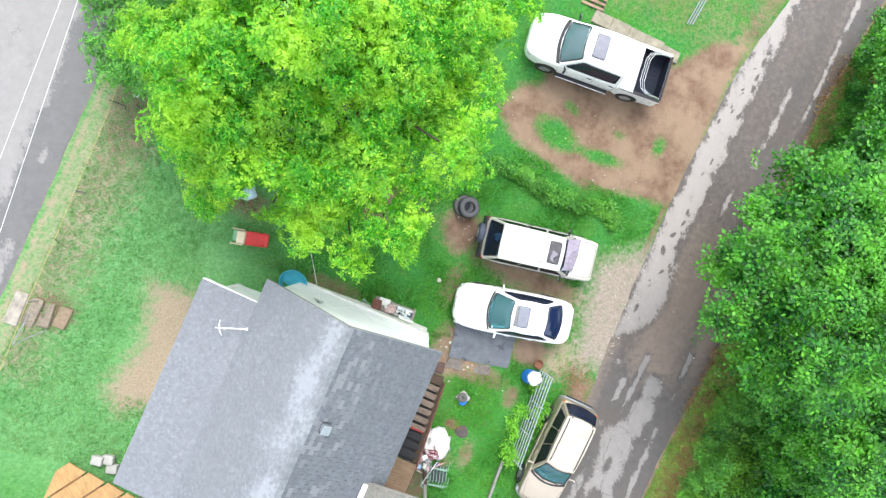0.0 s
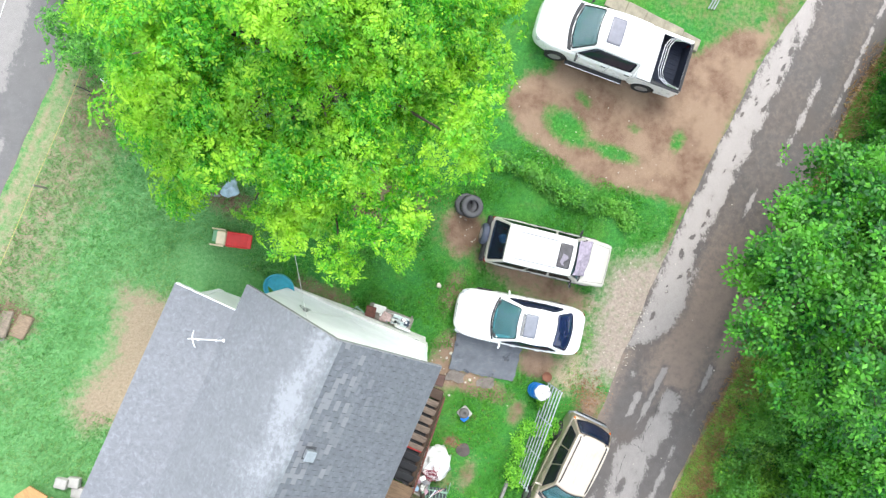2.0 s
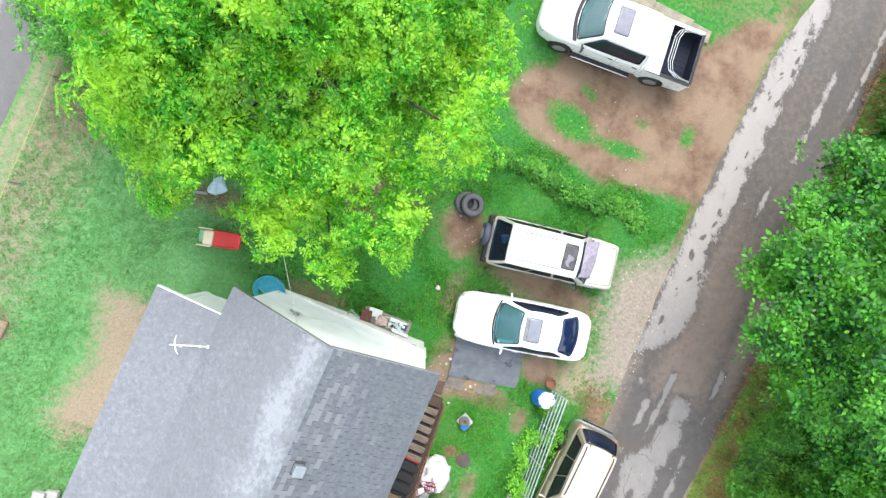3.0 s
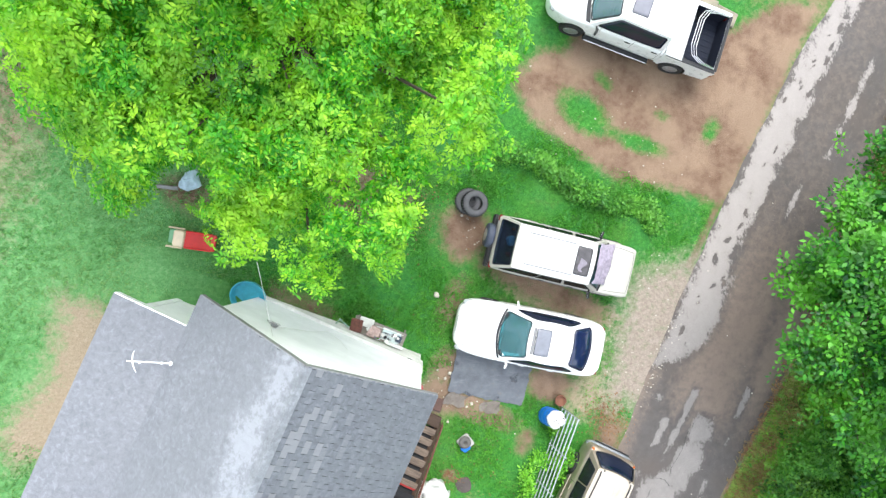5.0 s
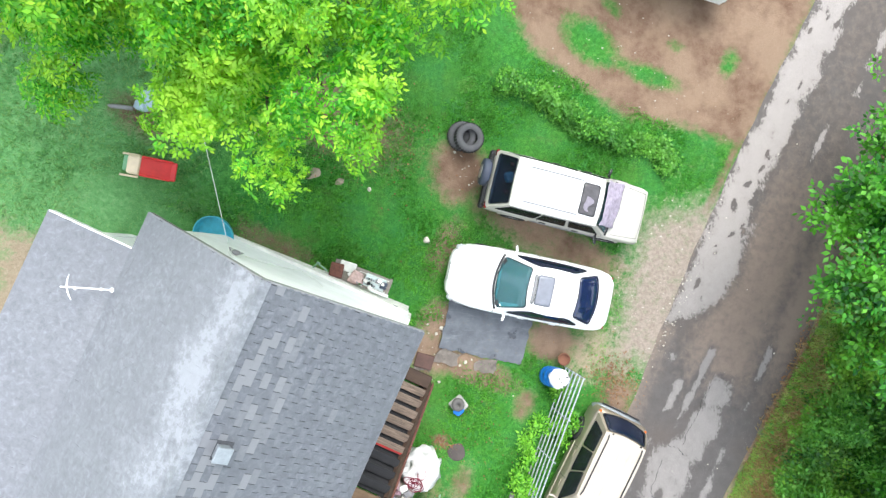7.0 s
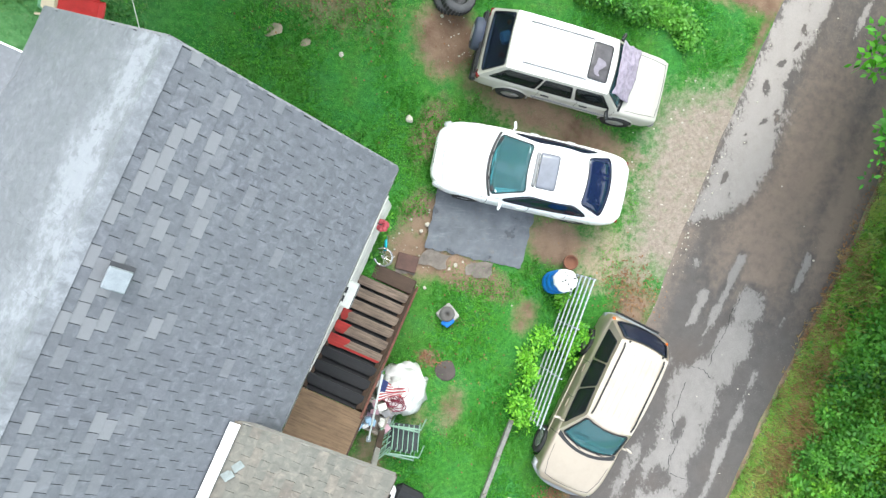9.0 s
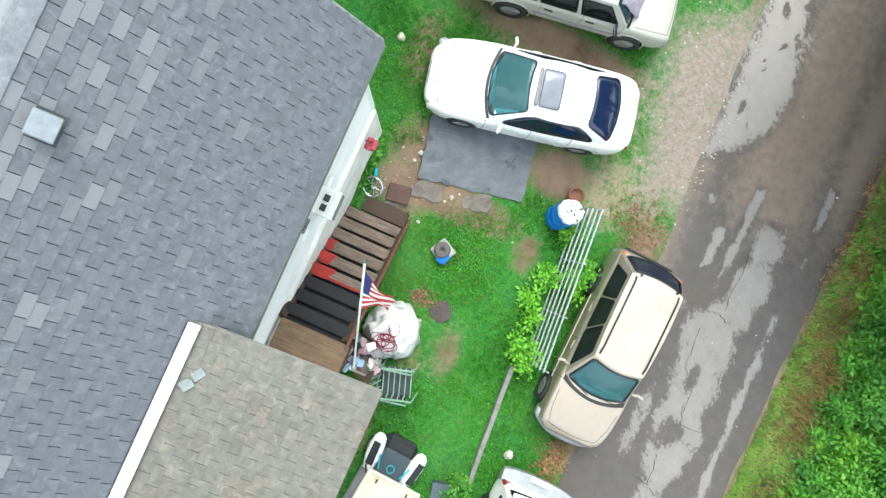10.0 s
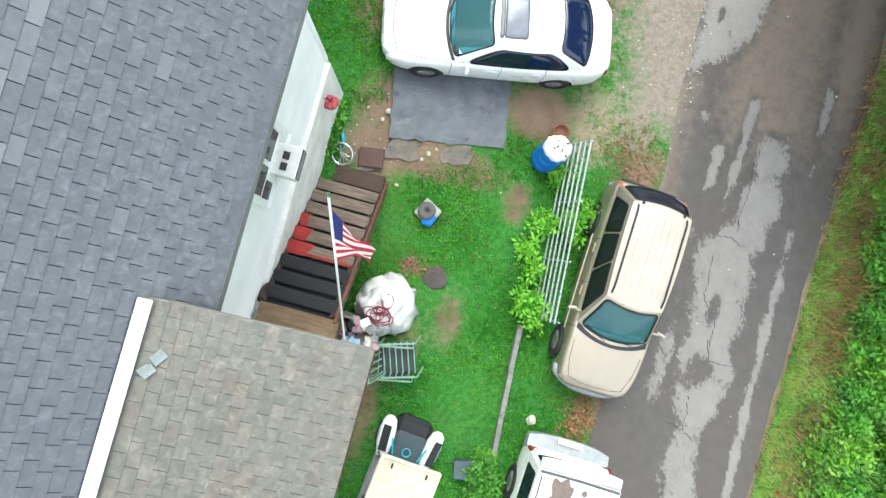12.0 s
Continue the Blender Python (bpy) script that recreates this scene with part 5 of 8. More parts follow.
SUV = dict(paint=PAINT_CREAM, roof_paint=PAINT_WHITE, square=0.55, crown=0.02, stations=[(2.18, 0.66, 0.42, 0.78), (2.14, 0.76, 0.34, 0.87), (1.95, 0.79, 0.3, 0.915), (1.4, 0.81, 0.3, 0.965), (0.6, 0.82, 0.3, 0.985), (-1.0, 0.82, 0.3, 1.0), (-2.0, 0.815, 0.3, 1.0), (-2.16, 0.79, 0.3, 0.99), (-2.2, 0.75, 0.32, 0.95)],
           cabin=(-2.19, -1.72, 0.66, 1.20), wbr=0.765, wbf=0.765, wrr=0.63, wrf=0.615, zbr=0.99, zbf=0.985, zr=1.60, bow_f=0.07, bow_ft=0.04, bow_r=0.03, bow_rt=0.02, side_bow=0.01, bulge_f=0.015, bulge_r=0.01,
           screen_f=(0.05, 0.95, 0.05, 0.93, 0.05), screen_r=(0.05, 0.95, 0.06, 0.93, 0.06), sides=((0.05, 0.385, 0.08, 0.86, 0.05), (0.405, 0.66, 0.08, 0.86, 0.05), (0.69, 0.95, 0.08, 0.86, 0.05)), axles=(1.36, -1.28), track=0.745, wheel=0.355,
           doors=(-0.75, 0.18, 1.08), lamp_f=(2.10, 0.58, 0.72), lamp_size=(0.12, 0.28, 0.14), lamp_turn=-8, lamp_r=(-2.17, 0.70, 0.82), tail_turn=4, mirror=BLACK, handle=BLACK, strip=GREYP, flare=PAINT_CREAM, glass_s=GLASS_GREY, glass_r=GLASS_SMOKE,
           seams=(((1.32, 0.68), (1.7, 0.66), (2.08, 0.62)), ((2.08, 0.62), (2.11, 0.3), (2.11, 0.0))))
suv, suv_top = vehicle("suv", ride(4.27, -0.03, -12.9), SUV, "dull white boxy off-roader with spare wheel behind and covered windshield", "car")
for y in (-0.45, 0.45):
    part("roof_rail", tube([(-1.40, y, suv_top(-1.4, y) + 0.005), (-1.3, y, suv_top(-1.3, y) + 0.02), (-0.05, y, suv_top(-0.05, y) + 0.02), (0.05, y, suv_top(0.05, y) + 0.005)], 0.016, 6), GREYP, suv)
roof_pane(suv, suv_top, 0.06, 0.52, 0.41, simple("dull_sunroof", (0.07, 0.065, 0.07), 0.2, vary=0.6, scale=5), "grimy dark glass sunroof")
part("sunroof_scrap", prism([(0.16 + 0.17 * (1 + 0.4 * math.sin(3 * a)) * (1 + math.cos(a)) * 0.6, -0.12 + 0.2 * math.sin(a)) for a in [k * math.tau / 18 for k in range(18)]], suv_top(0.3, 0) + 0.012, suv_top(0.3, 0) + 0.018), simple("mauve_grey_patch", (0.19, 0.17, 0.21), 0.5, vary=0.3), suv, "pale mauve-grey patch on the sunroof")
spare = part("spare_wheel", moved(lathe([(0.2, -0.11), (0.33, -0.11), (0.36, -0.05), (0.36, 0.06), (0.33, 0.11), (0.1, 0.12), (0.001, 0.12)], 24), pose(-2.40, 0.12, 0.92, 0, -90, 0)), simple("blue_grey_cover", (0.045, 0.055, 0.085), 0.6, vary=0.3), suv, "spare wheel on the tailgate", smooth=True)
part("rim", moved(lathe([(0.2, 0.1), (0.18, 0.13), (0.001, 0.135)], 18), pose(-2.40, 0.12, 0.92, 0, -90, 0)), RIM, spare)
part("bumper", box(0.16, 1.60, 0.2, (-2.24, 0, 0.52), 0.04), BLACK, suv)
part("bumper", box(0.14, 1.52, 0.2, (2.17, 0, 0.52), 0.05), GREYP, suv)
part("spare_carrier", tube([(-2.26, -0.68, 0.75), (-2.31, -0.68, 1.15), (-2.31, 0.6, 1.15), (-2.26, 0.6, 0.75)], 0.022, 6), BLACK, suv)
for y, mat_, sx in ((-0.3, RED_LAMP, 0.14), (0.1, simple("aqua_bag", (0.22, 0.5, 0.6), 0.6), 0.26), (0.45, AMBER, 0.1)):
    part("cargo", box(sx, sx * 1.1, 0.16, (-1.80, y, 1.24), 0.05, (8, 5, 30)), mat_, suv, "odds and ends in the load space")
LILAC = simple("lilac_cover_cloth", (0.38, 0.33, 0.42), 0.75, vary=0.5, scale=9, relief=0.6, dist=0.03)
cover_m = suv.matrix_basis.copy()
_v, _f = sheet((1.36, 0.74, 1.005), (1.30, -0.52, 1.02), (0.72, -0.56, 1.62), (0.70, 0.60, 1.62), 26, 16, 0.07, 0.01, Vector((0.6, 0, 0.8)))
_v = [(x + 0.05 * noise.noise(Vector((x * 4, y * 4, 3))), y + 0.05 * noise.noise(Vector((x * 4, y * 4, 9))), z + 0.03 + 0.045 * noise.noise(Vector((x * 9, y * 9, 1)))) for x, y, z in _v]
tagged(part("windshield_cover", (_v, _f), LILAC, None, "", True, cover_m), "crumpled lilac cloth spread over the windshield", "cloth cover")

PICKUP = dict(paint=PAINT_WHITE, square=0.3, stations=[(2.88, 0.48, 0.5, 0.84), (2.83, 0.66, 0.42, 0.95), (2.66, 0.81, 0.38, 1.03), (2.2, 0.925, 0.38, 1.10), (1.55, 0.945, 0.38, 1.16), (0.5, 0.95, 0.38, 1.19), (-0.9, 0.95, 0.38, 1.20), (-1.06, 0.945, 0.4, 1.19)],
              cabin=(-1.00, -0.88, 0.90, 1.66), wbr=0.87, wbf=0.86, wrr=0.69, wrf=0.65, zbr=1.20, zbf=1.15, zr=1.86, bow_f=0.16, bow_ft=0.08, bow_r=0.02, bow_rt=0.02, side_bow=0.02, bulge_f=0.04, bulge_r=0.0,
              screen_f=(0.05, 0.95, 0.04, 0.94, 0.08), screen_r=(0.08, 0.92, 0.2, 0.9, 0.06), sides=((0.06, 0.94, 0.08, 0.88, 0.09),), axles=(1.82, -1.72), track=0.86, wheel=0.40, seal=0.022,
              doors=(-0.95, -0.02, 1.12), lamp_f=(2.66, 0.66, 0.90), lamp_turn=-30, lamp_size=(0.18, 0.26, 0.14), lamp_r=(-2.80, 0.86, 0.98), mirror=BLACK, handle=BLACK, glass_f=GLASS_SKY, cowl=0.11,
              seams=(((1.64, 0.80), (2.2, 0.76), (2.62, 0.66)), ((2.62, 0.66), (2.70, 0.3), (2.71, 0.0))))
pickup, pickup_top = vehicle("pickup_truck", ride(6.47, 7.17, 163.2, 3.5) @ pose(0.10, 0, 0) @ Matrix.Diagonal((0.955, 1, 1, 1)), PICKUP, "white crew-cab pickup truck with black lined open bed", "pickup truck")
roof_pane(pickup, pickup_top, 0.10, 0.62, 0.44, simple("pale_sunroof_glass", (0.20, 0.20, 0.235), 0.12, vary=0.15), "grey glass sunroof panel")
for side in (-1, 1):
    arch = [(-1.72 + 0.47 * math.cos(a), 0.40 + 0.47 * math.sin(a)) for a in [math.pi * k / 14 for k in range(15)]]
    part("bed_side", moved(prism([(-1.07, 0.48), (-1.07, 1.2), (-2.82, 1.2), (-2.82, 0.5)] + [p for p in reversed(arch)], -0.045, 0.045), pose(0, side * 0.905, 0, 90, 0, 0)), PAINT_WHITE, pickup)
    part("bed_rail_cap", box(1.72, 0.12, 0.03, (-1.95, side * 0.89, 1.21), 0.01), BLACK if side > 0 else PAINT_WHITE, pickup)
    part("running_board", box(2.3, 0.17, 0.05, (0.25, side * 1.0, 0.42), 0.02), BLACK, pickup)
    part("step_trim", box(2.2, 0.03, 0.02, (0.25, side * 1.08, 0.45), 0.005), CHROME, pickup)
LINER = simple("navy_bed_liner", (0.014, 0.018, 0.032), 0.75, vary=0.3, spec=0.25)
for side in (-1, 1):
    part("liner_side", box(1.66, 0.02, 0.52, (-1.95, side * 0.845, 0.92)), LINER, pickup)
part("liner_tail", box(0.02, 1.66, 0.52, (-2.755, 0, 0.92)), LINER, pickup)
part("bed_floor", box(1.72, 1.70, 0.06, (-1.95, 0, 0.62)), LINER, pickup, "black ribbed bed liner")
for k in range(9):
    part("liner_rib", box(1.56, 0.06, 0.012, (-1.95, -0.70 + 0.175 * k, 0.655), 0.004), LINER, pickup)
part("bed_front", box(0.05, 1.70, 0.6, (-1.09, 0, 0.9)), BLACK, pickup)
part("tonneau_lid", sheet((-1.64, -0.93, 1.225), (-1.06, -0.93, 1.23), (-1.06, 0.93, 1.23), (-1.64, 0.93, 1.225), 4, 6, 0.02, 0.03, Vector((0, 0, 1))), PAINT_WHITE, pickup, "white lid over the front of the bed", smooth=True)
part("tailgate", box(0.08, 1.76, 0.68, (-2.81, 0, 0.86), 0.025), PAINT_WHITE, pickup)
part("tailgate_cap", box(0.1, 1.74, 0.03, (-2.81, 0, 1.21), 0.01), BLACK, pickup)
for k in range(3):
    x, z = -1.92 + 0.085 * k, 1.24
    part("bed_bar", tube([(-2.72, -0.80 - 0.02 * k, z), (x - 0.42, -0.78 - 0.02 * k, z + 0.03), (x - 0.12, -0.68, z + 0.06), (x, -0.42, z + 0.07), (x, 0.42, z + 0.07), (x - 0.12, 0.68, z + 0.06), (x - 0.42, 0.78 + 0.02 * k, z + 0.03), (-2.72, 0.80 + 0.02 * k, z)], 0.016, 6), CHROME, pickup, "bright curved bed extender bar")
part("bumper", box(0.14, 1.78, 0.2, (-2.89, 0, 0.55), 0.04), CHROME, pickup)
part("bumper_seam", tube([(2.70 - 0.30 * abs(k) ** 2.4, 0.80 * k, 0.93 - 0.02 * k * k) for k in [i / 8 - 1 for i in range(17)]], 0.007, 4), SEAM, pickup)
part("grille", box(0.05, 0.86, 0.12, (2.845, 0, 0.80), 0.02), BLACK, pickup)

VAN = dict(paint=PAINT_TAN, roof_paint=PAINT_TAN_ROOF, roof_label="cream roof, paler than the gold body", square=0.15, stations=[(2.12, 0.52, 0.36, 0.72), (2.07, 0.66, 0.28, 0.81), (1.93, 0.76, 0.26, 0.87), (1.55, 0.82, 0.26, 0.955), (1.05, 0.84, 0.26, 1.01), (0.0, 0.845, 0.26, 1.02), (-1.5, 0.845, 0.26, 1.03), (-1.95, 0.83, 0.28, 1.03), (-2.08, 0.79, 0.3, 0.98), (-2.13, 0.70, 0.34, 0.88)],
           cabin=(-2.12, -1.74, 0.30, 1.04), wbr=0.76, wbf=0.755, wrr=0.60, wrf=0.565, zbr=1.02, zbf=1.0, zr=1.62, bow_f=0.19, bow_ft=0.10, bow_r=0.14, bow_rt=0.08, side_bow=0.03, bulge_f=0.04, bulge_r=0.03,
           screen_f=(0.05, 0.95, 0.05, 0.93, 0.09), screen_r=(0.06, 0.94, 0.06, 0.93, 0.08), sides=((0.07, 0.345, 0.08, 0.86, 0.06), (0.365, 0.625, 0.08, 0.86, 0.05), (0.645, 0.95, 0.08, 0.86, 0.06)), axles=(1.34, -1.26), track=0.755, wheel=0.345,
           doors=(-0.85, 0.05, 0.95), lamp_f=(1.90, 0.57, 0.76), lamp_turn=-34, lamp_size=(0.16, 0.30, 0.11), lamp_r=(-1.99, 0.685, 0.90), tail_w=0.17, tail=AMBER, tail_turn=66, mirror_size=(0.42, 0.6, 0.75, 1), glass_r=GLASS_DARK, glass_s=GLASS_GREY, seal=0.022, cowl=0.085, mirror=PAINT_TAN_ROOF, strip=PAINT_TAN,
           seams=(((1.2, 0.70), (1.6, 0.66), (1.94, 0.56)), ((1.94, 0.56), (2.0, 0.3), (2.01, 0.0))))
van, van_top = vehicle("suv", ride(5.00, -7.89, -116.0) @ Matrix.Diagonal((0.985, 1, 1, 1)), VAN, "dusty gold compact off-roader with black roof rails, parked by lane", "car")
for y in (-0.50, 0.50):
    part("roof_rail", tube([(-1.62, y, van_top(-1.62, y)), (-1.5, y, van_top(-1.5, y) + 0.04), (0.0, y, van_top(0, y) + 0.04), (0.14, y, van_top(0.14, y))], 0.019, 6), BLACK, van, "black roof rail")
for k in range(6):
    y = -0.35 + 0.14 * k
    part("roof_rib", tube([(-1.5 + 0.3 * i, y, van_top(-1.5 + 0.3 * i, y) + 0.001) for i in range(6)], 0.008, 5), PAINT_TAN_ROOF, van)
for y in (-0.42, 0.42):
    part("roof_clip", box(0.05, 0.04, 0.05, (-1.68, y, van_top(-1.68, y) + 0.02), 0.01), BLACK, van)
part("bumper", loft([[(2.02 - 0.26 * abs(k) ** 3 + dx, 0.80 * k, z) for dx, z in ((0.0, 0.40), (0.18, 0.42), (0.20, 0.60), (0.02, 0.70))] for k in [i / 8 - 1 for i in range(17)]]), simple("faded_grey_bumper", (0.33, 0.345, 0.38), 0.5, vary=0.2), van, "faded grey front bumper", smooth=True)
part("bumper", loft([[(-2.02 + 0.16 * abs(k) ** 3 + dx, 0.80 * k, z) for dx, z in ((0.0, 0.40), (-0.22, 0.42), (-0.23, 0.58), (-0.04, 0.62))] for k in [i / 8 - 1 for i in range(17)]]), GALV, van, "scuffed bright rear bumper", smooth=True)
part("bumper_pad", box(0.05, 1.2, 0.03, (-2.22, 0, 0.60), 0.012), BLACK, van)

RUSTY_ROOF = car_paint("patchy_white_paint", (0.80, 0.80, 0.79), dirt=0.1)
WAGON = dict(paint=RUSTY_ROOF, square=0.45, stations=[(2.3, 0.6, 0.4, 0.8), (2.25, 0.78, 0.3, 0.9), (1.9, 0.86, 0.3, 0.96), (1.0, 0.88, 0.3, 1.0), (-1.8, 0.88, 0.3, 1.04), (-2.15, 0.85, 0.3, 1.04), (-2.24, 0.80, 0.32, 0.98)],
             cabin=(-2.22, -2.14, 0.5, 1.25), wbr=0.85, wbf=0.84, wrr=0.81, wrf=0.79, zbr=1.03, zbf=1.0, zr=1.66, bow_f=0.12, bow_r=0.05, bow_rt=0.08, side_bow=0.015, bulge_r=0.0,
             screen_f=(0.05, 0.95, 0.05, 0.93, 0.06), screen_r=(0.07, 0.93, 0.1, 0.88, 0.06), sides=((0.05, 0.345, 0.08, 0.86, 0.05), (0.365, 0.645, 0.08, 0.86, 0.05), (0.665, 0.94, 0.08, 0.86, 0.05)), axles=(1.4, -1.35), track=0.77, wheel=0.35,
             doors=(-0.8, 0.15, 1.1), lamp_f=(2.2, 0.65, 0.75), lamp_size=(0.12, 0.3, 0.14), lamp_r=(-2.2, 0.76, 0.85), tail_turn=4)
wagon, wagon_top = vehicle("suv", ride(xy(7.72, -10.62)[0] - 0.33, xy(7.72, -10.62)[1] - 0.16, -116.0), WAGON, "white station wagon with peeled brown patch on its roof", "car")
PEEL = simple("bare_primer", (0.17, 0.13, 0.115), 0.8, vary=0.3, scale=9)


def roof_stain(cx, cy, rx, ry, seed, n=36):
    """A peeled patch that follows the roof's curve, with a ragged outline."""
    rim = []
    for a in [k * math.tau / n for k in range(n)]:
        q = 1 + 0.5 * noise.noise(Vector((math.cos(a) * 2.1, math.sin(a) * 2.1, seed)))
        rim.append((cx + rx * q * math.cos(a), cy + ry * q * math.sin(a)))
    vs = [(cx + (x - cx) * s_, cy + (y - cy) * s_, 0) for s_ in (1, 0.5) for x, y in rim]
    vs = [(x, y, wagon_top(x, y) + 0.004) for x, y, _ in vs]
    return vs, [(i, (i + 1) % n, n + (i + 1) % n, n + i) for i in range(n)] + [tuple(n + i for i in range(n))]


part("peeled_patch", roof_stain(-1.62, -0.30, 0.40, 0.22, 2.0), PEEL, wagon, "peeled brown patch of primer")
part("peeled_patch", roof_stain(-1.86, 0.12, 0.055, 0.06, 7.0, 14), PEEL, wagon)
part("spoiler", loft([[(-2.08, 0.80 * k, 1.70 - 0.03 * k * k), (-2.34 + 0.06 * k * k, 0.80 * k, 1.66 - 0.03 * k * k), (-2.33 + 0.06 * k * k, 0.80 * k, 1.61), (-2.1, 0.80 * k, 1.62)] for k in [i / 6 - 1 for i in range(13)]]), RUSTY_ROOF, wagon, "white spoiler lip", smooth=True)
part("bumper", loft([[(-2.18 + 0.08 * abs(k) ** 3, 0.86 * k, 0.44), (-2.52 + 0.10 * abs(k) ** 3, 0.86 * k, 0.46), (-2.52 + 0.10 * abs(k) ** 3, 0.86 * k, 0.62), (-2.2, 0.86 * k, 0.68)] for k in [i / 8 - 1 for i in range(17)]]), simple("dull_aluminium", (0.36, 0.38, 0.40), 0.45, metal=0.4, vary=0.25), wagon, "grey metal rear bumper")
part("number_plate", box(0.012, 0.52, 0.13, (-2.46, 0, 0.66), 0.004, (0, 60, 0)), AC_WHITE, wagon, "pale blank plate")
part("spoiler_seam", tube([(-2.04, -0.77, wagon_top(-2.04, 0.66) + 0.012), (-2.06, 0, wagon_top(-2.06, 0) + 0.012), (-2.04, 0.77, wagon_top(-2.04, 0.66) + 0.012)], 0.026, 5), SEAM, wagon)
for y in (-0.73, 0.73):
    part("gutter", tube([(-1.95 + 0.24 * k, y, wagon_top(-1.95 + 0.24 * k, y) + 0.004) for k in range(11)], 0.012, 5), BLACK, wagon)


# ---- foliage ----
def fast_mesh(name, verts, quads, mat):
    me = bpy.data.meshes.new(name)
    n, k = len(quads), quads.shape[1]
    me.vertices.add(len(verts))
    me.vertices.foreach_set("co", np.ascontiguousarray(verts, np.float32).ravel())
    me.loops.add(n * k)
    me.loops.foreach_set("vertex_index", np.ascontiguousarray(quads, np.int32).ravel())
    me.polygons.add(n)
    me.polygons.foreach_set("loop_start", np.arange(0, n * k, k, dtype=np.int32))
    me.update(calc_edges=True)
    me.materials.append(mat)
    return me


def rosette_shape(leaflets, leaf, width, seed):
    """A twig tip: leaflets fanned all round, each with its own droop."""
    rng = np.random.default_rng(seed)
    vs, qs = [], []
    for i in range(leaflets):
        a = i * math.tau * 0.382 + rng.normal(0, 0.25)
        far = rng.uniform(0.01, 0.15)
        droop = rng.uniform(-0.8, 0.4)
        d = np.array([math.cos(a) * math.cos(droop), math.sin(a) * math.cos(droop), math.sin(droop)])
        s = np.array([-math.sin(a), math.cos(a), rng.normal(0, 0.35)])
        b = np.array([math.cos(a), math.sin(a), 0.0]) * far + [0, 0, rng.normal(0, 0.06)]
        k = rng.uniform(0.7, 1.25)
        n = len(vs)
        vs += [b, b + d * leaf * k * 0.45 + s * width * k / 2, b + d * leaf * k, b + d * leaf * k * 0.45 - s * width * k / 2]
        qs.append([n, n + 1, n + 2, n + 3])
    return np.array(vs), np.array(qs)


def whorl_shape(leaves, leaflets, length, leaf, width, seed):
    """A twig tip that carries several drooping compound leaves of paired leaflets."""
    rng = np.random.default_rng(seed)
    vs, qs = [], []
    for j in range(leaves):
        heading = j * math.tau / leaves + rng.normal(0, 0.3)
        fall = rng.uniform(0.25, 0.9)
        long_ = length * rng.uniform(0.75, 1.2)
        out_, across = np.array([math.cos(heading), math.sin(heading), 0]), np.array([-math.sin(heading), math.cos(heading), 0])
        for i in range(leaflets):
            k = 0.3 + 0.7 * (i + 1) / leaflets
            side = 0 if i == leaflets - 1 else (1 if i % 2 else -1)
            b = out_ * long_ * k * 0.8 + np.array([0, 0, 0.1 - fall * long_ * k * k])
            d = out_ * (0.5 if side else 1.0) + across * side * 0.85 + np.array([0, 0, -fall * 0.7 + rng.normal(0, 0.2)])
            d /= np.linalg.norm(d)
            s_ = np.cross(d, [rng.normal(0, 0.35), rng.normal(0, 0.35), 1.0])
            s_ /= np.linalg.norm(s_)
            q = rng.uniform(0.8, 1.2)
            n = len(vs)
            vs += [b, b + d * leaf * q * 0.45 + s_ * width * q / 2, b + d * leaf * q, b + d * leaf * q * 0.45 - s_ * width * q / 2]
            qs.append([n, n + 1, n + 2, n + 3])
    return np.array(vs), np.array(qs)


def scatter(rng, shape, origins, aims, sizes, steep=(-50, 5)):
    """Copies of a twig at many places, each aimed along its own heading."""
    vs, qs = shape
    n = len(origins)
    yaw = np.arctan2(aims[:, 1], aims[:, 0]) + rng.normal(0, 0.5, n)
    pitch = np.radians(rng.uniform(*steep, n))
    roll = rng.normal(0, 0.45, n)
    cy, sy, cp, sp, cr, sr = np.cos(yaw), np.sin(yaw), np.cos(pitch), np.sin(pitch), np.cos(roll), np.sin(roll)
    ex = np.stack([cy * cp, sy * cp, sp], -1)
    l0 = np.stack([-sy, cy, 0 * cy], -1)
    u0 = np.cross(ex, l0)
    ey = l0 * cr[:, None] + u0 * sr[:, None]
    ez = np.cross(ex, ey)
    p = (vs[None, :, 0:1] * ex[:, None] + vs[None, :, 1:2] * ey[:, None] + vs[None, :, 2:3] * ez[:, None]) * sizes[:, None, None] + origins[:, None]
    q = (qs[None] + (np.arange(n) * len(vs))[:, None, None]).reshape(-1, qs.shape[1])
    return p.reshape(-1, 3), q


def crown_lobes(rng, centre, radii, count, lobe_r, low):
    """Boughs of foliage spread evenly over a dome, each pushed in or out."""
    out_ = []
    for i in range(count):
        z = 1 - (1 - low) * (i + 0.5) / count
        a = i * 2.39996 + rng.normal(0, 0.25)
        h = math.sqrt(max(0, 1 - z * z))
        d = np.array([h * math.cos(a), h * math.sin(a), z])
        r = lobe_r * rng.uniform(0.7, 1.25)
        k = rng.uniform(0.7, 1.1)
        out_.append((np.array(centre) + d * k * (np.array(radii) - r * 0.7), r, d))
    return out_


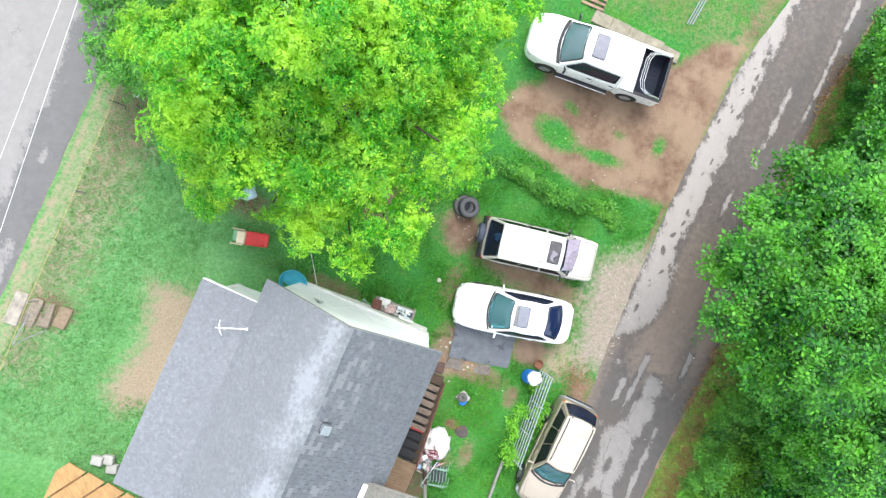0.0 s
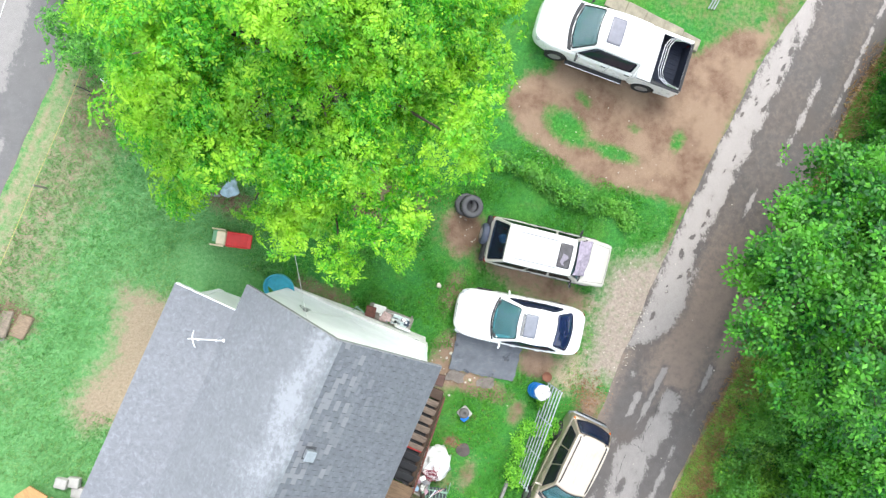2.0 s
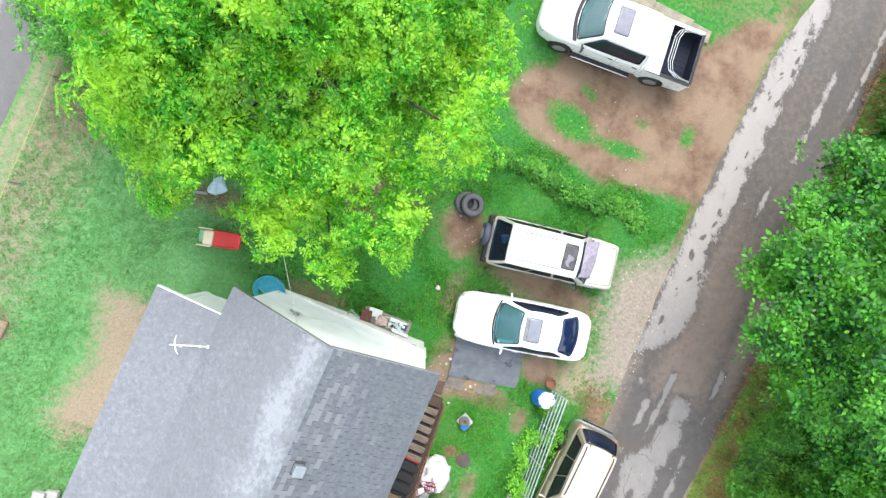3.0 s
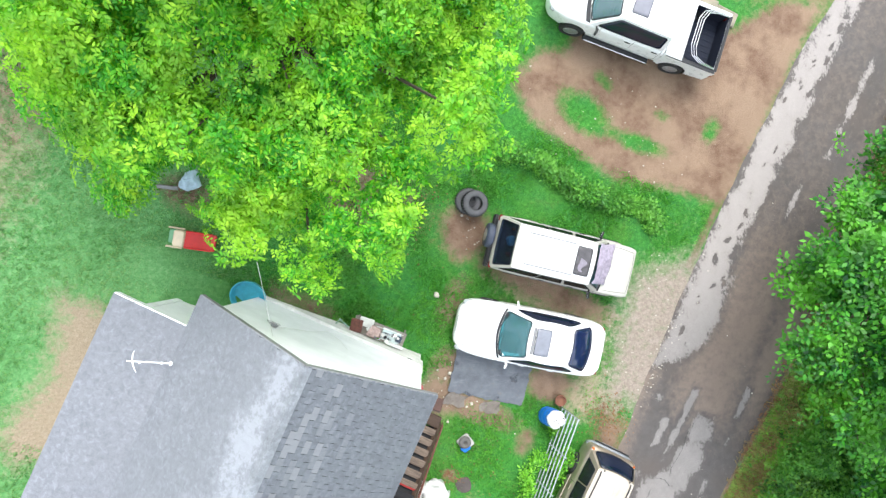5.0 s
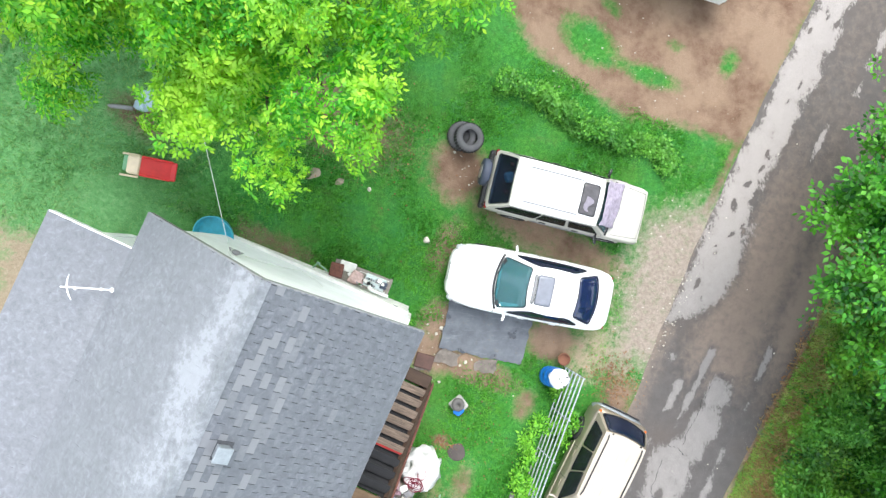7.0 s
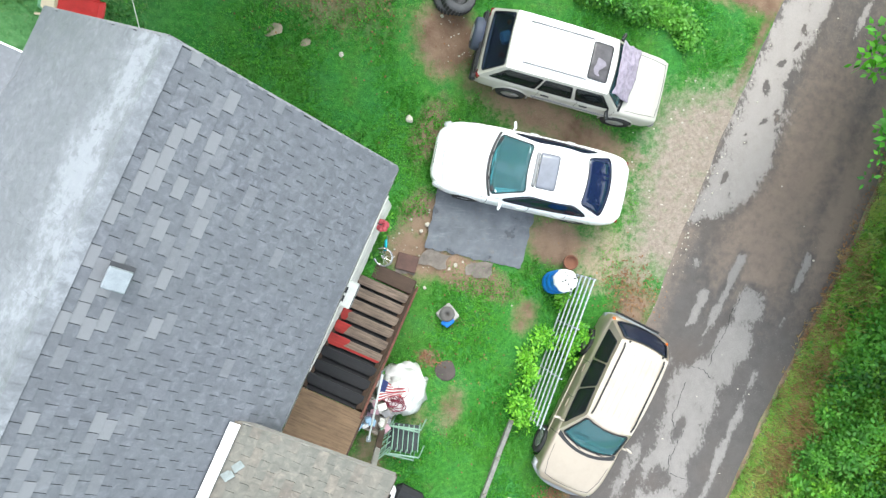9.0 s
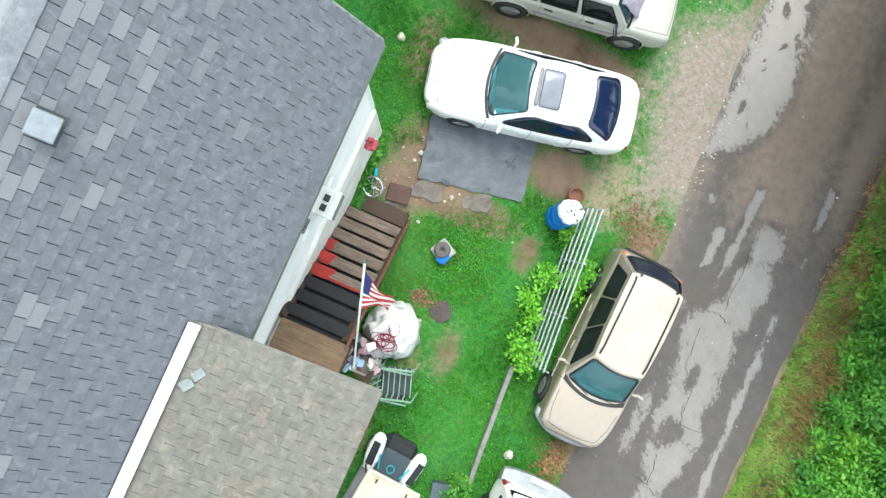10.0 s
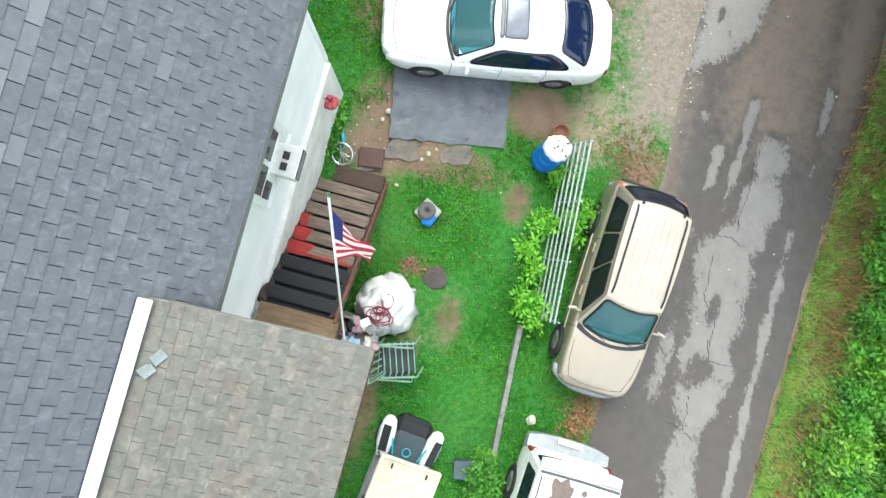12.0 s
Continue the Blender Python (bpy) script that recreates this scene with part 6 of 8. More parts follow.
def tree(name, base, centre, radii, lobes, lobe_r, dense, shape, mat, label, seed, trunk=0.28, category="tree", more=(), low=-0.05, pad=0.36, per=5, gap=None):
    rng = np.random.default_rng(seed)
    base = np.array(base)
    root = thing(name, Matrix.Translation(base), label, category)
    all_lobes = crown_lobes(rng, centre, radii, lobes, lobe_r, low) + [(np.array(c), r, np.array([0, 0, 1.0])) for c, r in more]
    origins, aims = [], []
    for c, r, d in all_lobes:
        m = int(dense * r * r)
        q = rng.normal(size=(m * 3, 3))
        q /= np.linalg.norm(q, axis=1)[:, None]
        q = q[(q @ (d * 0.6 + np.array([0, 0, 0.6])) > rng.uniform(-0.55, 0.1, len(q)))][:m]
        lump = np.array([1 + 0.5 * noise.noise(Vector(w * 1.7 + c)) for w in q])
        p = c - base + q * (r * lump * rng.uniform(0.55, 1.08, len(q)))[:, None] * np.array([1, 1, 0.8])
        w = np.repeat(p, per, 0)
        off = rng.normal(size=w.shape) * pad * np.array([0.62, 0.62, 0.3])
        w = w + off
        if gap:
            a_, b_ = np.array(gap[0]) - base, np.array(gap[1]) - base
            k = np.clip((w - a_) @ (b_ - a_) / ((b_ - a_) @ (b_ - a_)), 0, 1)
            far_ = np.linalg.norm(w - a_ - k[:, None] * (b_ - a_), axis=1) > gap[2]
            w, off, q_ = w[far_], off[far_], np.repeat(q, per, 0)[far_]
        else:
            q_ = np.repeat(q, per, 0)
        w[:, 2] -= 0.55 * (off[:, 0] ** 2 + off[:, 1] ** 2) / pad
        origins.append(w)
        aims.append(off + q_ * 0.2)
    o = np.concatenate(origins)
    v, q = scatter(rng, shape, o, np.concatenate(aims), rng.uniform(0.7, 1.2, len(o)), (-35, 10))
    crown = new("crown", fast_mesh("crown", v, q, mat))
    crown.parent = root
    c0 = Vector(np.array(centre) - base)
    fork = Vector((c0.x * 0.3, c0.y * 0.3, max(1.4, c0.z * 0.35)))
    part("trunk", tube([(0, 0, -0.4), (0.02, 0.0, 0.15), fork * 0.5 + Vector((0.06, -0.04, 0)), fork, fork.lerp(c0, 0.6), c0 + Vector((0, 0, radii[2] * 0.45))], [trunk * 1.5, trunk * 1.15, trunk, trunk * 0.85, trunk * 0.5, trunk * 0.12], 10), BARK, root, smooth=True)
    for k, (c, r, d) in enumerate(all_lobes):
        tip = Vector(c - base)
        start = fork.lerp(c0, 0.15 + 0.5 * (k % 4) / 4)
        mid = start.lerp(tip, 0.5) + Vector((0.1 * (k % 3 - 1), 0.1 * (k % 2), -0.2))
        part("limb", tube([start, mid, tip, tip + Vector(d * r * 0.5)], [trunk * 0.26, trunk * 0.13, trunk * 0.06, 0.01], 6), BARK, root, smooth=True)
    return root


BARK = wood_material("tree_bark", (0.13, 0.10, 0.075), 0.95, (14, 14, 2))
LEAF_BRIGHT = leaf_material("bright_leaves", [(0.032, 0.22, 0.008), (0.058, 0.33, 0.010), (0.094, 0.44, 0.013), (0.16, 0.52, 0.018), (0.42, 0.68, 0.03)], 0.4)
LEAF_WOOD = leaf_material("woodland_leaves", [(0.007, 0.058, 0.013), (0.014, 0.115, 0.016), (0.028, 0.20, 0.018), (0.058, 0.31, 0.02), (0.15, 0.47, 0.028)], 0.35)
LEAF_UNDER = leaf_material("undergrowth_leaves", [(0.012, 0.075, 0.012), (0.045, 0.19, 0.022), (0.11, 0.34, 0.03), (0.27, 0.55, 0.05)], 0.35)
LEAF_WEED = leaf_material("weed_leaves", [(0.035, 0.16, 0.024), (0.07, 0.27, 0.034), (0.115, 0.38, 0.045), (0.20, 0.49, 0.06)], 0.35)
LEAF_VINE = leaf_material("vine_leaves", [(0.06, 0.27, 0.02), (0.15, 0.46, 0.03), (0.30, 0.66, 0.05)], 0.35)
# bank blades carry the same haze in their tones
BLADES_PALE = leaf_material("pale_grass_blades", [(0.085, 0.26, 0.07), (0.13, 0.36, 0.10), (0.18, 0.43, 0.13), (0.27, 0.43, 0.17)], 0.3)
BLADES_VERGE = leaf_material("verge_grass_blades", [(0.14, 0.36, 0.05), (0.22, 0.48, 0.07), (0.32, 0.56, 0.11), (0.46, 0.50, 0.16)], 0.3)
BLADES = leaf_material("grass_blades", [(0.035, 0.18, 0.018), (0.06, 0.28, 0.027), (0.10, 0.38, 0.037), (0.165, 0.46, 0.055)], 0.25)
STALKS = leaf_material("dead_stalks", [(0.20, 0.10, 0.045), (0.30, 0.17, 0.075), (0.40, 0.27, 0.12), (0.26, 0.21, 0.08)], 0.2)
DRY = leaf_material("dry_leaves", [(0.16, 0.07, 0.03), (0.27, 0.12, 0.045), (0.36, 0.20, 0.08), (0.15, 0.08, 0.045)], 0.15)

COMPOUND = whorl_shape(7, 7, 0.33, 0.102, 0.043, 1)
BROAD = rosette_shape(8, 0.155, 0.085, 2)
WEEDY = rosette_shape(8, 0.10, 0.05, 4)
SMALL = rosette_shape(6, 0.085, 0.055, 3)
UNDER = rosette_shape(9, 0.125, 0.062, 8)
VINY = rosette_shape(7, 0.10, 0.048, 6)
tree("shade_tree", (-3.1, 4.9, ground_z(-3.1, 4.9)), (-2.85, 5.3, 9.2), (4.15, 4.4, 4.5), 62, 0.95, 24, COMPOUND, LEAF_BRIGHT, "large bright green shade tree with feathery compound leaves", 11, 0.34, gap=((-5.9, 1.85, 4.0), (-3.3, 0.95, 12.0), 0.6), low=-0.3, pad=0.30,
     more=(((-1.95, 0.0, 8.9), 0.5), ((-6.2, 1.5, 7.0), 0.55), ((-4.7, 1.4, 5.8), 0.55), ((-3.6, 1.15, 6.0), 0.65), ((-2.7, 0.95, 6.2), 0.55), ((-0.95, 0.6, 9.7), 0.8), ((2.1, 6.4, 9.0), 0.7), ((1.8, 7.9, 9.0), 0.7), ((-0.1, 1.5, 9.4), 0.6), ((-3.0, 1.6, 9.9), 0.8), ((-4.6, 2.1, 9.1), 0.5), ((-5.5, 2.6, 9.8), 0.7), ((0.75, 2.3, 10.6), 0.7), ((1.2, 4.1, 9.3), 0.6), ((1.5, 5.8, 9.2), 0.5), ((-5.9, 2.2, 8.8), 0.5), ((-6.4, 3.1, 8.8), 0.55)))
tree("small_tree", (-8.0, 7.6, ground_z(-8.0, 7.6)), (-7.3, 6.9, 7.3), (2.3, 2.9, 1.9), 14, 0.85, 24, COMPOUND, LEAF_WEED, "smaller green tree beside the upper road", 31, 0.14)
WOODS = (
    (12.7, -1.9, 3.3, 9.4, 12), (13.5, 1.0, 2.2, 7.2, 13), (17.6, -2.4, 3.6, 9.6, 14), (17.6, 2.9, 2.4, 5.4, 15), (18.6, 6.6, 1.7, 4.0, 16),
    (15.2, -6.4, 2.9, 6.4, 18), (14.7, -8.4, 1.5, 3.4, 21), (14.3, -10.6, 1.5, 3.4, 22), (16.4, -10.0, 1.8, 4.4, 23),
)
OUTER_BOUGHS = (((9.3, -2.6, 5.3), 0.3), ((10.3, 0.0, 5.0), 0.4), ((10.8, 1.1, 5.1), 0.45), ((9.8, -1.6, 6.2), 0.5), ((10.6, -4.4, 5.6), 0.55))
for x, y, r, top, seed in WOODS:
    zg = ground_z(x, y)
    tree("woodland_tree", (x + 0.8, y, ground_z(x + 0.8, y)), (x, y, zg + (top - zg) * 0.5), (r, r, (top - zg) * 0.5), int(4.6 * r) + 10, 0.9, 36, BROAD, LEAF_WOOD, "dense green broadleaf tree at the lane side", seed, 0.2, pad=0.32, per=6, more=OUTER_BOUGHS if seed == 12 else ())["group"] = "woodland trees"


def weeds(name, label, spots, per, shape, mat, seed, category="weeds"):
    """Low growth: spots of (x, y, spread, height)."""
    rng = np.random.default_rng(seed)
    s = np.array(spots)
    which = np.repeat(np.arange(len(s)), per)
    n = len(which)
    off = rng.normal(size=(n, 2)) * s[which, 2:3] * 0.55
    hgt = rng.uniform(0.05, 1.0, n) * s[which, 3] * np.exp(-np.hypot(off[:, 0], off[:, 1]) / (s[which, 2] + 1e-6) * 0.6)
    x, y = s[which, 0] + off[:, 0], s[which, 1] + off[:, 1]
    z = np.interp(x * CT - y * ST, _us, _zs) + hgt
    o = np.stack([x, y, z], -1)
    v, q = scatter(rng, shape, o, np.concatenate([off, np.zeros((n, 1))], 1), rng.uniform(0.7, 1.3, n), (-45, 35))
    return tagged(new(name, fast_mesh(name, v, q, mat)), label, category, kind="stuff")


rng = np.random.default_rng(3)
spots = []
for _ in range(330):
    u, v = rng.uniform(13.3, 19), rng.uniform(-15, 17)
    spots.append((*xy(u, v), rng.uniform(0.25, 0.6), rng.uniform(0.2, 1.7) * min(1, (u - 13.2) / 1.5)))
weeds("undergrowth", "tangled green weeds and saplings below the trees", [s for s in spots if uv_of(s[0], s[1])[1] < 3.2], 92, UNDER, LEAF_UNDER, 4)
saplings = [(*xy(rng.uniform(14.1, 16.6), rng.uniform(-6.5, -0.3)), rng.uniform(0.3, 0.55), rng.uniform(1.0, 2.6)) for _ in range(34)]
weeds("sapling_thicket", "bright green saplings below the wood's edge", saplings, 90, UNDER, LEAF_WEED, 45, "saplings")
shrubs = [(*xy(u_, v_), rng.uniform(0.16, 0.34), rng.uniform(0.3, 0.95)) for u_, v_ in zip(13.55 + rng.exponential(0.45, 62), rng.uniform(-14, 2.5, 62))]
weeds("verge_shrub", "bright green leafy shrubs behind the verge", shrubs, 66, UNDER, LEAF_WEED, 44, "shrubs")
for _ in range(70):
    u, v = rng.uniform(12.95, 13.8), rng.uniform(4.2, 15)
    spots.append((*xy(u + 0.03 * (v - 4), v), rng.uniform(0.15, 0.4), rng.uniform(0.15, 0.5)))
weeds("undergrowth", "dark green brambles below the trees", [s for s in spots if uv_of(s[0], s[1])[1] >= 3.2], 80, WEEDY, LEAF_WOOD, 34)
spots = [(*xy(1.0 + 5.4 * k + rng.normal(0, 0.1), 3.95 + 0.12 * math.sin(9 * k) + rng.normal(0, 0.1)), rng.uniform(0.1, 0.22), (0.25 + 0.45 * rng.random()) * (1 - 0.3 * k)) for k in rng.uniform(0, 1, 62)]
weeds("weed_hedge", "low weedy hedge between lawn and earth turn-in", spots, 55, SMALL, LEAF_WEED, 5)
spots = []
for cu, cv, su, h, n in ((6.02, -4.25, 0.14, 1.0, 5), (6.45, -4.15, 0.16, 1.3, 5), (6.80, -3.85, 0.10, 1.35, 3), (6.60, -4.0, 0.1, 1.35, 2), (5.92, -5.0, 0.12, 0.8, 5), (6.12, -5.35, 0.10, 0.9, 3), (6.0, -5.8, 0.14, 0.9, 5), (6.25, -6.15, 0.13, 0.9, 5), (6.5, -5.9, 0.08, 1.1, 2), (6.05, -3.3, 0.08, 0.5, 3)):
    spots += [(*xy(cu + su * rng.normal() * 0.7, cv + su * rng.normal()), 0.10, h * (0.75 + 0.25 * rng.random())) for _ in range(n)]
weeds("vine", "bright green vine climbing the metal gate", spots, 10, VINY, LEAF_VINE, 6, "vine")
spots = [(*xy(6.22 + 0.13 * rng.normal(), -9.2 - 1.0 * rng.random()), 0.16, 0.7) for k in range(16)] + [(*xy(6.2, -3.1 + 0.1 * rng.normal()), 0.14, 0.35) for k in range(6)] + [(*xy(1.42 + 0.03 * rng.normal(), -2.95 - 1.2 * rng.random()), 0.05, 0.16) for k in range(9)]
weeds("weed_clump", "green weeds by the fence end and house wall", spots, 26, SMALL, LEAF_WEED, 7)


def grass(name, label, count, place, height, mat, seed, blades=5):
    rng = np.random.default_rng(seed)
    x, y = place(rng, count)
    z = np.interp(x * CT - y * ST, _us, _zs) + 0.0
    n = count * blades
    X, Y, Z = (np.repeat(a, blades) for a in (x, y, z))
    a = rng.uniform(0, math.tau, n)
    h = rng.uniform(0.5, 1.2, n) * height
    lean_ = rng.uniform(0.3, 1.1, n) * h
    w = 0.010 + 0.006 * rng.random(n)
    bx, by = X + rng.normal(0, 0.03, n), Y + rng.normal(0, 0.03, n)
    p0 = np.stack([bx - np.sin(a) * w, by + np.cos(a) * w, Z - 0.01], -1)
    p1 = np.stack([bx + np.sin(a) * w, by - np.cos(a) * w, Z - 0.01], -1)
    p2 = np.stack([bx + np.cos(a) * lean_, by + np.sin(a) * lean_, Z + h], -1)
    v = np.stack([p0, p1, p2], 1).reshape(-1, 3)
    q = np.arange(3 * n).reshape(-1, 3)
    return tagged(new(name, fast_mesh(name, v, q, mat)), label, "grass", kind="stuff")


def lawn_place(rng, n):
    u, v = rng.uniform(-10.5, 8.0, n * 3), rng.uniform(-11.0, 5.0, n * 3)
    bare = (0.9 * blob(u, v, 5.4, -2.05, 0.8, 0.6) + 0.6 * blob(u, v, 6.6, -1.9, 0.8, 1.0) + 0.75 * blob(u, v, 4.6, -6.75, 0.4, 0.65) + 0.5 * blob(u, v, 4.0, -7.2, 0.4, 0.5) + blob(u, v, 5.4, -4.0, 0.35, 0.5) + 0.8 * blob(u, v, 3.3, -8.8, 0.5, 1.6) + 0.85 * blob(u, v, 4.3, 0.5, 2.8, 0.65) + 0.6 * blob(u, v, -2.6, 1.0, 2.2, 1.0) + blob(u, v, 2.35, -3.7, 0.9, 0.8) + blob(u, v, 1.0, 1.2, 0.9, 1.1) + soft_in(u, v, [(2.2, -2.1), (4.7, -1.6), (4.9, -3.1), (2.4, -3.6)], 0.1) + soft_in(u, v, [(6.2, 2.6), (8.5, 4.4), (8.6, -8), (7.3, -1.5), (6.3, 0.8)], 0.4) + 0.8 * soft_in(u, v, [(-7.9, -4.4), (-5.7, -4.4), (-5.7, -8.6), (-7.9, -8.6)], 0.4))
    keep = (bare < rng.uniform(0.15, 0.7, n * 3)) & ~((u < 1.3) & (u > -5.4) & (v < -2.8))
    u, v = u[keep][:n], v[keep][:n]
    x, y = u * CT + v * ST, -u * ST + v * CT
    return x, y


def verge_place(rng, n):
    v = rng.uniform(-14, 16, n)
    u = lane_right(v) + 0.05 + rng.exponential(1.1, n)
    return u * CT + v * ST, -u * ST + v * CT


def side_of_lawn(left):
    def f(rng, n):
        x, y = lawn_place(rng, 4 * n)
        u = x * CT - y * ST
        keep = (u + rng.normal(0, 0.7, len(u)) < -4.2) == left
        return tuple(np.resize(a[keep], n) for a in (x, y))
    return f


grass("lawn_grass", "short green lawn grass", 30000, side_of_lawn(False), 0.055, BLADES, 8)
grass("bank_grass", "upper bank grass with bright haze put into its colour", 18000, side_of_lawn(True), 0.055, BLADES_PALE, 18)
def verge_part(upper):
    def f(rng, n):
        x, y = verge_place(rng, 3 * n)
        v = x * ST + y * CT
        keep = (v + rng.normal(0, 0.6, len(v)) > 4.5) == upper
        return tuple(np.resize(a[keep], n) for a in (x, y))
    return f


grass("verge_grass", "long yellow-green grass along the lane verge", 16000, verge_part(False), 0.10, BLADES_VERGE, 9)
grass("verge_grass", "shaded rough grass along the upper verge", 6000, verge_part(True), 0.10, BLADES, 19)
grass("tall_grass", "long arching grass among the weeds", 420, lambda r, n: (lambda v, u: (u * CT + v * ST, -u * ST + v * CT))(r.uniform(-14, 3, n), 13.2 + r.exponential(0.6, n)), 0.42, BLADES_VERGE, 29)
grass("dry_stalks", "rusty dead stalks on the verge", 4600, lambda r, n: (lambda v, u: (u * CT + v * ST, -u * ST + v * CT))(r.choice([-9.6, -8.3, -6.9, -5.2, -4.4, -3.6, -2.8, -2.0, -1.0, 0.5, 4.5, 6.0, 7.0, 8.2, 9.4, 10.5, 12.0, 13.2], n) + r.normal(0, 0.45, n), r.choice([12.7, 13.1, 13.3, 13.6, 13.4, 12.9, 13.8], n) + r.normal(0, 0.24, n)), 0.2, STALKS, 10)


def litter(name, label, count, place, size, mat, seed, category):
    rng = np.random.default_rng(seed)
    x, y = place(rng, count)
    z = np.interp(x * CT - y * ST, _us, _zs) + 0.03 + rng.uniform(0, 0.03, count)
    v, q = scatter(rng, (np.array([(0, 0, 0), (0.5, 0.35, 0.06), (1, 0, 0), (0.5, -0.35, 0.06)]) * size, np.array([[0, 1, 2, 3]])), np.stack([x, y, z], -1), rng.normal(size=(count, 3)), rng.uniform(0.5, 1.4, count), (-15, 15))
    return tagged(new(name, fast_mesh(name, v, q, mat)), label, category, kind="stuff")


def spot(cu, cv, su, sv):
    def f(rng, n):
        u, v = rng.normal(cu, su, n), rng.normal(cv, sv, n)
        return u * CT + v * ST, -u * ST + v * CT
    return f


litter("leaf_litter", "rusty fallen leaves at the lane edge", 700, spot(7.85, -8.0, 0.18, 0.34), 0.055, DRY, 21, "fallen leaves")
litter("leaf_litter", "rusty fallen leaves beside the gold car", 350, spot(7.5, -2.3, 0.4, 0.35), 0.06, DRY, 22, "fallen leaves")
litter("leaf_litter", "rusty dead leaves beside the dark slab", 90, spot(3.62, -5.85, 0.16, 0.1), 0.06, DRY, 25, "fallen leaves")
litter("leaf_litter", "brown fallen leaves on the lawn below the tree", 520, spot(-2.2, 0.9, 1.7, 0.7), 0.055, DRY, 26, "fallen leaves")
litter("leaf_litter", "scattered dead leaves on the yard", 260, spot(4.3, -6.0, 0.8, 1.6), 0.045, DRY, 23, "fallen leaves")
litter("leaf_litter", "dead leaves along the lane verge", 2600, lambda r, n: (lambda v, u: (u * CT + v * ST, -u * ST + v * CT))(r.uniform(-13, 14, n), 12.25 + np.abs(r.normal(0, 0.4, n))), 0.05, DRY, 24, "fallen leaves")

# ---- stones ----
PEBBLE = simple("pale_stone", (0.52, 0.48, 0.41), 0.85, vary=0.35, scale=9, relief=0.5)
ROCK = simple("flat_rock", (0.31, 0.26, 0.195), 0.9, vary=0.35, scale=5, relief=0.6)


def stone(name, u, v, sx, sy, sz, mat, label, seed, turn=0.0):
    bm = bmesh.new()
    bmesh.ops.create_icosphere(bm, subdivisions=2, radius=0.5)
    for p in bm.verts:
        k = 1 + 0.35 * noise.noise(p.co * 3 + Vector((seed, seed * 0.7, 0)))
        p.co = Vector((p.co.x * sx * k, p.co.y * sy * k, p.co.z * sz * k))
    me = bpy.data.meshes.new(name)
    bm.to_mesh(me)
    bm.free()
    me.materials.append(mat)
    ob = new(name, me)
    ob.matrix_basis = Matrix.Translation(put(u, v, sz * 0.22)) @ pose(0, 0, 0, 0, 0, turn)
    return tagged(ob, label, "stone", "loose stones in the yard")


random.seed(8)
for u, v, s in ((2.35, -2.95, 0.13), (2.5, -3.1, 0.09), (2.28, -3.15, 0.1), (2.62, -2.9, 0.07), (2.4, -2.6, 0.08), (3.35, -3.55, 0.12), (3.48, -3.42, 0.09), (3.25, -3.7, 0.08), (1.95, -3.0, 0.07), (2.9, -4.35, 0.09), (5.0, -3.9, 0.06), (0.7, 1.6, 0.09), (-0.95, -0.3, 0.14), (0.98, -0.9, 0.2), (7.6, -8.7, 0.07)):
    stone("stone", u, v, s, s * 0.85, s * 0.6, PEBBLE, "small pale stone on the yard", random.random() * 50, random.random() * 180)
stone("stone", 6.88, -8.28, 0.22, 0.2, 0.14, PEBBLE, "pale rock on the grass by the fence", 31)
for u, v, sx in ((-4.4, -0.2, 0.5), (-3.9, -0.35, 0.4), (-3.6, -0.5, 0.3), (-2.35, -0.55, 0.55), (-1.7, -0.45, 0.35)):
    stone("stone", u, v, sx * 0.8, sx * 0.5, 0.02, ROCK, "flat tan stepping stone in the lawn", u * 7, 20)
# gravel on the turn-in, the drive and the earth under the tyres
rngp = np.random.default_rng(44)
gv, gf = [], []
for cu, cv, su, sv, n in ((4.5, 5.9, 2.2, 0.9, 110), (7.4, 0.9, 0.6, 1.5, 130), (8.35, 0.2, 0.22, 1.5, 80), (1.1, 1.2, 0.4, 0.5, 50), (2.4, -3.5, 0.5, 0.5, 60), (9.0, -8.5, 1.5, 3.0, 14), (10.5, -2, 1.2, 3.5, 18)):
    for _ in range(n):
        u, v = rngp.normal(cu, su), rngp.normal(cv, sv)
        s = 0.009 + 0.03 * rngp.random() ** 2.5
        c = put(u, v, 0.01 + (0.05 if u > lane_left(v) else 0))
        k = len(gv)
        a = rngp.uniform(0, 3)
        gv += [tuple(c + Vector((s * math.cos(a + i * math.tau / 4), s * 0.8 * math.sin(a + i * math.tau / 4), -0.005))) for i in range(4)] + [tuple(c + Vector((0, 0, s * 0.7)))]
        gf += [(k, k + 1, k + 4), (k + 1, k + 2, k + 4), (k + 2, k + 3, k + 4), (k + 3, k, k + 4)]
tagged(new("gravel", mesh_of("gravel", (gv, gf), PEBBLE)), "loose pale gravel on earth and asphalt", "gravel", kind="stuff")


# ---- yard things ----
BLUE_PL = simple("blue_plastic", (0.015, 0.17, 0.62), 0.4, vary=0.2)
WHITE_BAG = simple("white_plastic_sheet", (0.80, 0.79, 0.79), 0.45, vary=0.12, scale=5, relief=0.5, dist=0.02)
TEAL = simple("teal_plastic", (0.02, 0.42, 0.55), 0.4, vary=0.15)
HOSE = simple("dark_red_hose", (0.20, 0.02, 0.045), 0.5, vary=0.2)
GREEN_PAINT = simple("pale_green_paint", (0.22, 0.36, 0.27), 0.5, vary=0.3)
CREAM_ROOF = simple("cream_canopy", (0.62, 0.545, 0.40), 0.55, vary=0.25, scale=3)
CREAM_RIM = simple("pale_canopy_rim", (0.66, 0.60, 0.47), 0.5, vary=0.15, scale=4)
CONCRETE = simple("grey_concrete", (0.36, 0.35, 0.33), 0.9, vary=0.3, scale=4, relief=0.5, dist=0.008)


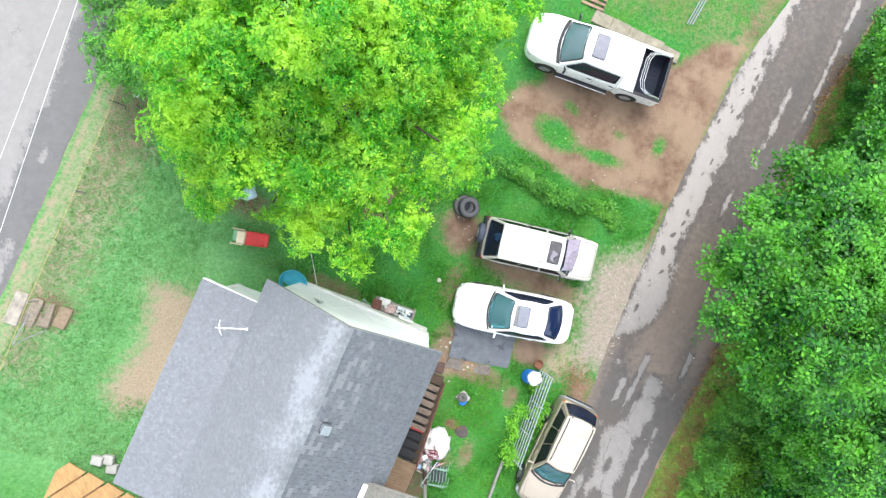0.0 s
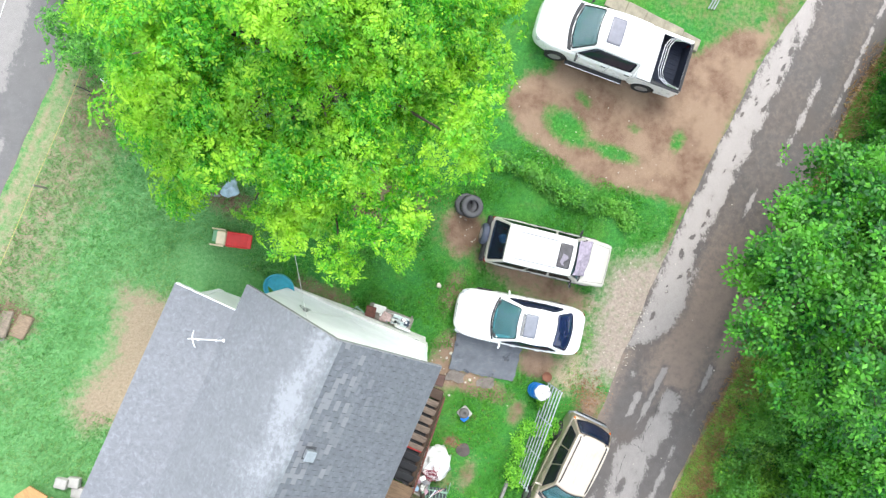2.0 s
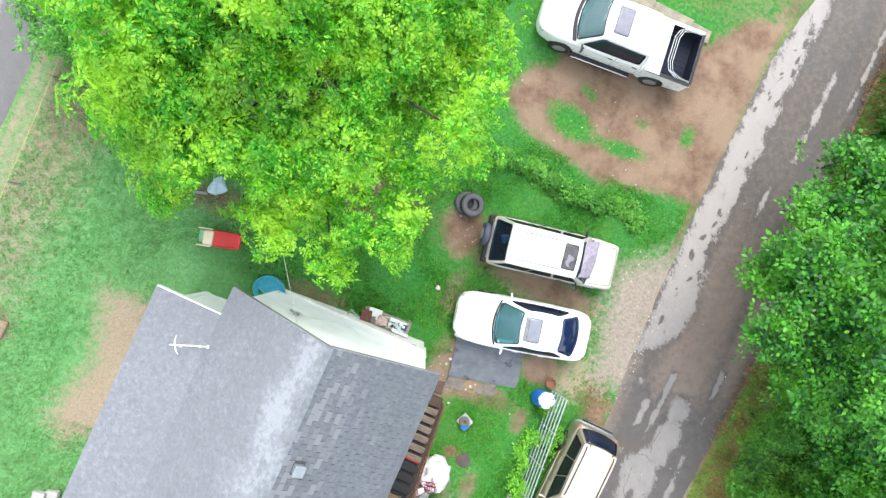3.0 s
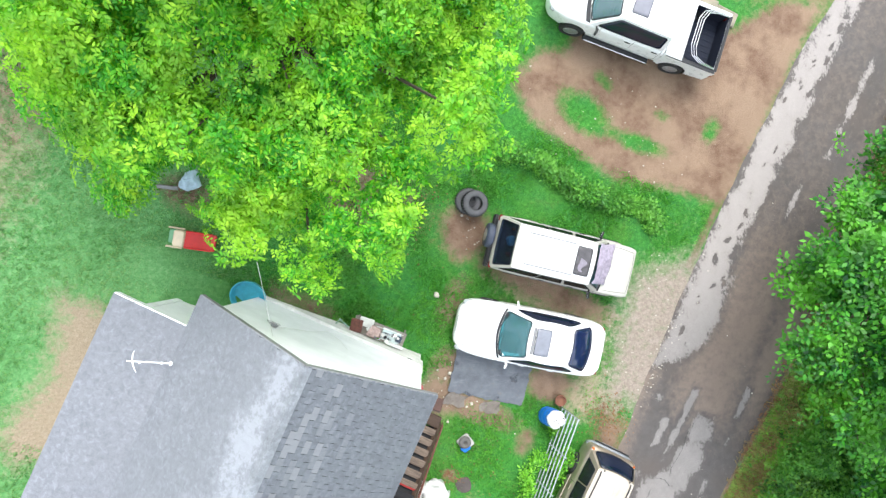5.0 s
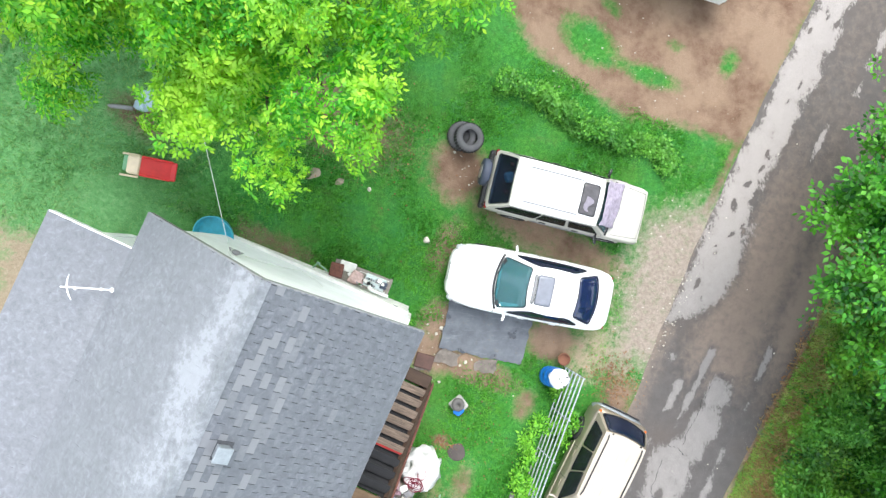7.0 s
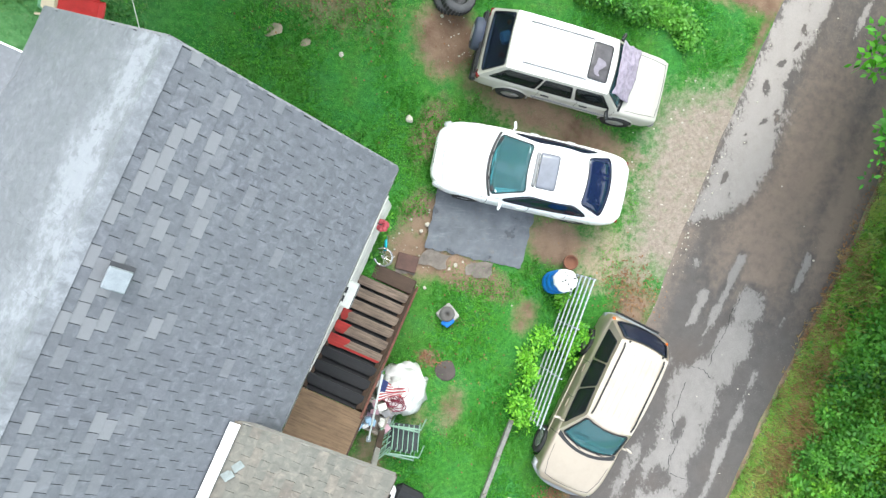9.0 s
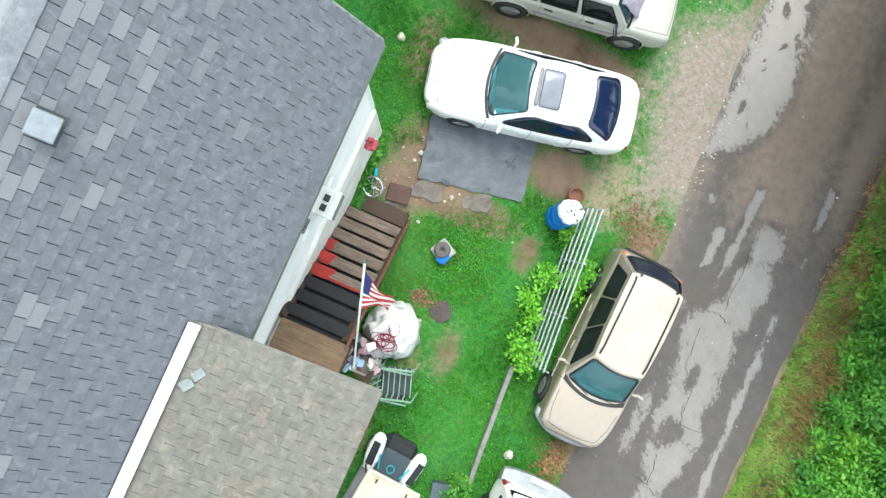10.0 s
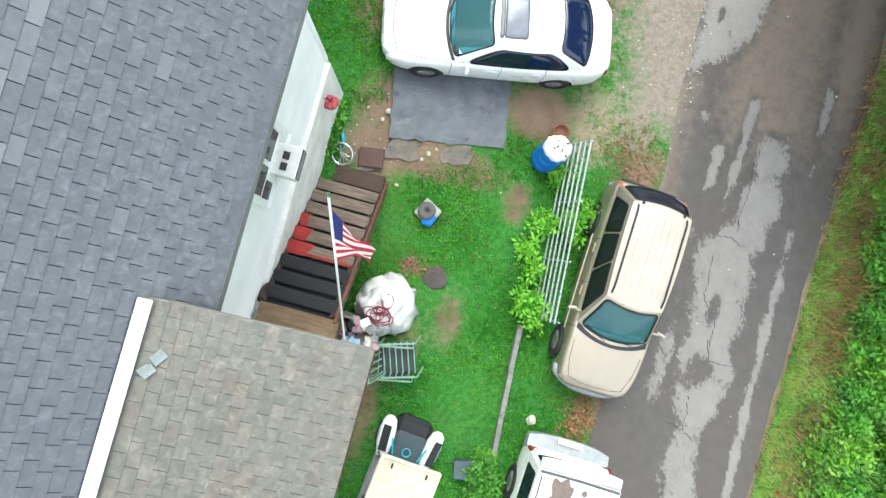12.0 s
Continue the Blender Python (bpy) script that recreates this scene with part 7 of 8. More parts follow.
def mat_material():
    """Worn rubber: pale scuffs drawn out one way, dark wet blots, earth trodden in."""
    mat, nt, b = material("grey_rubber_mat")
    tx, mp = nt.nodes.new("ShaderNodeTexCoord"), nt.nodes.new("ShaderNodeMapping")
    mp.inputs["Rotation"].default_value = (0, 0, 0.21)
    mp.inputs["Scale"].default_value = (0.8, 3.2, 1.0)
    nt.links.new(tx.outputs["Object"], mp.inputs["Vector"])
    col = ramp(nt, nz(nt, 2.2, 8, 0.7), (0.3, (0.066, 0.074, 0.090)), (0.5, (0.098, 0.108, 0.128)), (0.7, (0.135, 0.146, 0.168)))
    col = mix(nt, ramp(nt, nz(nt, 2.6, 7, 0.7, mp.outputs[0]), (0.55, 0.0), (0.7, 0.5)), col, (0.21, 0.225, 0.25))
    wet = ramp(nt, nz(nt, 1.7, 4, 0.55), (0.56, 0.0), (0.64, 0.75))
    col = mix(nt, wet, col, (0.04, 0.045, 0.056))
    col = mix(nt, ramp(nt, nz(nt, 5.0, 8, 0.75), (0.58, 0.0), (0.72, 0.6)), col, (0.15, 0.125, 0.10))
    nt.links.new(col, b.inputs["Base Color"])
    nt.links.new(ramp(nt, wet, (0.0, 0.55), (0.75, 0.2)), b.inputs["Roughness"])
    bump(nt, b, nz(nt, 40, 5, 0.7), 0.3, 0.006)
    return mat


MAT_RUBBER = mat_material()
PLAY_RED = simple("red_play_plastic", (0.62, 0.03, 0.03), 0.45, vary=0.15)
PLAY_CREAM = simple("cream_play_plastic", (0.68, 0.56, 0.40), 0.5, vary=0.12)
PLAY_GREEN = simple("green_play_plastic", (0.16, 0.36, 0.20), 0.5, vary=0.15)
POOL_BLUE = simple("pool_plastic", (0.07, 0.44, 0.58), 0.4, vary=0.25)
CLAY = simple("terracotta", (0.20, 0.085, 0.05), 0.85, vary=0.3)
ORANGE_WOOD = wood_material("orange_plywood", (0.44, 0.255, 0.10), 0.7, (3, 18, 18), 0.4)
GREY_WOOD = wood_material("silvered_boards", (0.33, 0.30, 0.26), 0.9)
CABLE = simple("pale_cable", (0.62, 0.62, 0.60), 0.6, vary=0.15)
ROPE = simple("yellow_rope", (0.42, 0.38, 0.14), 0.8, vary=0.2)
FLAG_RED = simple("flag_red_cloth", (0.52, 0.03, 0.05), 0.85, vary=0.15)
FLAG_WHITE = simple("flag_white_cloth", (0.78, 0.76, 0.75), 0.85, vary=0.1)
FLAG_BLUE = simple("flag_blue_cloth", (0.025, 0.03, 0.16), 0.85, vary=0.15)


def crumple(geo, amount, scale, seed):
    return [(x + amount * noise.noise(Vector((x, y, z)) * scale + Vector((seed, 0, 0))), y + amount * noise.noise(Vector((x, y, z)) * scale + Vector((0, seed, 5))), z + amount * noise.noise(Vector((x, y, z)) * scale + Vector((9, 0, seed)))) for x, y, z in geo[0]], geo[1]


def dome(rx, ry, h, nr=10, na=30):
    """A draped heap, closed at the ground."""
    vs, fs = [(0, 0, h)], []
    for i in range(1, nr + 1):
        k = i / nr
        vs += [(rx * k * math.cos(a), ry * k * math.sin(a), h * (1 - k ** 3.2)) for a in [j * math.tau / na for j in range(na)]]
    fs += [(0, 1 + j, 1 + (j + 1) % na) for j in range(na)]
    for i in range(nr - 1):
        o = 1 + i * na
        fs += [(o + j, o + na + j, o + na + (j + 1) % na, o + (j + 1) % na) for j in range(na)]
    fs.append(tuple(1 + (nr - 1) * na + j for j in reversed(range(na))))
    return vs, fs


barrel = thing("plastic_barrel", Matrix.Translation(put(*uv_of(4.02, -5.02))) @ pose(0, 0, 0, -5, 10, 0), "blue plastic barrel stuffed with a white rubbish bag", "barrel")
part("drum", lathe([(0.25, 0), (0.28, 0.06), (0.285, 0.3), (0.27, 0.32), (0.285, 0.35), (0.285, 0.6), (0.27, 0.62), (0.285, 0.65), (0.27, 0.86), (0.25, 0.88), (0.24, 0.80), (0.001, 0.78)], 28), BLUE_PL, barrel, smooth=True)
part("bag", crumple(lathe([(0.27, 0.84), (0.285, 0.89), (0.24, 0.97), (0.13, 1.02), (0.001, 1.03)], 26), 0.05, 9, 3), WHITE_BAG, barrel, "white rubbish bag with dark scraps", smooth=True)
for k in range(9):
    a, r = k * 2.4 + 0.8 * (k % 2), 0.04 + 0.025 * k
    part("scrap", box(0.03 + 0.025 * (k % 3), 0.02 + 0.01 * (k % 2), 0.012, (r * math.cos(a), r * math.sin(a), 1.045 - 0.5 * r * r), 0, (10 * (k % 3), 5, k * 37)), BLACK, barrel)
tagged(part("loose_stick", tube([(0, 0, 0.02), (0.5, 0.32, 0.95)], 0.014, 6), GREY_WOOD, None, "", False, Matrix.Translation(put(*uv_of(3.9, -5.25)))), "thin pale stick leaning on the barrel", "stick")
tagged(part("clay_pot", lathe([(0.11, 0), (0.16, 0.22), (0.18, 0.22), (0.18, 0.27), (0.15, 0.27), (0.14, 0.2), (0.001, 0.19)], 22), CLAY, None, "", True, Matrix.Translation(put(*uv_of(4.44, -4.52)))), "rusty red clay pot behind the barrel", "pot")

GATE_STEEL = simple("wet_gate_steel", (0.46, 0.50, 0.53), 0.3, metal=0.6, vary=0.2, scale=12)
gate_m = HM.copy()
gate = thing("tube_gate", gate_m, "galvanised tubular farm gate standing in the grass", "gate")
gz = put(6.3, -4.4).z
for k in range(6):
    h = 0.14 + 0.19 * k
    du = 0.06 * k
    part("rail", tube([(6.07 + du, -2.56, gz + h), (6.35 + du * 0.8, -6.2, gz + h - 0.02)], 0.022, 8), GATE_STEEL, gate)
for k in range(4):
    f = k / 3
    v = -2.58 - 3.58 * f
    u = 6.07 + 0.28 * f
    part("upright", tube([(u, v, gz - 0.02), (u + 0.32, v, gz + 1.12)], 0.02, 6), GATE_STEEL, gate)

PALE_BOARD = wood_material("silver_grey_board", (0.27, 0.27, 0.25), 0.9)
board = thing("fence_board", HM, "weathered grey fence boards set low in grass", "fence")
for k in range(3):
    v0 = -6.45 - 0.95 * k
    z0 = put(6.25, v0 - 0.45).z
    part("board", box(0.11, 0.96, 0.16, (6.15 + 0.055 * k, v0 - 0.46, z0 + 0.05), 0.012, (1.2, 6, 3.4 + 0.8 * (k - 1))), PALE_BOARD, board)
for k in range(4):
    v0 = -6.45 - 0.93 * k
    part("post", tube([(6.12 + 0.055 * k, v0, put(6.2, v0).z - 0.1), (6.13 + 0.055 * k, v0, put(6.2, v0).z + 0.2)], 0.03, 8), GREY_WOOD, board)

stand = thing("umbrella_stand", Matrix.Translation(put(*uv_of(1.47, -5.78))) @ pose(0, 0, 0, 0, 0, 38), "square grey base with round weight and blue rag on lawn", "umbrella base")
part("plate", box(0.42, 0.42, 0.1, (0, 0, 0.05), 0.03), CONCRETE, stand)
part("disc", lathe([(0.17, 0.1), (0.18, 0.12), (0.18, 0.2), (0.15, 0.23), (0.05, 0.23), (0.04, 0.16), (0.001, 0.16)], 26, (0.0, 0.03, 0)), simple("dark_grey_weight", (0.11, 0.105, 0.10), 0.85, vary=0.2), stand, "round grey weight", smooth=True)
part("rag", crumple(box(0.26, 0.2, 0.07, (-0.1, -0.13, 0.14), 0.03), 0.06, 9, 4), BLUE_PL, stand, "crumpled blue rag")
tagged(part("stone_slab", crumple(lathe([(0.24, 0), (0.25, 0.03), (0.23, 0.045), (0.001, 0.05)], 14), 0.04, 4, 2), simple("dark_slate", (0.075, 0.062, 0.058), 0.9, vary=0.35), None, "", False, Matrix.Translation(put(*uv_of(1.42, -7.12), 0.005))), "dark flat stone slab sunk in the lawn", "stone slab")


def laid(outline, thick, n=14, lift=0.0):
    """A sheet on the slope between four plan corners (world x, y)."""
    a, b, c, d = (Vector((*p, 0)) for p in outline)
    top = []
    for j in range(n + 1):
        for i in range(n + 1):
            p = a.lerp(b, i / n).lerp(d.lerp(c, i / n), j / n)
            top.append((p.x, p.y, ground_z(p.x, p.y) + 0.035 + lift + thick + 0.008 * noise.noise(p * 3)))
    w, m = n + 1, (n + 1) ** 2
    fs = [(j * w + i, j * w + i + 1, (j + 1) * w + i + 1, (j + 1) * w + i) for j in range(n) for i in range(n)]
    fs = [tuple(reversed(f)) for f in fs]
    vs = top + [(x, y, z - thick - 0.09) for x, y, z in top]
    rim = list(range(w)) + [j * w + n for j in range(1, w)] + [n * w + i for i in range(n - 1, -1, -1)] + [j * w for j in range(n - 1, 0, -1)]
    fs += [(rim[k], rim[(k + 1) % len(rim)], m + rim[(k + 1) % len(rim)], m + rim[k]) for k in range(len(rim))]
    return vs, fs


def ragged(outline, amount, seed):
    """The sheet with a worn, uneven outline."""
    return [(x + amount * noise.noise(Vector((x * 5, y * 5, seed))), y + amount * noise.noise(Vector((x * 5, y * 5, seed + 7))), z) for x, y, z in outline[0]], outline[1]


tagged(part("rubber_mat", ragged(laid([(1.2, -2.8), (3.56, -3.3), (3.24, -4.68), (0.92, -4.2)], 0.03, 24), 0.07, 3), MAT_RUBBER), "worn grey rubber mat lying under the sedan's side", "mat")
for k, o in enumerate(([(0.95, -4.22), (1.5, -4.34), (1.4, -4.72), (0.75, -4.55)], [(2.0, -4.46), (2.55, -4.56), (2.45, -4.95), (1.9, -4.85)], [(0.35, -4.4), (0.72, -4.45), (0.68, -4.85), (0.3, -4.8)])):
    tagged(part("flagstone", ragged(laid(o, 0.01, 8), 0.12, k * 4 + 1), simple("brown_grey_slate", (0.165, 0.142, 0.125), 0.9, vary=0.6, scale=5, relief=0.5, dist=0.01)), "dark grey flagstone beside the rubber mat", "flagstone", "flagstones")

bike = thing("bicycle_wheel", Matrix.Translation(put(*uv_of(-0.05, -4.42), 0.1)) @ pose(0, 0, 0, 18, -10, 0) @ Matrix.Scale(0.8, 4), "spoked bicycle wheel lying near the stair foot", "bicycle wheel")
part("rim", tube([(0.26 * math.cos(a), 0.26 * math.sin(a), 0) for a in [k * math.tau / 30 for k in range(30)]], 0.018, 6, True), CHROME, bike)
part("tyre", tube([(0.285 * math.cos(a), 0.285 * math.sin(a), 0) for a in [k * math.tau / 30 for k in range(30)]], 0.016, 6, True), GREYP, bike)
part("hub", lathe([(0.04, -0.03), (0.04, 0.03)], 10), CHROME, bike)
for k in range(12):
    a = k * math.tau / 12
    part("spoke", tube([(0.03 * math.cos(a), 0.03 * math.sin(a), 0), (0.25 * math.cos(a), 0.25 * math.sin(a), 0)], 0.006, 4), CHROME, bike)
posy = thing("plastic_flower", Matrix.Translation(put(1.33, -3.52)), "pale yellow plastic flower on a stick by the wall", "garden ornament")
part("stick", tube([(0.12, -0.1, 0.02), (0.02, -0.02, 0.1)], 0.008, 5), GREYP, posy)
part("bloom", crumple(lathe([(0.001, -0.02), (0.06, 0.0), (0.075, 0.03), (0.04, 0.06), (0.001, 0.05)], 12, (0, 0, 0.1)), 0.03, 8, 2), simple("pale_yellow_plastic", (0.62, 0.62, 0.24), 0.6), posy, smooth=True)
tagged(part("flower_pot", joined(lathe([(0.001, 0.0), (0.055, 0.0), (0.075, 0.11), (0.085, 0.11), (0.085, 0.13), (0.065, 0.13), (0.06, 0.08), (0.001, 0.08)], 14)), simple("orange_clay", (0.42, 0.15, 0.04), 0.8, vary=0.4), None, "", True, Matrix.Translation(put(1.28, -4.4))), "small orange clay pot at the stair foot", "flower pot")
tagged(part("tray", box(0.5, 0.4, 0.09, (0, 0, 0.045), 0.02), simple("brown_tray", (0.10, 0.055, 0.045), 0.8, vary=0.4), None, "", False, Matrix.Translation(put(*uv_of(0.5, -4.55), 0.02)) @ pose(0, 0, 0, 0, 0, -15)), "brown mud-stained tray by the stair foot", "tray")
tagged(part("watering_tube", tube([(0, 0, 0.05), (0.02, 0.15, 0.12), (0.02, 0.32, 0.1)], 0.035, 8), TEAL, None, "", True, Matrix.Translation(put(1.7, -3.92))), "teal plastic toy tube on the grass", "toy")

tarp = thing("covered_heap", Matrix.Translation(put(*uv_of(0.36, -7.50))) @ pose(0, 0, 0, 0, 0, -20) @ Matrix.Diagonal((0.84, 0.84, 1, 1)), "heap under a white plastic sheet beside the stairs", "covered heap")
part("sheet", crumple(crumple(dome(0.72, 0.74, 0.95, 16, 48), 0.2, 3.6, 6), 0.055, 10, 2), WHITE_BAG, tarp, smooth=True)
hose = thing("hose", tarp.matrix_basis @ pose(-0.02, -0.12, 0.93), "tangled dark red hose lying on the white sheet", "hose")
rngh = np.random.default_rng(12)
for k in range(9):
    cx, cy, r = rngh.normal(-0.05, 0.1), rngh.normal(-0.05, 0.07), rngh.uniform(0.1, 0.24)
    t0 = rngh.uniform(0, 6)
    part("loop", tube([(cx + r * math.cos(a + t0), cy + 0.7 * r * math.sin(a + t0), 0.07 + 0.035 * math.sin(2 * a + k)) for a in [i * math.tau / 22 for i in range(22)]], 0.011, 5, True), HOSE, hose)
part("loop", tube([(0.1 + 0.13 * math.cos(a), 0.25 + 0.16 * math.sin(a), 0.06 - 0.5 * (0.25 + 0.16 * math.sin(a)) ** 2) for a in [i * math.tau / 22 for i in range(22)]], 0.011, 5, True), HOSE, hose)


CHAIR_SHADE = simple("chair_shade_sheet", (0.05, 0.06, 0.065), 0.8, vary=0.3)


def lawn_chair(m, label):
    ob = thing("lawn_chair", m @ Matrix.Scale(1.18, 4), label, "lawn chair", "green lawn chairs")
    for y in (-0.27, 0.27):
        part("side_frame", tube([(-0.3, y, 0.02), (-0.28, y, 0.62), (0.3, y, 0.66), (0.32, y, 0.02)], 0.018, 6), GREEN_PAINT, ob)
    for k in range(6):
        part("slat", tube([(-0.26 + 0.1 * k, -0.26, 0.42), (-0.26 + 0.1 * k, 0.26, 0.42)], 0.012, 5), GREEN_PAINT, ob)
    for k in range(5):
        part("back_bar", tube([(-0.3, -0.22 + 0.11 * k, 0.42), (-0.42, -0.22 + 0.11 * k, 0.95)], 0.011, 5), GREEN_PAINT, ob)
    # dark sheet below the slats holds the shade inside the chair
    part("seat_pan", box(0.5, 0.5, 0.015, (0, 0, 0.36), 0.004), CHAIR_SHADE, ob, "dark sheet for the shade below the seat slats")
    part("back_top", tube([(-0.3, -0.27, 0.42), (-0.43, -0.27, 0.97), (-0.43, 0.27, 0.97), (-0.3, 0.27, 0.42)], 0.018, 6), GREEN_PAINT, ob)
    return ob


lawn_chair(Matrix.Translation(put(*uv_of(0.40, -8.62))) @ pose(0, 0, 0, 0, 0, -12), "pale green metal lawn chair with barred seat")
lawn_chair(Matrix.Translation(put(*uv_of(0.58, -8.50))) @ pose(0, 0, 0.16, 5, -7, -5), "pale green metal lawn chair stacked on another")

junk = thing("junk_crate", Matrix.Translation(put(*uv_of(-0.25, -7.95))) @ pose(0, 0, 0, 0, 0, -24), "wooden crate crammed with pink and grey odds and ends", "crate")
part("crate", joined(box(0.75, 0.04, 1.0, (0, -0.3, 0.5)), box(0.75, 0.04, 1.0, (0, 0.3, 0.5)), box(0.04, 0.6, 1.0, (-0.36, 0, 0.5)), box(0.04, 0.6, 1.0, (0.36, 0, 0.5)), box(0.7, 0.58, 0.04, (0, 0, 0.72))), GREY_WOOD, junk)
JUNK = (simple("pink_plastic", (0.36, 0.22, 0.26), 0.5), AC_WHITE, GREYP, simple("mauve_plastic", (0.22, 0.15, 0.2), 0.6), WHITE_BAG, simple("pale_blue_plastic", (0.3, 0.45, 0.6), 0.5), BLACK)
for k in range(30):
    sx = 0.08 + 0.12 * random.random()
    part("item", crumple(box(sx, 0.07 + 0.1 * random.random(), 0.08 + 0.1 * random.random(), (random.uniform(-0.36, 0.42), random.uniform(-0.3, 0.3), 0.8 + 0.25 * random.random()), 0.015, (random.uniform(-25, 25), random.uniform(-25, 25), random.uniform(0, 180))), 0.02, 7, k), JUNK[k % 7], junk)

# flag on a slanting pole at the porch corner
fl0, fl1 = Vector((*xy(3.02, -7.16), 4.45)), Vector((*xy(2.73, -5.40), 7.55))
flag = thing("flag", Matrix.Translation(fl0), "striped red and white flag with blue field on slanting pole", "flag")
part("pole", tube([(0, 0, 0), fl1 - fl0], 0.016, 8), WHITE_TRIM, flag)
part("finial", lathe([(0.001, -0.03), (0.03, 0), (0.001, 0.04)], 10, tuple(fl1 - fl0)), CHROME, flag)
part("bracket", box(0.08, 0.08, 0.16, (0, 0, -0.04), 0.01), GALV, flag)
pole_way = (fl1 - fl0).normalized()
fall = Vector((0.42, -0.10, -0.85))


def cloth_strip(s0, s1, d0, d1):
    """A strip of hanging cloth: s along the pole, d down the fall, rippling."""
    vs, n = [], 12
    for e in (0, 0.006):
        for j in range(3):
            for i in range(n + 1):
                d, s = d0 + (d1 - d0) * i / n, s0 + (s1 - s0) * j / 2
                k = 1 - 0.6 * min(1, d / 0.5)
                ripple = 0.10 * d * math.sin(10 * s + 5 * d) + 0.05 * math.sin(16 * s) * d
                p = pole_way * (2.78 + (s - 1.52) * k * 1.1 - 0.25 * d) + fall * d * 0.85 + Vector((0.5, 0.2, 0)) * ripple + Vector((e, 0, e))
                vs.append(tuple(p))
    w, m = n + 1, 3 * (n + 1)
    fs = [(j * w + i, j * w + i + 1, (j + 1) * w + i + 1, (j + 1) * w + i) for j in range(2) for i in range(n)]
    return vs, fs + [tuple(m + q for q in reversed(f)) for f in fs]


for k in range(13):
    s0 = 1.05 + 0.075 * k
    field = k >= 6
    part("stripe", cloth_strip(s0, s0 + 0.075, 0.24 if field else 0.02, 1.0), FLAG_RED if k % 2 == 0 else FLAG_WHITE, flag, smooth=True)
part("blue_field", cloth_strip(1.5, 2.025, 0.02, 0.24), FLAG_BLUE, flag, "dark blue flag field", smooth=True)

# golf cart half under the porch eave
cart = thing("golf_cart", ride(-0.16, -11.12, 60.2, 1.6), "white golf cart with cream canopy and dark dashboard", "golf cart")
part("canopy", sheet((-0.82, -0.57, 1.56), (0.98, -0.57, 1.56), (0.98, 0.57, 1.56), (-0.82, 0.57, 1.56), 8, 8, 0.05, 0.03, Vector((0, 0, 1))), CREAM_ROOF, cart, "cream moulded canopy")
for y in (-0.55, 0.55):
    part("canopy_rim", box(1.82, 0.06, 0.09, (0.08, y, 1.57), 0.02), CREAM_RIM, cart)
part("canopy_rim", box(0.06, 1.16, 0.09, (0.98, 0, 1.57), 0.02), CREAM_RIM, cart)
for x in (-0.75, 0.78):
    for y in (-0.5, 0.5):
        part("canopy_post", tube([(x, y, 0.6), (x * 0.98, y, 1.53)], 0.018, 6), BLACK, cart)
for y in (-0.33, 0.33):
    part("canopy_clip", box(0.09, 0.03, 0.04, (0.86, y, 1.61), 0.008), BLACK, cart)
for side in (-1, 1):
    pod = part("front_fender", moved(lathe([(0.001, -0.42), (0.11, -0.37), (0.165, -0.1), (0.165, 0.15), (0.13, 0.34), (0.06, 0.41), (0.001, 0.42)], 20), pose(1.08, side * 0.46, 0.62, 0, 90, side * 6)), PAINT_WHITE, cart, smooth=True)
    part("fender_panel", box(0.5, 0.16, 0.03, (1.08, side * 0.5, 0.79), 0.014, (side * -18, 0, side * 6)), BLACK, pod)
    part("teal_strip", box(0.3, 0.03, 0.03, (0.98, side * 0.3, 0.76), 0.008, (0, 0, side * 20)), TEAL, cart)
part("dash", box(0.62, 0.62, 0.12, (0.98, 0, 0.66), 0.05), simple("slate_dash", (0.05, 0.07, 0.085), 0.5), cart)
part("nose", box(0.4, 0.74, 0.3, (1.38, 0, 0.48), 0.1), BLACK, cart)
part("ring", tube([(0.93 + 0.08 * math.cos(a), 0.08 * math.sin(a), 0.735) for a in [i * math.tau / 20 for i in range(20)]], 0.012, 6, True), TEAL, cart, "teal ring on the dashboard")
part("floor_pan", box(2.1, 1.0, 0.1, (0.2, 0, 0.34), 0.03), GREYP, cart)
part("bench", box(0.45, 0.95, 0.2, (-0.3, 0, 0.68), 0.05), SEAT, cart)
part("bench_back", box(0.1, 0.95, 0.35, (-0.55, 0, 0.92), 0.04), SEAT, cart)
for x in (1.05, -0.65):
    for side in (-1, 1):
        wheel(cart, x, side * 0.5, 0.22, 0.16)
box_m = Matrix.Translation(put(*uv_of(1.46, -11.05))) @ pose(0, 0, 0, 0, 0, -12)
bin_ = thing("storage_tub", box_m, "dark slate plastic tub among weeds", "tub")
part("tub", box(0.42, 0.34, 0.26, (0, 0, 0.13), 0.03), simple("slate_plastic", (0.06, 0.085, 0.11), 0.5, vary=0.2), bin_)
part("lid", box(0.45, 0.37, 0.04, (0, 0, 0.28), 0.012), simple("slate_plastic", (0.07, 0.095, 0.12), 0.5, vary=0.2), bin_)
tagged(part("blue_scrap", crumple(box(0.12, 0.08, 0.05, (0, 0, 0.03), 0.02), 0.03, 8, 1), BLUE_PL, None, "", False, Matrix.Translation(put(*uv_of(-0.45, -11.25), 0.0))), "blue scrap of plastic on bare earth", "litter")


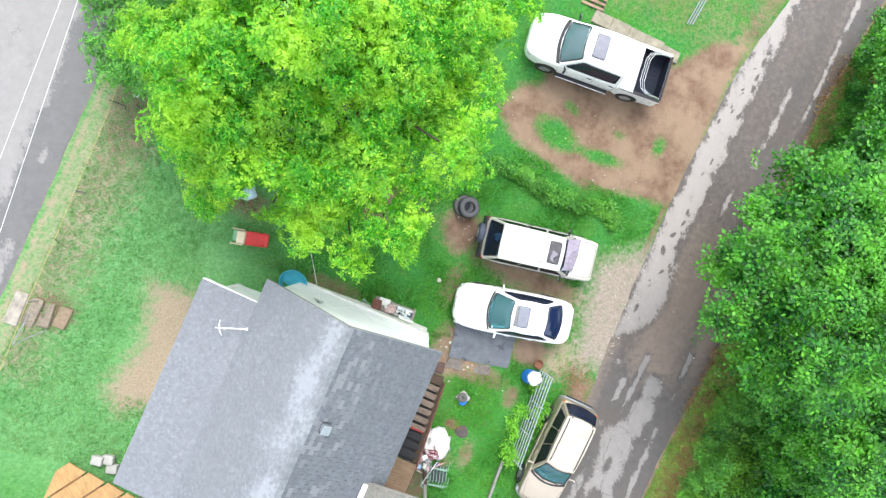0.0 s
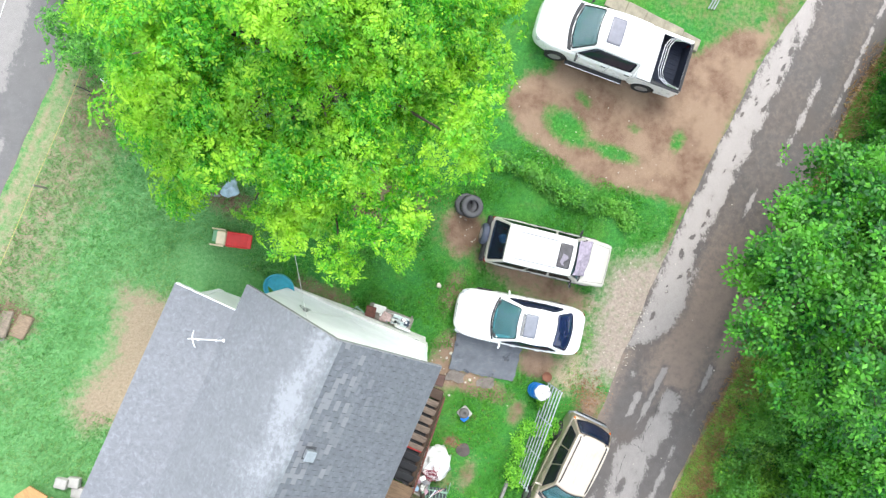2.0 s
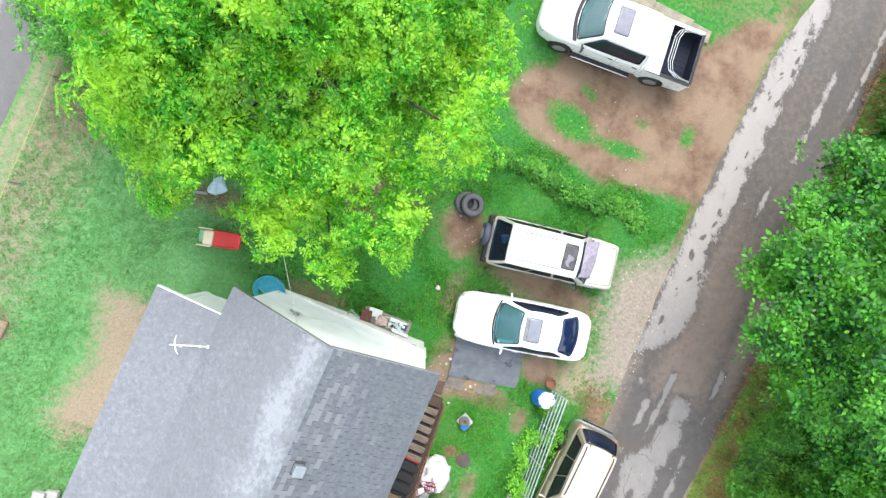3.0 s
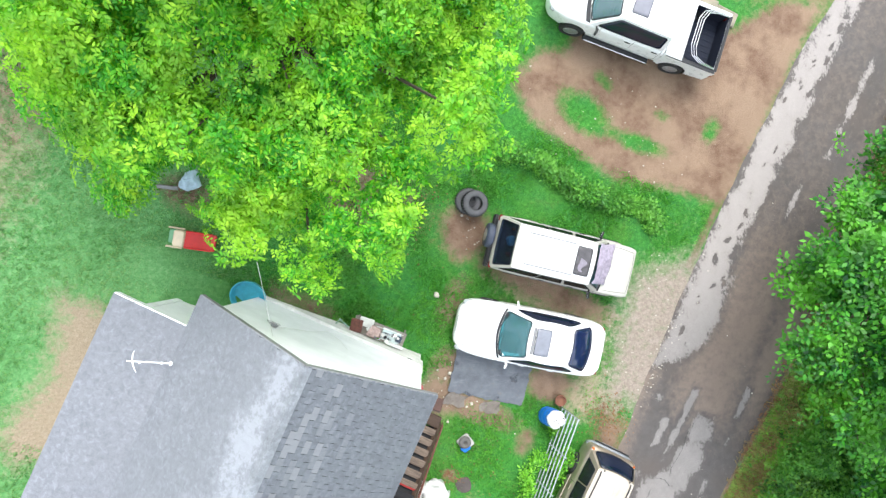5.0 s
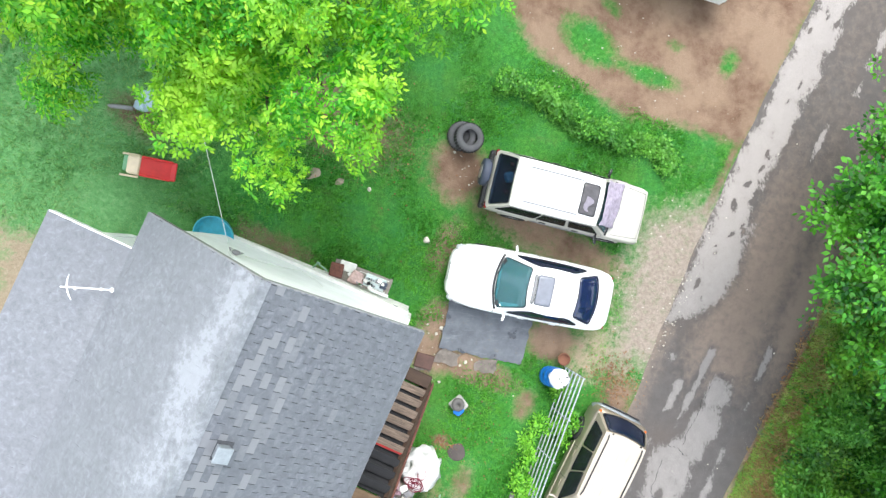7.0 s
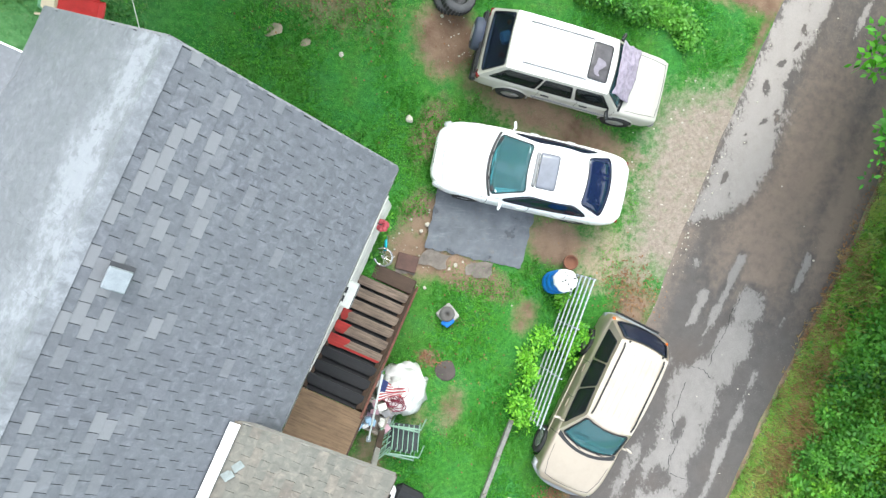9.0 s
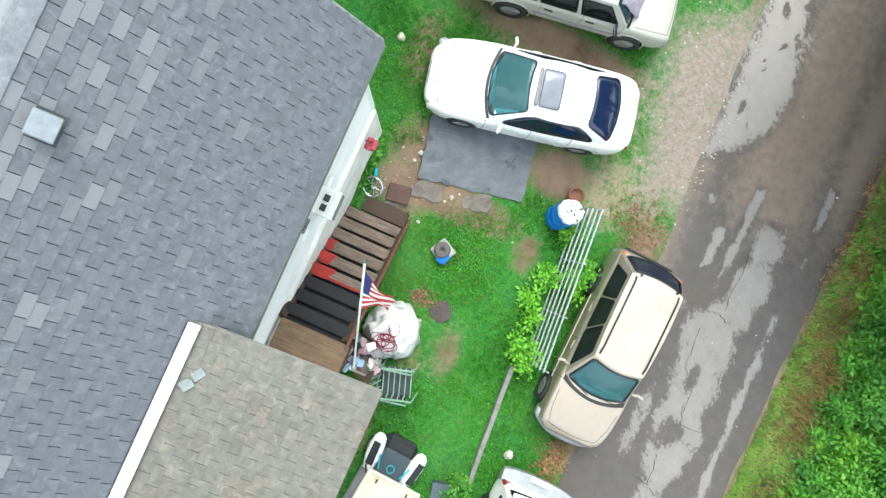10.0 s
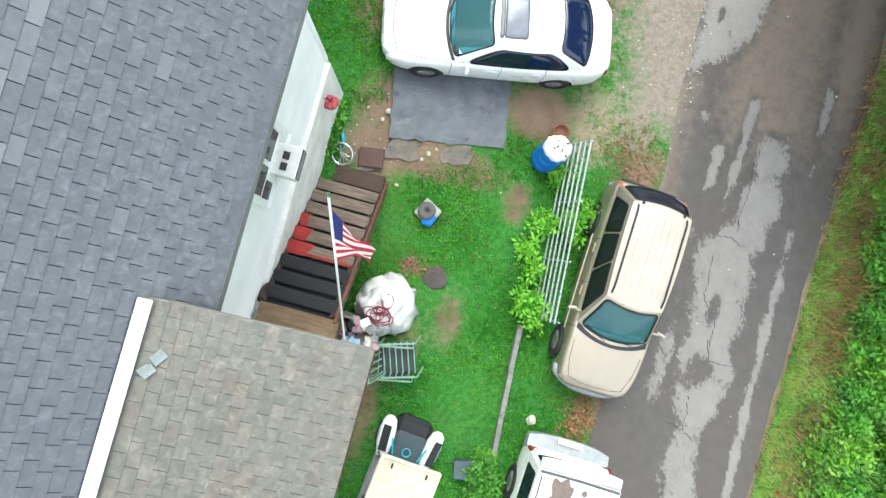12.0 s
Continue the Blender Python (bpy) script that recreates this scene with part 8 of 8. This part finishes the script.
def tyre_ring(m, label, R=0.39):
    ob = thing("old_tyre", m, label, "tyre", "old tyres by the lawn")
    part("casing", lathe([(0.2, 0.05), (0.22, 0.01), (R * 0.9, 0.0), (R, 0.06), (R, 0.2), (R * 0.9, 0.26), (0.22, 0.25), (0.2, 0.21), (0.3, 0.2), (0.33, 0.13), (0.3, 0.06), (0.2, 0.05)], 32), simple("weathered_rubber", (0.085, 0.085, 0.09), 0.85, vary=0.25, relief=0.5), ob, smooth=True)
    for k in range(30):
        a = k * math.tau / 30
        part("tread_lug", box(0.02, 0.05, 0.2, (R * math.cos(a), R * math.sin(a), 0.13), 0, (0, 0, math.degrees(a))), RUBBER, ob)
    return ob


tyre_ring(Matrix.Translation(put(*uv_of(1.47, 1.6))), "old black tyre lying flat on bare earth")
tyre_ring(Matrix.Translation(put(*uv_of(1.62, 1.53), 0.2)) @ pose(0, 0, 0, 0, 14, 0), "old grey tyre lying tilted on another tyre")

pool = thing("paddling_pool", Matrix.Translation(put(*uv_of(-4.55, -1.12), 0.12)) @ pose(0, 0, 0, 24, -8, 0) @ Matrix.Scale(0.84, 4), "small blue plastic paddling pool tipped against the wall", "paddling pool")
part("shell", lathe([(0.001, 0), (0.46, 0.0), (0.5, 0.03), (0.55, 0.24), (0.6, 0.27), (0.6, 0.24), (0.57, 0.21), (0.53, 0.06), (0.47, 0.03)], 40), POOL_BLUE, pool, smooth=True)
for k in range(3):
    part("moulded_rib", tube([((0.2 + 0.1 * k) * math.cos(a), (0.2 + 0.1 * k) * math.sin(a), 0.02) for a in [i * math.tau / 28 for i in range(28)]], 0.01, 5, True), POOL_BLUE, pool)

slide = thing("toddler_slide", Matrix.Translation(put(*uv_of(-6.05, 0.36))) @ pose(0, 0, 0, 0, 6, -9) @ Matrix.Diagonal((0.85, 1, 1, 1)), "small plastic slide, red chute with cream and green steps", "toy slide")
part("chute", joined(sheet((0.0, -0.2, 0.42), (0.75, -0.2, 0.12), (0.75, 0.2, 0.12), (0.0, 0.2, 0.42), 10, 4, -0.03, 0.03, Vector((0, 0, 1))), box(0.78, 0.05, 0.1, (0.37, -0.21, 0.31), 0.02, (0, 21.5, 0)), box(0.78, 0.05, 0.1, (0.37, 0.21, 0.31), 0.02, (0, 21.5, 0)), box(0.16, 0.44, 0.08, (0.76, 0, 0.1), 0.03)), PLAY_RED, slide, "faded red chute")
part("platform", box(0.34, 0.42, 0.42, (-0.18, 0, 0.24), 0.04), PLAY_CREAM, slide, "cream platform")
part("step", box(0.2, 0.36, 0.22, (-0.44, 0.03, 0.12), 0.03), PLAY_GREEN, slide, "green step")
for y in (-0.25, 0.25):
    part("side_rail", box(0.5, 0.05, 0.05, (-0.38, y, 0.1), 0.012), PLAY_CREAM, slide)

bench = thing("work_table", Matrix.Translation(put(*uv_of(-1.12, -2.22))) @ pose(0, 0, 0, 0, 0, -21), "rusty table piled with scrap metal beside the wall", "table")
part("tabletop", box(1.55, 0.46, 0.05, (0, 0, 0.72), 0.01), GREY_WOOD, bench)
for x in (-0.7, 0.7):
    for y in (-0.19, 0.19):
        part("leg", box(0.05, 0.05, 1.1, (x, y, 0.17)), GREY_WOOD, bench)
part("rusted_sheet", box(0.34, 0.36, 0.12, (-0.66, -0.04, 0.81), 0.02, (0, 0, 8)), RUST, bench, "rusty red metal box")
part("white_panel", box(0.42, 0.26, 0.06, (-0.42, 0.14, 0.80), 0.015, (6, 0, 4)), AC_WHITE, bench, "white enamel panel")
part("engine_scrap", crumple(box(0.3, 0.26, 0.16, (-0.12, -0.02, 0.83), 0.03), 0.09, 6, 8), simple("tan_scrap", (0.50, 0.36, 0.33), 0.8, vary=0.5, scale=12), bench)
part("metal_tray", box(0.55, 0.32, 0.06, (0.36, 0.02, 0.78), 0.02), simple("pale_aqua_metal", (0.62, 0.72, 0.72), 0.4, vary=0.3), bench, "pale aqua metal tray")
for k in range(9):
    part("tool", box(0.05 + 0.03 * (k % 2), 0.035, 0.03, (0.14 + 0.06 * (k % 5), -0.08 + 0.13 * (k // 5), 0.83), 0.006, (0, 0, 40 * k)), (BLACK, GREYP, GALV)[k % 3], bench)
part("black_box", box(0.17, 0.18, 0.09, (0.6, 0.02, 0.83), 0.012), simple("navy_box", (0.03, 0.045, 0.075), 0.5), bench, "small dark box")
for k in range(11):
    part("scrap", crumple(box(0.07 + 0.05 * random.random(), 0.05 + 0.06 * random.random(), 0.05, (-0.34 + 0.09 * k + 0.03 * random.random(), -0.17 + 0.3 * random.random(), 0.86), 0.01, (20 * random.random(), 20 * random.random(), 180 * random.random())), 0.02, 9, k + 40), (AC_WHITE, BLACK, AC_WHITE, GREYP, CHROME)[k % 5], bench)
for y in (-0.15, 0.0, 0.15):
    part("wire_bar", tube([(-0.1, y, 0.85), (0.7, y + 0.02, 0.86)], 0.008, 5), AC_WHITE, bench)
part("shelf_strip", box(0.5, 0.08, 0.03, (0.55, -0.2, 0.76), 0.008), WHITE_TRIM, bench)
tap = thing("standpipe", Matrix.Translation(put(*uv_of(-2.2, -1.86))) @ pose(0, 0, 0, 0, 0, -20), "pale green bent pipe standing by the wall", "standpipe")
part("pipe", tube([(-0.1, -0.2, 0), (-0.1, -0.18, 0.5), (-0.02, 0.0, 0.62), (0.18, -0.05, 0.6), (0.28, -0.1, 0.55)], 0.022, 8), GREEN_PAINT, tap)
part("cap", box(0.1, 0.06, 0.06, (0.02, 0.02, 0.64), 0.015), GREEN_PAINT, tap)

heap = thing("blue_tarpaulin", Matrix.Translation(put(*uv_of(-5.95, 1.9))), "crumpled pale blue tarpaulin below the tree", "tarpaulin")
part("sheet", crumple(dome(0.30, 0.26, 0.24, 7, 22), 0.16, 4.5, 3), simple("pale_blue_sheet", (0.46, 0.60, 0.72), 0.5, vary=0.3, scale=6, relief=0.5, dist=0.02), heap, smooth=True)
tagged(part("gutter_pipe", tube([(-0.36, 0.02, 0.06), (0.3, -0.06, 0.1)], 0.05, 10), GREYP, None, "", True, Matrix.Translation(put(*uv_of(-6.5, 1.72)))), "short grey drain pipe on the lawn", "pipe")

tagged(part("ball", lathe([(0.001, -0.1), (0.06, -0.08), (0.1, 0), (0.06, 0.08), (0.001, 0.1)], 16, (0, 0, 0.1)), WHITE_TRIM, None, "", True, Matrix.Translation((-8.86, 4.72, ground_z(-8.86, 4.72)))), "white ball lying on the bank", "ball")
stake = thing("garden_stake", Matrix.Translation((-9.56, 4.5, ground_z(-9.56, 4.5))), "dark bent metal stake leaning on the bank", "stake")
part("rod", tube([(0, 0, 0.02), (0.22, -0.08, 0.16), (0.42, -0.17, 0.12)], 0.018, 6), BLACK, stake)
part("hook", tube([(0.42, -0.17, 0.12), (0.5, -0.2, 0.1), (0.48, -0.28, 0.08), (0.4, -0.26, 0.08)], 0.016, 6), BLACK, stake)

# steps of boards up the bank, with a pale rail
STEP_WOOD = wood_material("muddy_step_boards", (0.27, 0.22, 0.17), 0.9, vary=0.55)
steps = thing("bank_steps", HM, "weathered board steps set into the grass bank", "steps")
for k, mat in enumerate((simple("muddy_concrete", (0.30, 0.27, 0.23), 0.9, vary=0.5, scale=5), STEP_WOOD, STEP_WOOD, wood_material("tan_step", (0.30, 0.22, 0.15), 0.9, vary=0.6))):
    u = -10.6 + 0.36 * k
    z = put(u, -6.4).z
    part("step", crumple(box(0.37, 1.05 - 0.12 * k, 0.14, (u, -6.6 + 0.03 * k, z - 0.02), 0.03, (0, 14, 5 * math.sin(4 * k))), 0.06, 2.2, k * 3), mat, steps)
part("rail", tube([(-10.25, -6.6, put(-10.25, -6.6).z + 0.05), (-10.2, -7.6, put(-10.2, -7.6).z + 0.35)], 0.012, 6), GALV, steps)
part("rail", tube([(-9.7, -6.95, put(-9.7, -6.95).z + 0.08), (-10.2, -7.6, put(-10.2, -7.6).z + 0.35)], 0.014, 6), GREYP, steps)

# plywood platform behind the house, stepping down the slope
plat = thing("wooden_platform", pose(-11.46, -6.86, 0, 0, 0, -57), "low stepped platform of orange plywood boards", "platform")
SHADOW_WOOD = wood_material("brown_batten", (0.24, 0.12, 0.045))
for k in range(4):
    x0, x1, z0 = 0.02 + 0.62 * k, 0.575 + 0.62 * k, 4.575 - 0.06 * k
    part("plank", prism([(x0, -2.3 + 0.48 * x0), (x1, -2.3 + 0.48 * x1), (x1, -0.1 + 0.48 * x1), (x0, -0.1 + 0.48 * x0)], z0, z0 + 0.05), ORANGE_WOOD, plat)
    part("batten", box(0.1, 2.1, 0.05, (0.61 + 0.62 * k, -1.05 + 0.3 * k, 4.53 - 0.06 * k), 0.006), SHADOW_WOOD, plat)
for x, y in ((0.1, -0.1), (0.1, -1.9), (2.3, 0.7), (2.3, -1.1)):
    part("leg", box(0.09, 0.09, 1.6, (x, y, 3.6)), GREY_WOOD, plat)
part("white_edge", box(0.42, 0.4, 0.04, (0.42, -2.25, 4.6), 0.006, (0, 0, 20)), WHITE_TRIM, plat)
for k, (x, y) in enumerate(((-10.8, -6.98), (-10.5, -7.0), (-10.42, -7.33))):
    tagged(part("concrete_block", box(0.36, 0.3, 0.2, (0, 0, 0.1), 0.02), CONCRETE, None, "", False, Matrix.Translation((x, y, ground_z(x, y))) @ pose(0, 0, 0, 0, 0, -15 + 4 * k)), "grey concrete block at the corner of the house", "concrete block", "concrete blocks")

# kerb, pallet and pipe beyond the pickup
KERB_GREY = simple("mossy_concrete", (0.25, 0.225, 0.17), 0.9, vary=0.45, scale=3, relief=0.5, dist=0.008)
kerb = thing("kerb", HM, "row of pale concrete kerb blocks edging the turn-in", "kerb")
for k in range(5):
    u = 2.75 + 0.76 * k
    part("block", crumple(box(0.77, 0.52 + 0.08 * math.sin(3 * k), 0.2, (u, 10.86, put(u, 10.86).z + 0.02), 0.03, (0, 6, 0.9 * math.sin(5 * k))), 0.03, 2.5, k), KERB_GREY, kerb)
pal = thing("pallet", HM @ pose(2.15, 11.55, put(2.15, 11.55).z, 0, 6, 4), "weathered wooden pallet on the grass", "pallet")
for k in range(5):
    part("slat", box(0.95, 0.1, 0.02, (0, -0.4 + 0.2 * k, 0.11)), wood_material("pallet_slat", (0.30, 0.20, 0.13)), pal)
for x in (-0.43, 0, 0.43):
    part("bearer", box(0.06, 0.95, 0.1, (x, 0, 0.05)), DARKWOOD, pal)
trough = thing("metal_channel", HM, "grey metal channel lying in the grass", "metal channel")
for k in range(3):
    part("bar", tube([(5.95 + 0.1 * k, 12.25 + 0.03 * k, put(5.95, 12.2).z + 0.06), (6.1 + 0.1 * k, 13.7, put(6.1, 13.6).z + 0.06)], 0.022, 6), GALV, trough)

# cables and the rope on the bank
def sag(a, b, drop, n=24):
    a, b = Vector(a), Vector(b)
    return [a.lerp(b, k / n) - Vector((0, 0, drop * 4 * (k / n) * (1 - k / n))) for k in range(n + 1)]


def line_thing(name, a, b, drop, r, mat, label, category):
    ob = new(name, mesh_of(name, tube(sag(a, b, drop), r, 6), mat, True))
    return tagged(ob, label, category)


line_thing("power_cable", (-2.39, 20.48, 12.25), (-14.34, -15.6, 12.25), 0.3, 0.0065, CABLE, "pale overhead power cable along the upper road", "cable")
line_thing("power_cable", (-2.1, 20.25, 12.25), (-15.58, -15.28, 12.25), 0.3, 0.006, CABLE, "thin pale overhead cable beside the upper road", "cable")
line_thing("service_cable", (-2.97, -1.72, 7.35), (-4.25, 9.2, 12.3), 0.15, 0.0055, CABLE, "grey service cable from the gable through the tree", "cable")
for (ax, ay), (bx, by) in (((-8.0, 7.5), (-9.05, 4.97)), ((-9.05, 4.97), (-10.4, 1.7)), ((-10.4, 1.7), (-11.8, -1.6)), ((-11.8, -1.6), (-13.2, -5.0))):
    line_thing("bank_rope", (ax, ay, ground_z(ax, ay) + 0.62), (bx, by, ground_z(bx, by) + 0.62), 0.05, 0.009, ROPE, "faded yellow rope strung along the bank", "rope")
    tagged(part("fence_stake", tube([(0, 0, -0.1), (0.03, 0.02, 0.66)], 0.028, 7), GREY_WOOD, None, "", False, Matrix.Translation((bx, by, ground_z(bx, by)))), "short weathered stake holding the rope", "stake", "rope stakes")
for dx, dy, s in ((0.0, 0.0, 0.5), (0.3, -0.5, 0.35), (-0.2, -0.9, 0.3)):
    tagged(part("fallen_branch", tube([(0, 0, 0.03), (0.3 * s, -0.2 * s, 0.08), (0.7 * s, -0.1 * s, 0.05), (1.1 * s, -0.3 * s, 0.06)], [0.03, 0.026, 0.02, 0.012], 6), BARK, None, "", True, Matrix.Translation(put(*uv_of(-8.9 + dx, 4.4 + dy), 0.03))), "fallen dead branch on the bank", "branch", "fallen branches")
meter = thing("meter_cables", HM, "coiled service wires and box on the gable wall", "service wiring")
for k in range(3):
    part("coil", tube([(-2.35 + (0.11 + 0.03 * k) * math.cos(a), WALL_F + 0.06 + 0.02 * k, 6.05 + 0.1 * math.sin(a)) for a in [i * math.tau / 22 for i in range(22)]], 0.005, 5, True), GREYP, meter)
part("box", box(0.14, 0.08, 0.12, (-2.3, WALL_F + 0.08, 6.2), 0.02), GREYP, meter)
part("wire", tube([(-2.2, WALL_F + 0.05, 5.9), (-1.6, WALL_F + 0.05, 4.9), (-1.35, WALL_F + 0.05, 3.9), (-0.9, WALL_F + 0.05, 4.4), (-0.6, WALL_F + 0.05, 5.2)], 0.005, 5), AC_WHITE, meter)
part("bracket", box(0.14, 0.1, 0.06, (0.95, WALL_F + 0.06, 2.9), 0.01), BLACK, meter)

# cracks in the lane
CRACK = simple("crack_tar", (0.03, 0.03, 0.032), 0.9)
for n_, line in enumerate((((10.31, -1.36), (10.24, -1.84), (10.3, -2.34), (10.21, -2.75), (10.25, -3.38)), ((10.42, -3.53), (10.12, -3.42), (9.8, -3.48)), ((9.84, -3.88), (9.88, -4.51), (9.89, -4.88), (10.1, -5.07)), ((10.33, -4.95), (10.27, -5.35), (10.26, -5.92)), ((10.08, -6.97), (10.15, -7.33), (10.15, -7.71), (9.92, -7.64), (9.72, -7.62)), ((10.16, -7.76), (10.45, -7.86), (10.7, -7.8)), ((10.19, -5.69), (10.35, -6.15), (10.99, -6.12)))):
    pts = []
    for (a, b), (c, d) in zip(line[:-1], line[1:]):
        for i in range(8):
            k = i / 8
            pts.append((a + (c - a) * k + 0.05 * noise.noise(Vector((a * 9 + k * 4, b, n_))), b + (d - b) * k + 0.05 * noise.noise(Vector((b * 7, k * 4, n_ + 5)))))
    vs, fs = [], []
    for i, (u, v) in enumerate(pts):
        w = 0.007 + 0.006 * noise.noise(Vector((i * 0.6, n_, 0)))
        L, R = float(lane_left(v)), float(lane_right(v))
        k = (u - L) / (R - L)
        z = put(u, v).z + 0.02 + 0.03 * (1 - (2 * k - 1) ** 2) + 0.006
        px, py = xy(u, v)
        vs += [(px - w, py - w * 0.4, z), (px + w, py + w * 0.4, z)]
    fs = [(2 * i, 2 * i + 1, 2 * i + 3, 2 * i + 2) for i in range(len(pts) - 1)]
    tagged(new("road_crack", mesh_of("road_crack", (vs, fs), CRACK)), "dark branching crack in the lane asphalt", "crack", kind="structure")

# ---- roof shingles, laid last ----
TAB, ROW = 0.272, 0.146
_rs = np.random.default_rng(77)


def shingle_geo(w, e, short=0.0):
    """One tab: thin at its head, thick at its butt edge; x runs down the slope."""
    e -= short
    vs = [(-0.03, -w / 2, 0.001), (-0.03, w / 2, 0.001), (e, w / 2, 0.005), (e, -w / 2, 0.005), (-0.03, -w / 2, 0.004), (-0.03, w / 2, 0.004), (e, w / 2, 0.015), (e, -w / 2, 0.015)]
    return vs, [(3, 2, 1, 0), (4, 5, 6, 7), (2, 3, 7, 6), (0, 4, 7, 3), (1, 2, 6, 5)]


def slope_tabs(a, b, v0, v1):
    """Poses of the tabs of one roof slope from its upper edge a to its lower edge b."""
    (ua, za), (ub, zb) = a, b
    length = math.hypot(ub - ua, zb - za)
    down = Vector(((ub - ua) / length, 0, (zb - za) / length))
    side = Vector((0, 1, 0)) if ub > ua else Vector((0, -1, 0))
    up = down.cross(side)
    out_ = []
    rows = int(length / ROW) + 1
    for r in range(rows):
        s = min(r * ROW, length - ROW + 0.02)
        shift = (r % 2) * TAB / 2 + 0.02 * _rs.normal()
        n = int((v1 - v0) / TAB) + 2
        for k in range(n):
            v = v0 + shift + (k - 0.25) * TAB
            lo_, hi_ = max(v - TAB / 2, v0 - 0.02), min(v + TAB / 2, v1 + 0.02)
            if hi_ - lo_ < 0.04:
                continue
            v, wide = (lo_ + hi_) / 2, (hi_ - lo_) / TAB
            tip = _rs.normal(0, 0.006)
            m = Matrix((down, side, up)).transposed().to_4x4() @ pose(0, 0, 0, 0, 0, math.degrees(tip) * 0.6)
            m.translation = Vector((ua, v, za)) + down * s + up * (0.004 + abs(_rs.normal(0, 0.0012)))
            out_.append(m @ Matrix.Diagonal((1, wide, 1, 1)))
    return out_


def bleached(p):
    """How likely a tab is bleached: mostly beside the ridge, in drifts."""
    k = max(0.0, min(1.0, (0.55 - p.x) / 1.3))
    return 0.02 + 0.6 * k * max(0.0, min(1.0, 0.62 + 1.4 * noise.noise(Vector((p.x * 0.7, p.y * 0.55, 4.0)))))


def lay(parent, mats, mat, near, label, gap=0.010, drift=False):
    """The nearest tabs as pieces of their own, the rest joined."""
    base = shingle_geo(TAB - gap, ROW, gap * 0.75)
    shared = []
    for value in (0.0, 0.45, 1.0):
        me = mesh_of("shingle", base, mat)
        me.attributes.new("pale", "FLOAT", "POINT").data.foreach_set("value", [value] * len(base[0]))
        shared.append((value, me))
    near_n, rest_v, rest_f, rest_p = 0, [], [], []
    for m in mats:
        pick = 0
        if drift and _rs.random() < bleached(m.translation):
            pick = 1 + int(_rs.random() < 0.75 and m.translation.x < -0.3 + 0.25 * _rs.normal())
        if near(m.translation) and near_n < 300:
            ob = new("shingle", shared[pick][1])
            ob.parent, ob.matrix_basis = parent, m
            near_n += 1
        else:
            k = len(rest_v)
            rest_v += [tuple(m @ Vector(v)) for v in base[0]]
            rest_f += [tuple(i + k for i in f) for f in base[1]]
            rest_p += [shared[pick][0]] * len(base[0])
    if rest_v:
        ob = part("shingles", (rest_v, rest_f), mat, parent, label)
        ob.data.attributes.new("pale", "FLOAT", "POINT").data.foreach_set("value", rest_p)
        ob["kind"] = "stuff"


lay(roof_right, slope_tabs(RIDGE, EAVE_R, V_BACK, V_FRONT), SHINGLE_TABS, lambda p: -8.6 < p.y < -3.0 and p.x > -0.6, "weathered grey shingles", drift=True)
# left slope and lean-to take the copy with the sky sheen in its colour
lay(roof_left, slope_tabs(RIDGE, EAVE_L, V_BACK, V_FRONT), SHINGLE_SHEEN, lambda p: False, "weathered grey shingles", 0.0015)
lay(roof_ext, slope_tabs((EAVE_L[0], EAVE_L[1] - 0.02), EXT, V_EXT1, V_EXT0), SHINGLE_SHEEN, lambda p: False, "weathered grey shingles", 0.0015)
lay(porch_roof, slope_tabs(P_IN, P_OUT, P_B, P_F), SHINGLE_BROWN, lambda p: p.y > -9.6, "mottled brown shingles", 0.005)
for k in range(30):
    v = V_FRONT - 0.15 - 0.3 * k
    if v > V_BACK:
        part("ridge_cap", moved(joined(([(-0.13, -0.15, -0.105), (0, -0.15, 0.012), (0, 0.155, 0.022), (-0.13, 0.155, -0.095)], [(0, 1, 2, 3)]), ([(0, -0.15, 0.012), (0.13, -0.15, -0.115), (0.13, 0.155, -0.105), (0, 0.155, 0.022)], [(0, 1, 2, 3)])), pose(RIDGE[0], v, RIDGE[1] + 0.035)), SHINGLE_SHEEN, roof_left)
SCRAP = simple("grey_green_scrap", (0.22, 0.25, 0.25), 0.8, vary=0.3)
for (x, y), s in (((-1.86, -7.56), 0.16), ((-1.72, -7.44), 0.14)):
    u, v = uv_of(x, y)
    zz = P_IN[1] + (u - P_IN[0]) * (P_OUT[1] - P_IN[1]) / (P_OUT[0] - P_IN[0])
    tagged(part("shingle_scrap", crumple(box(s, s * 0.8, 0.012, (0, 0, 0.02)), 0.02, 9, s * 60), SCRAP, None, "", False, Matrix.Translation((x, y, zz + 0.012)) @ pose(0, 0, 0, 0, 13, 30)), "loose pale scrap lying on the porch roof", "scrap", "roof scraps")
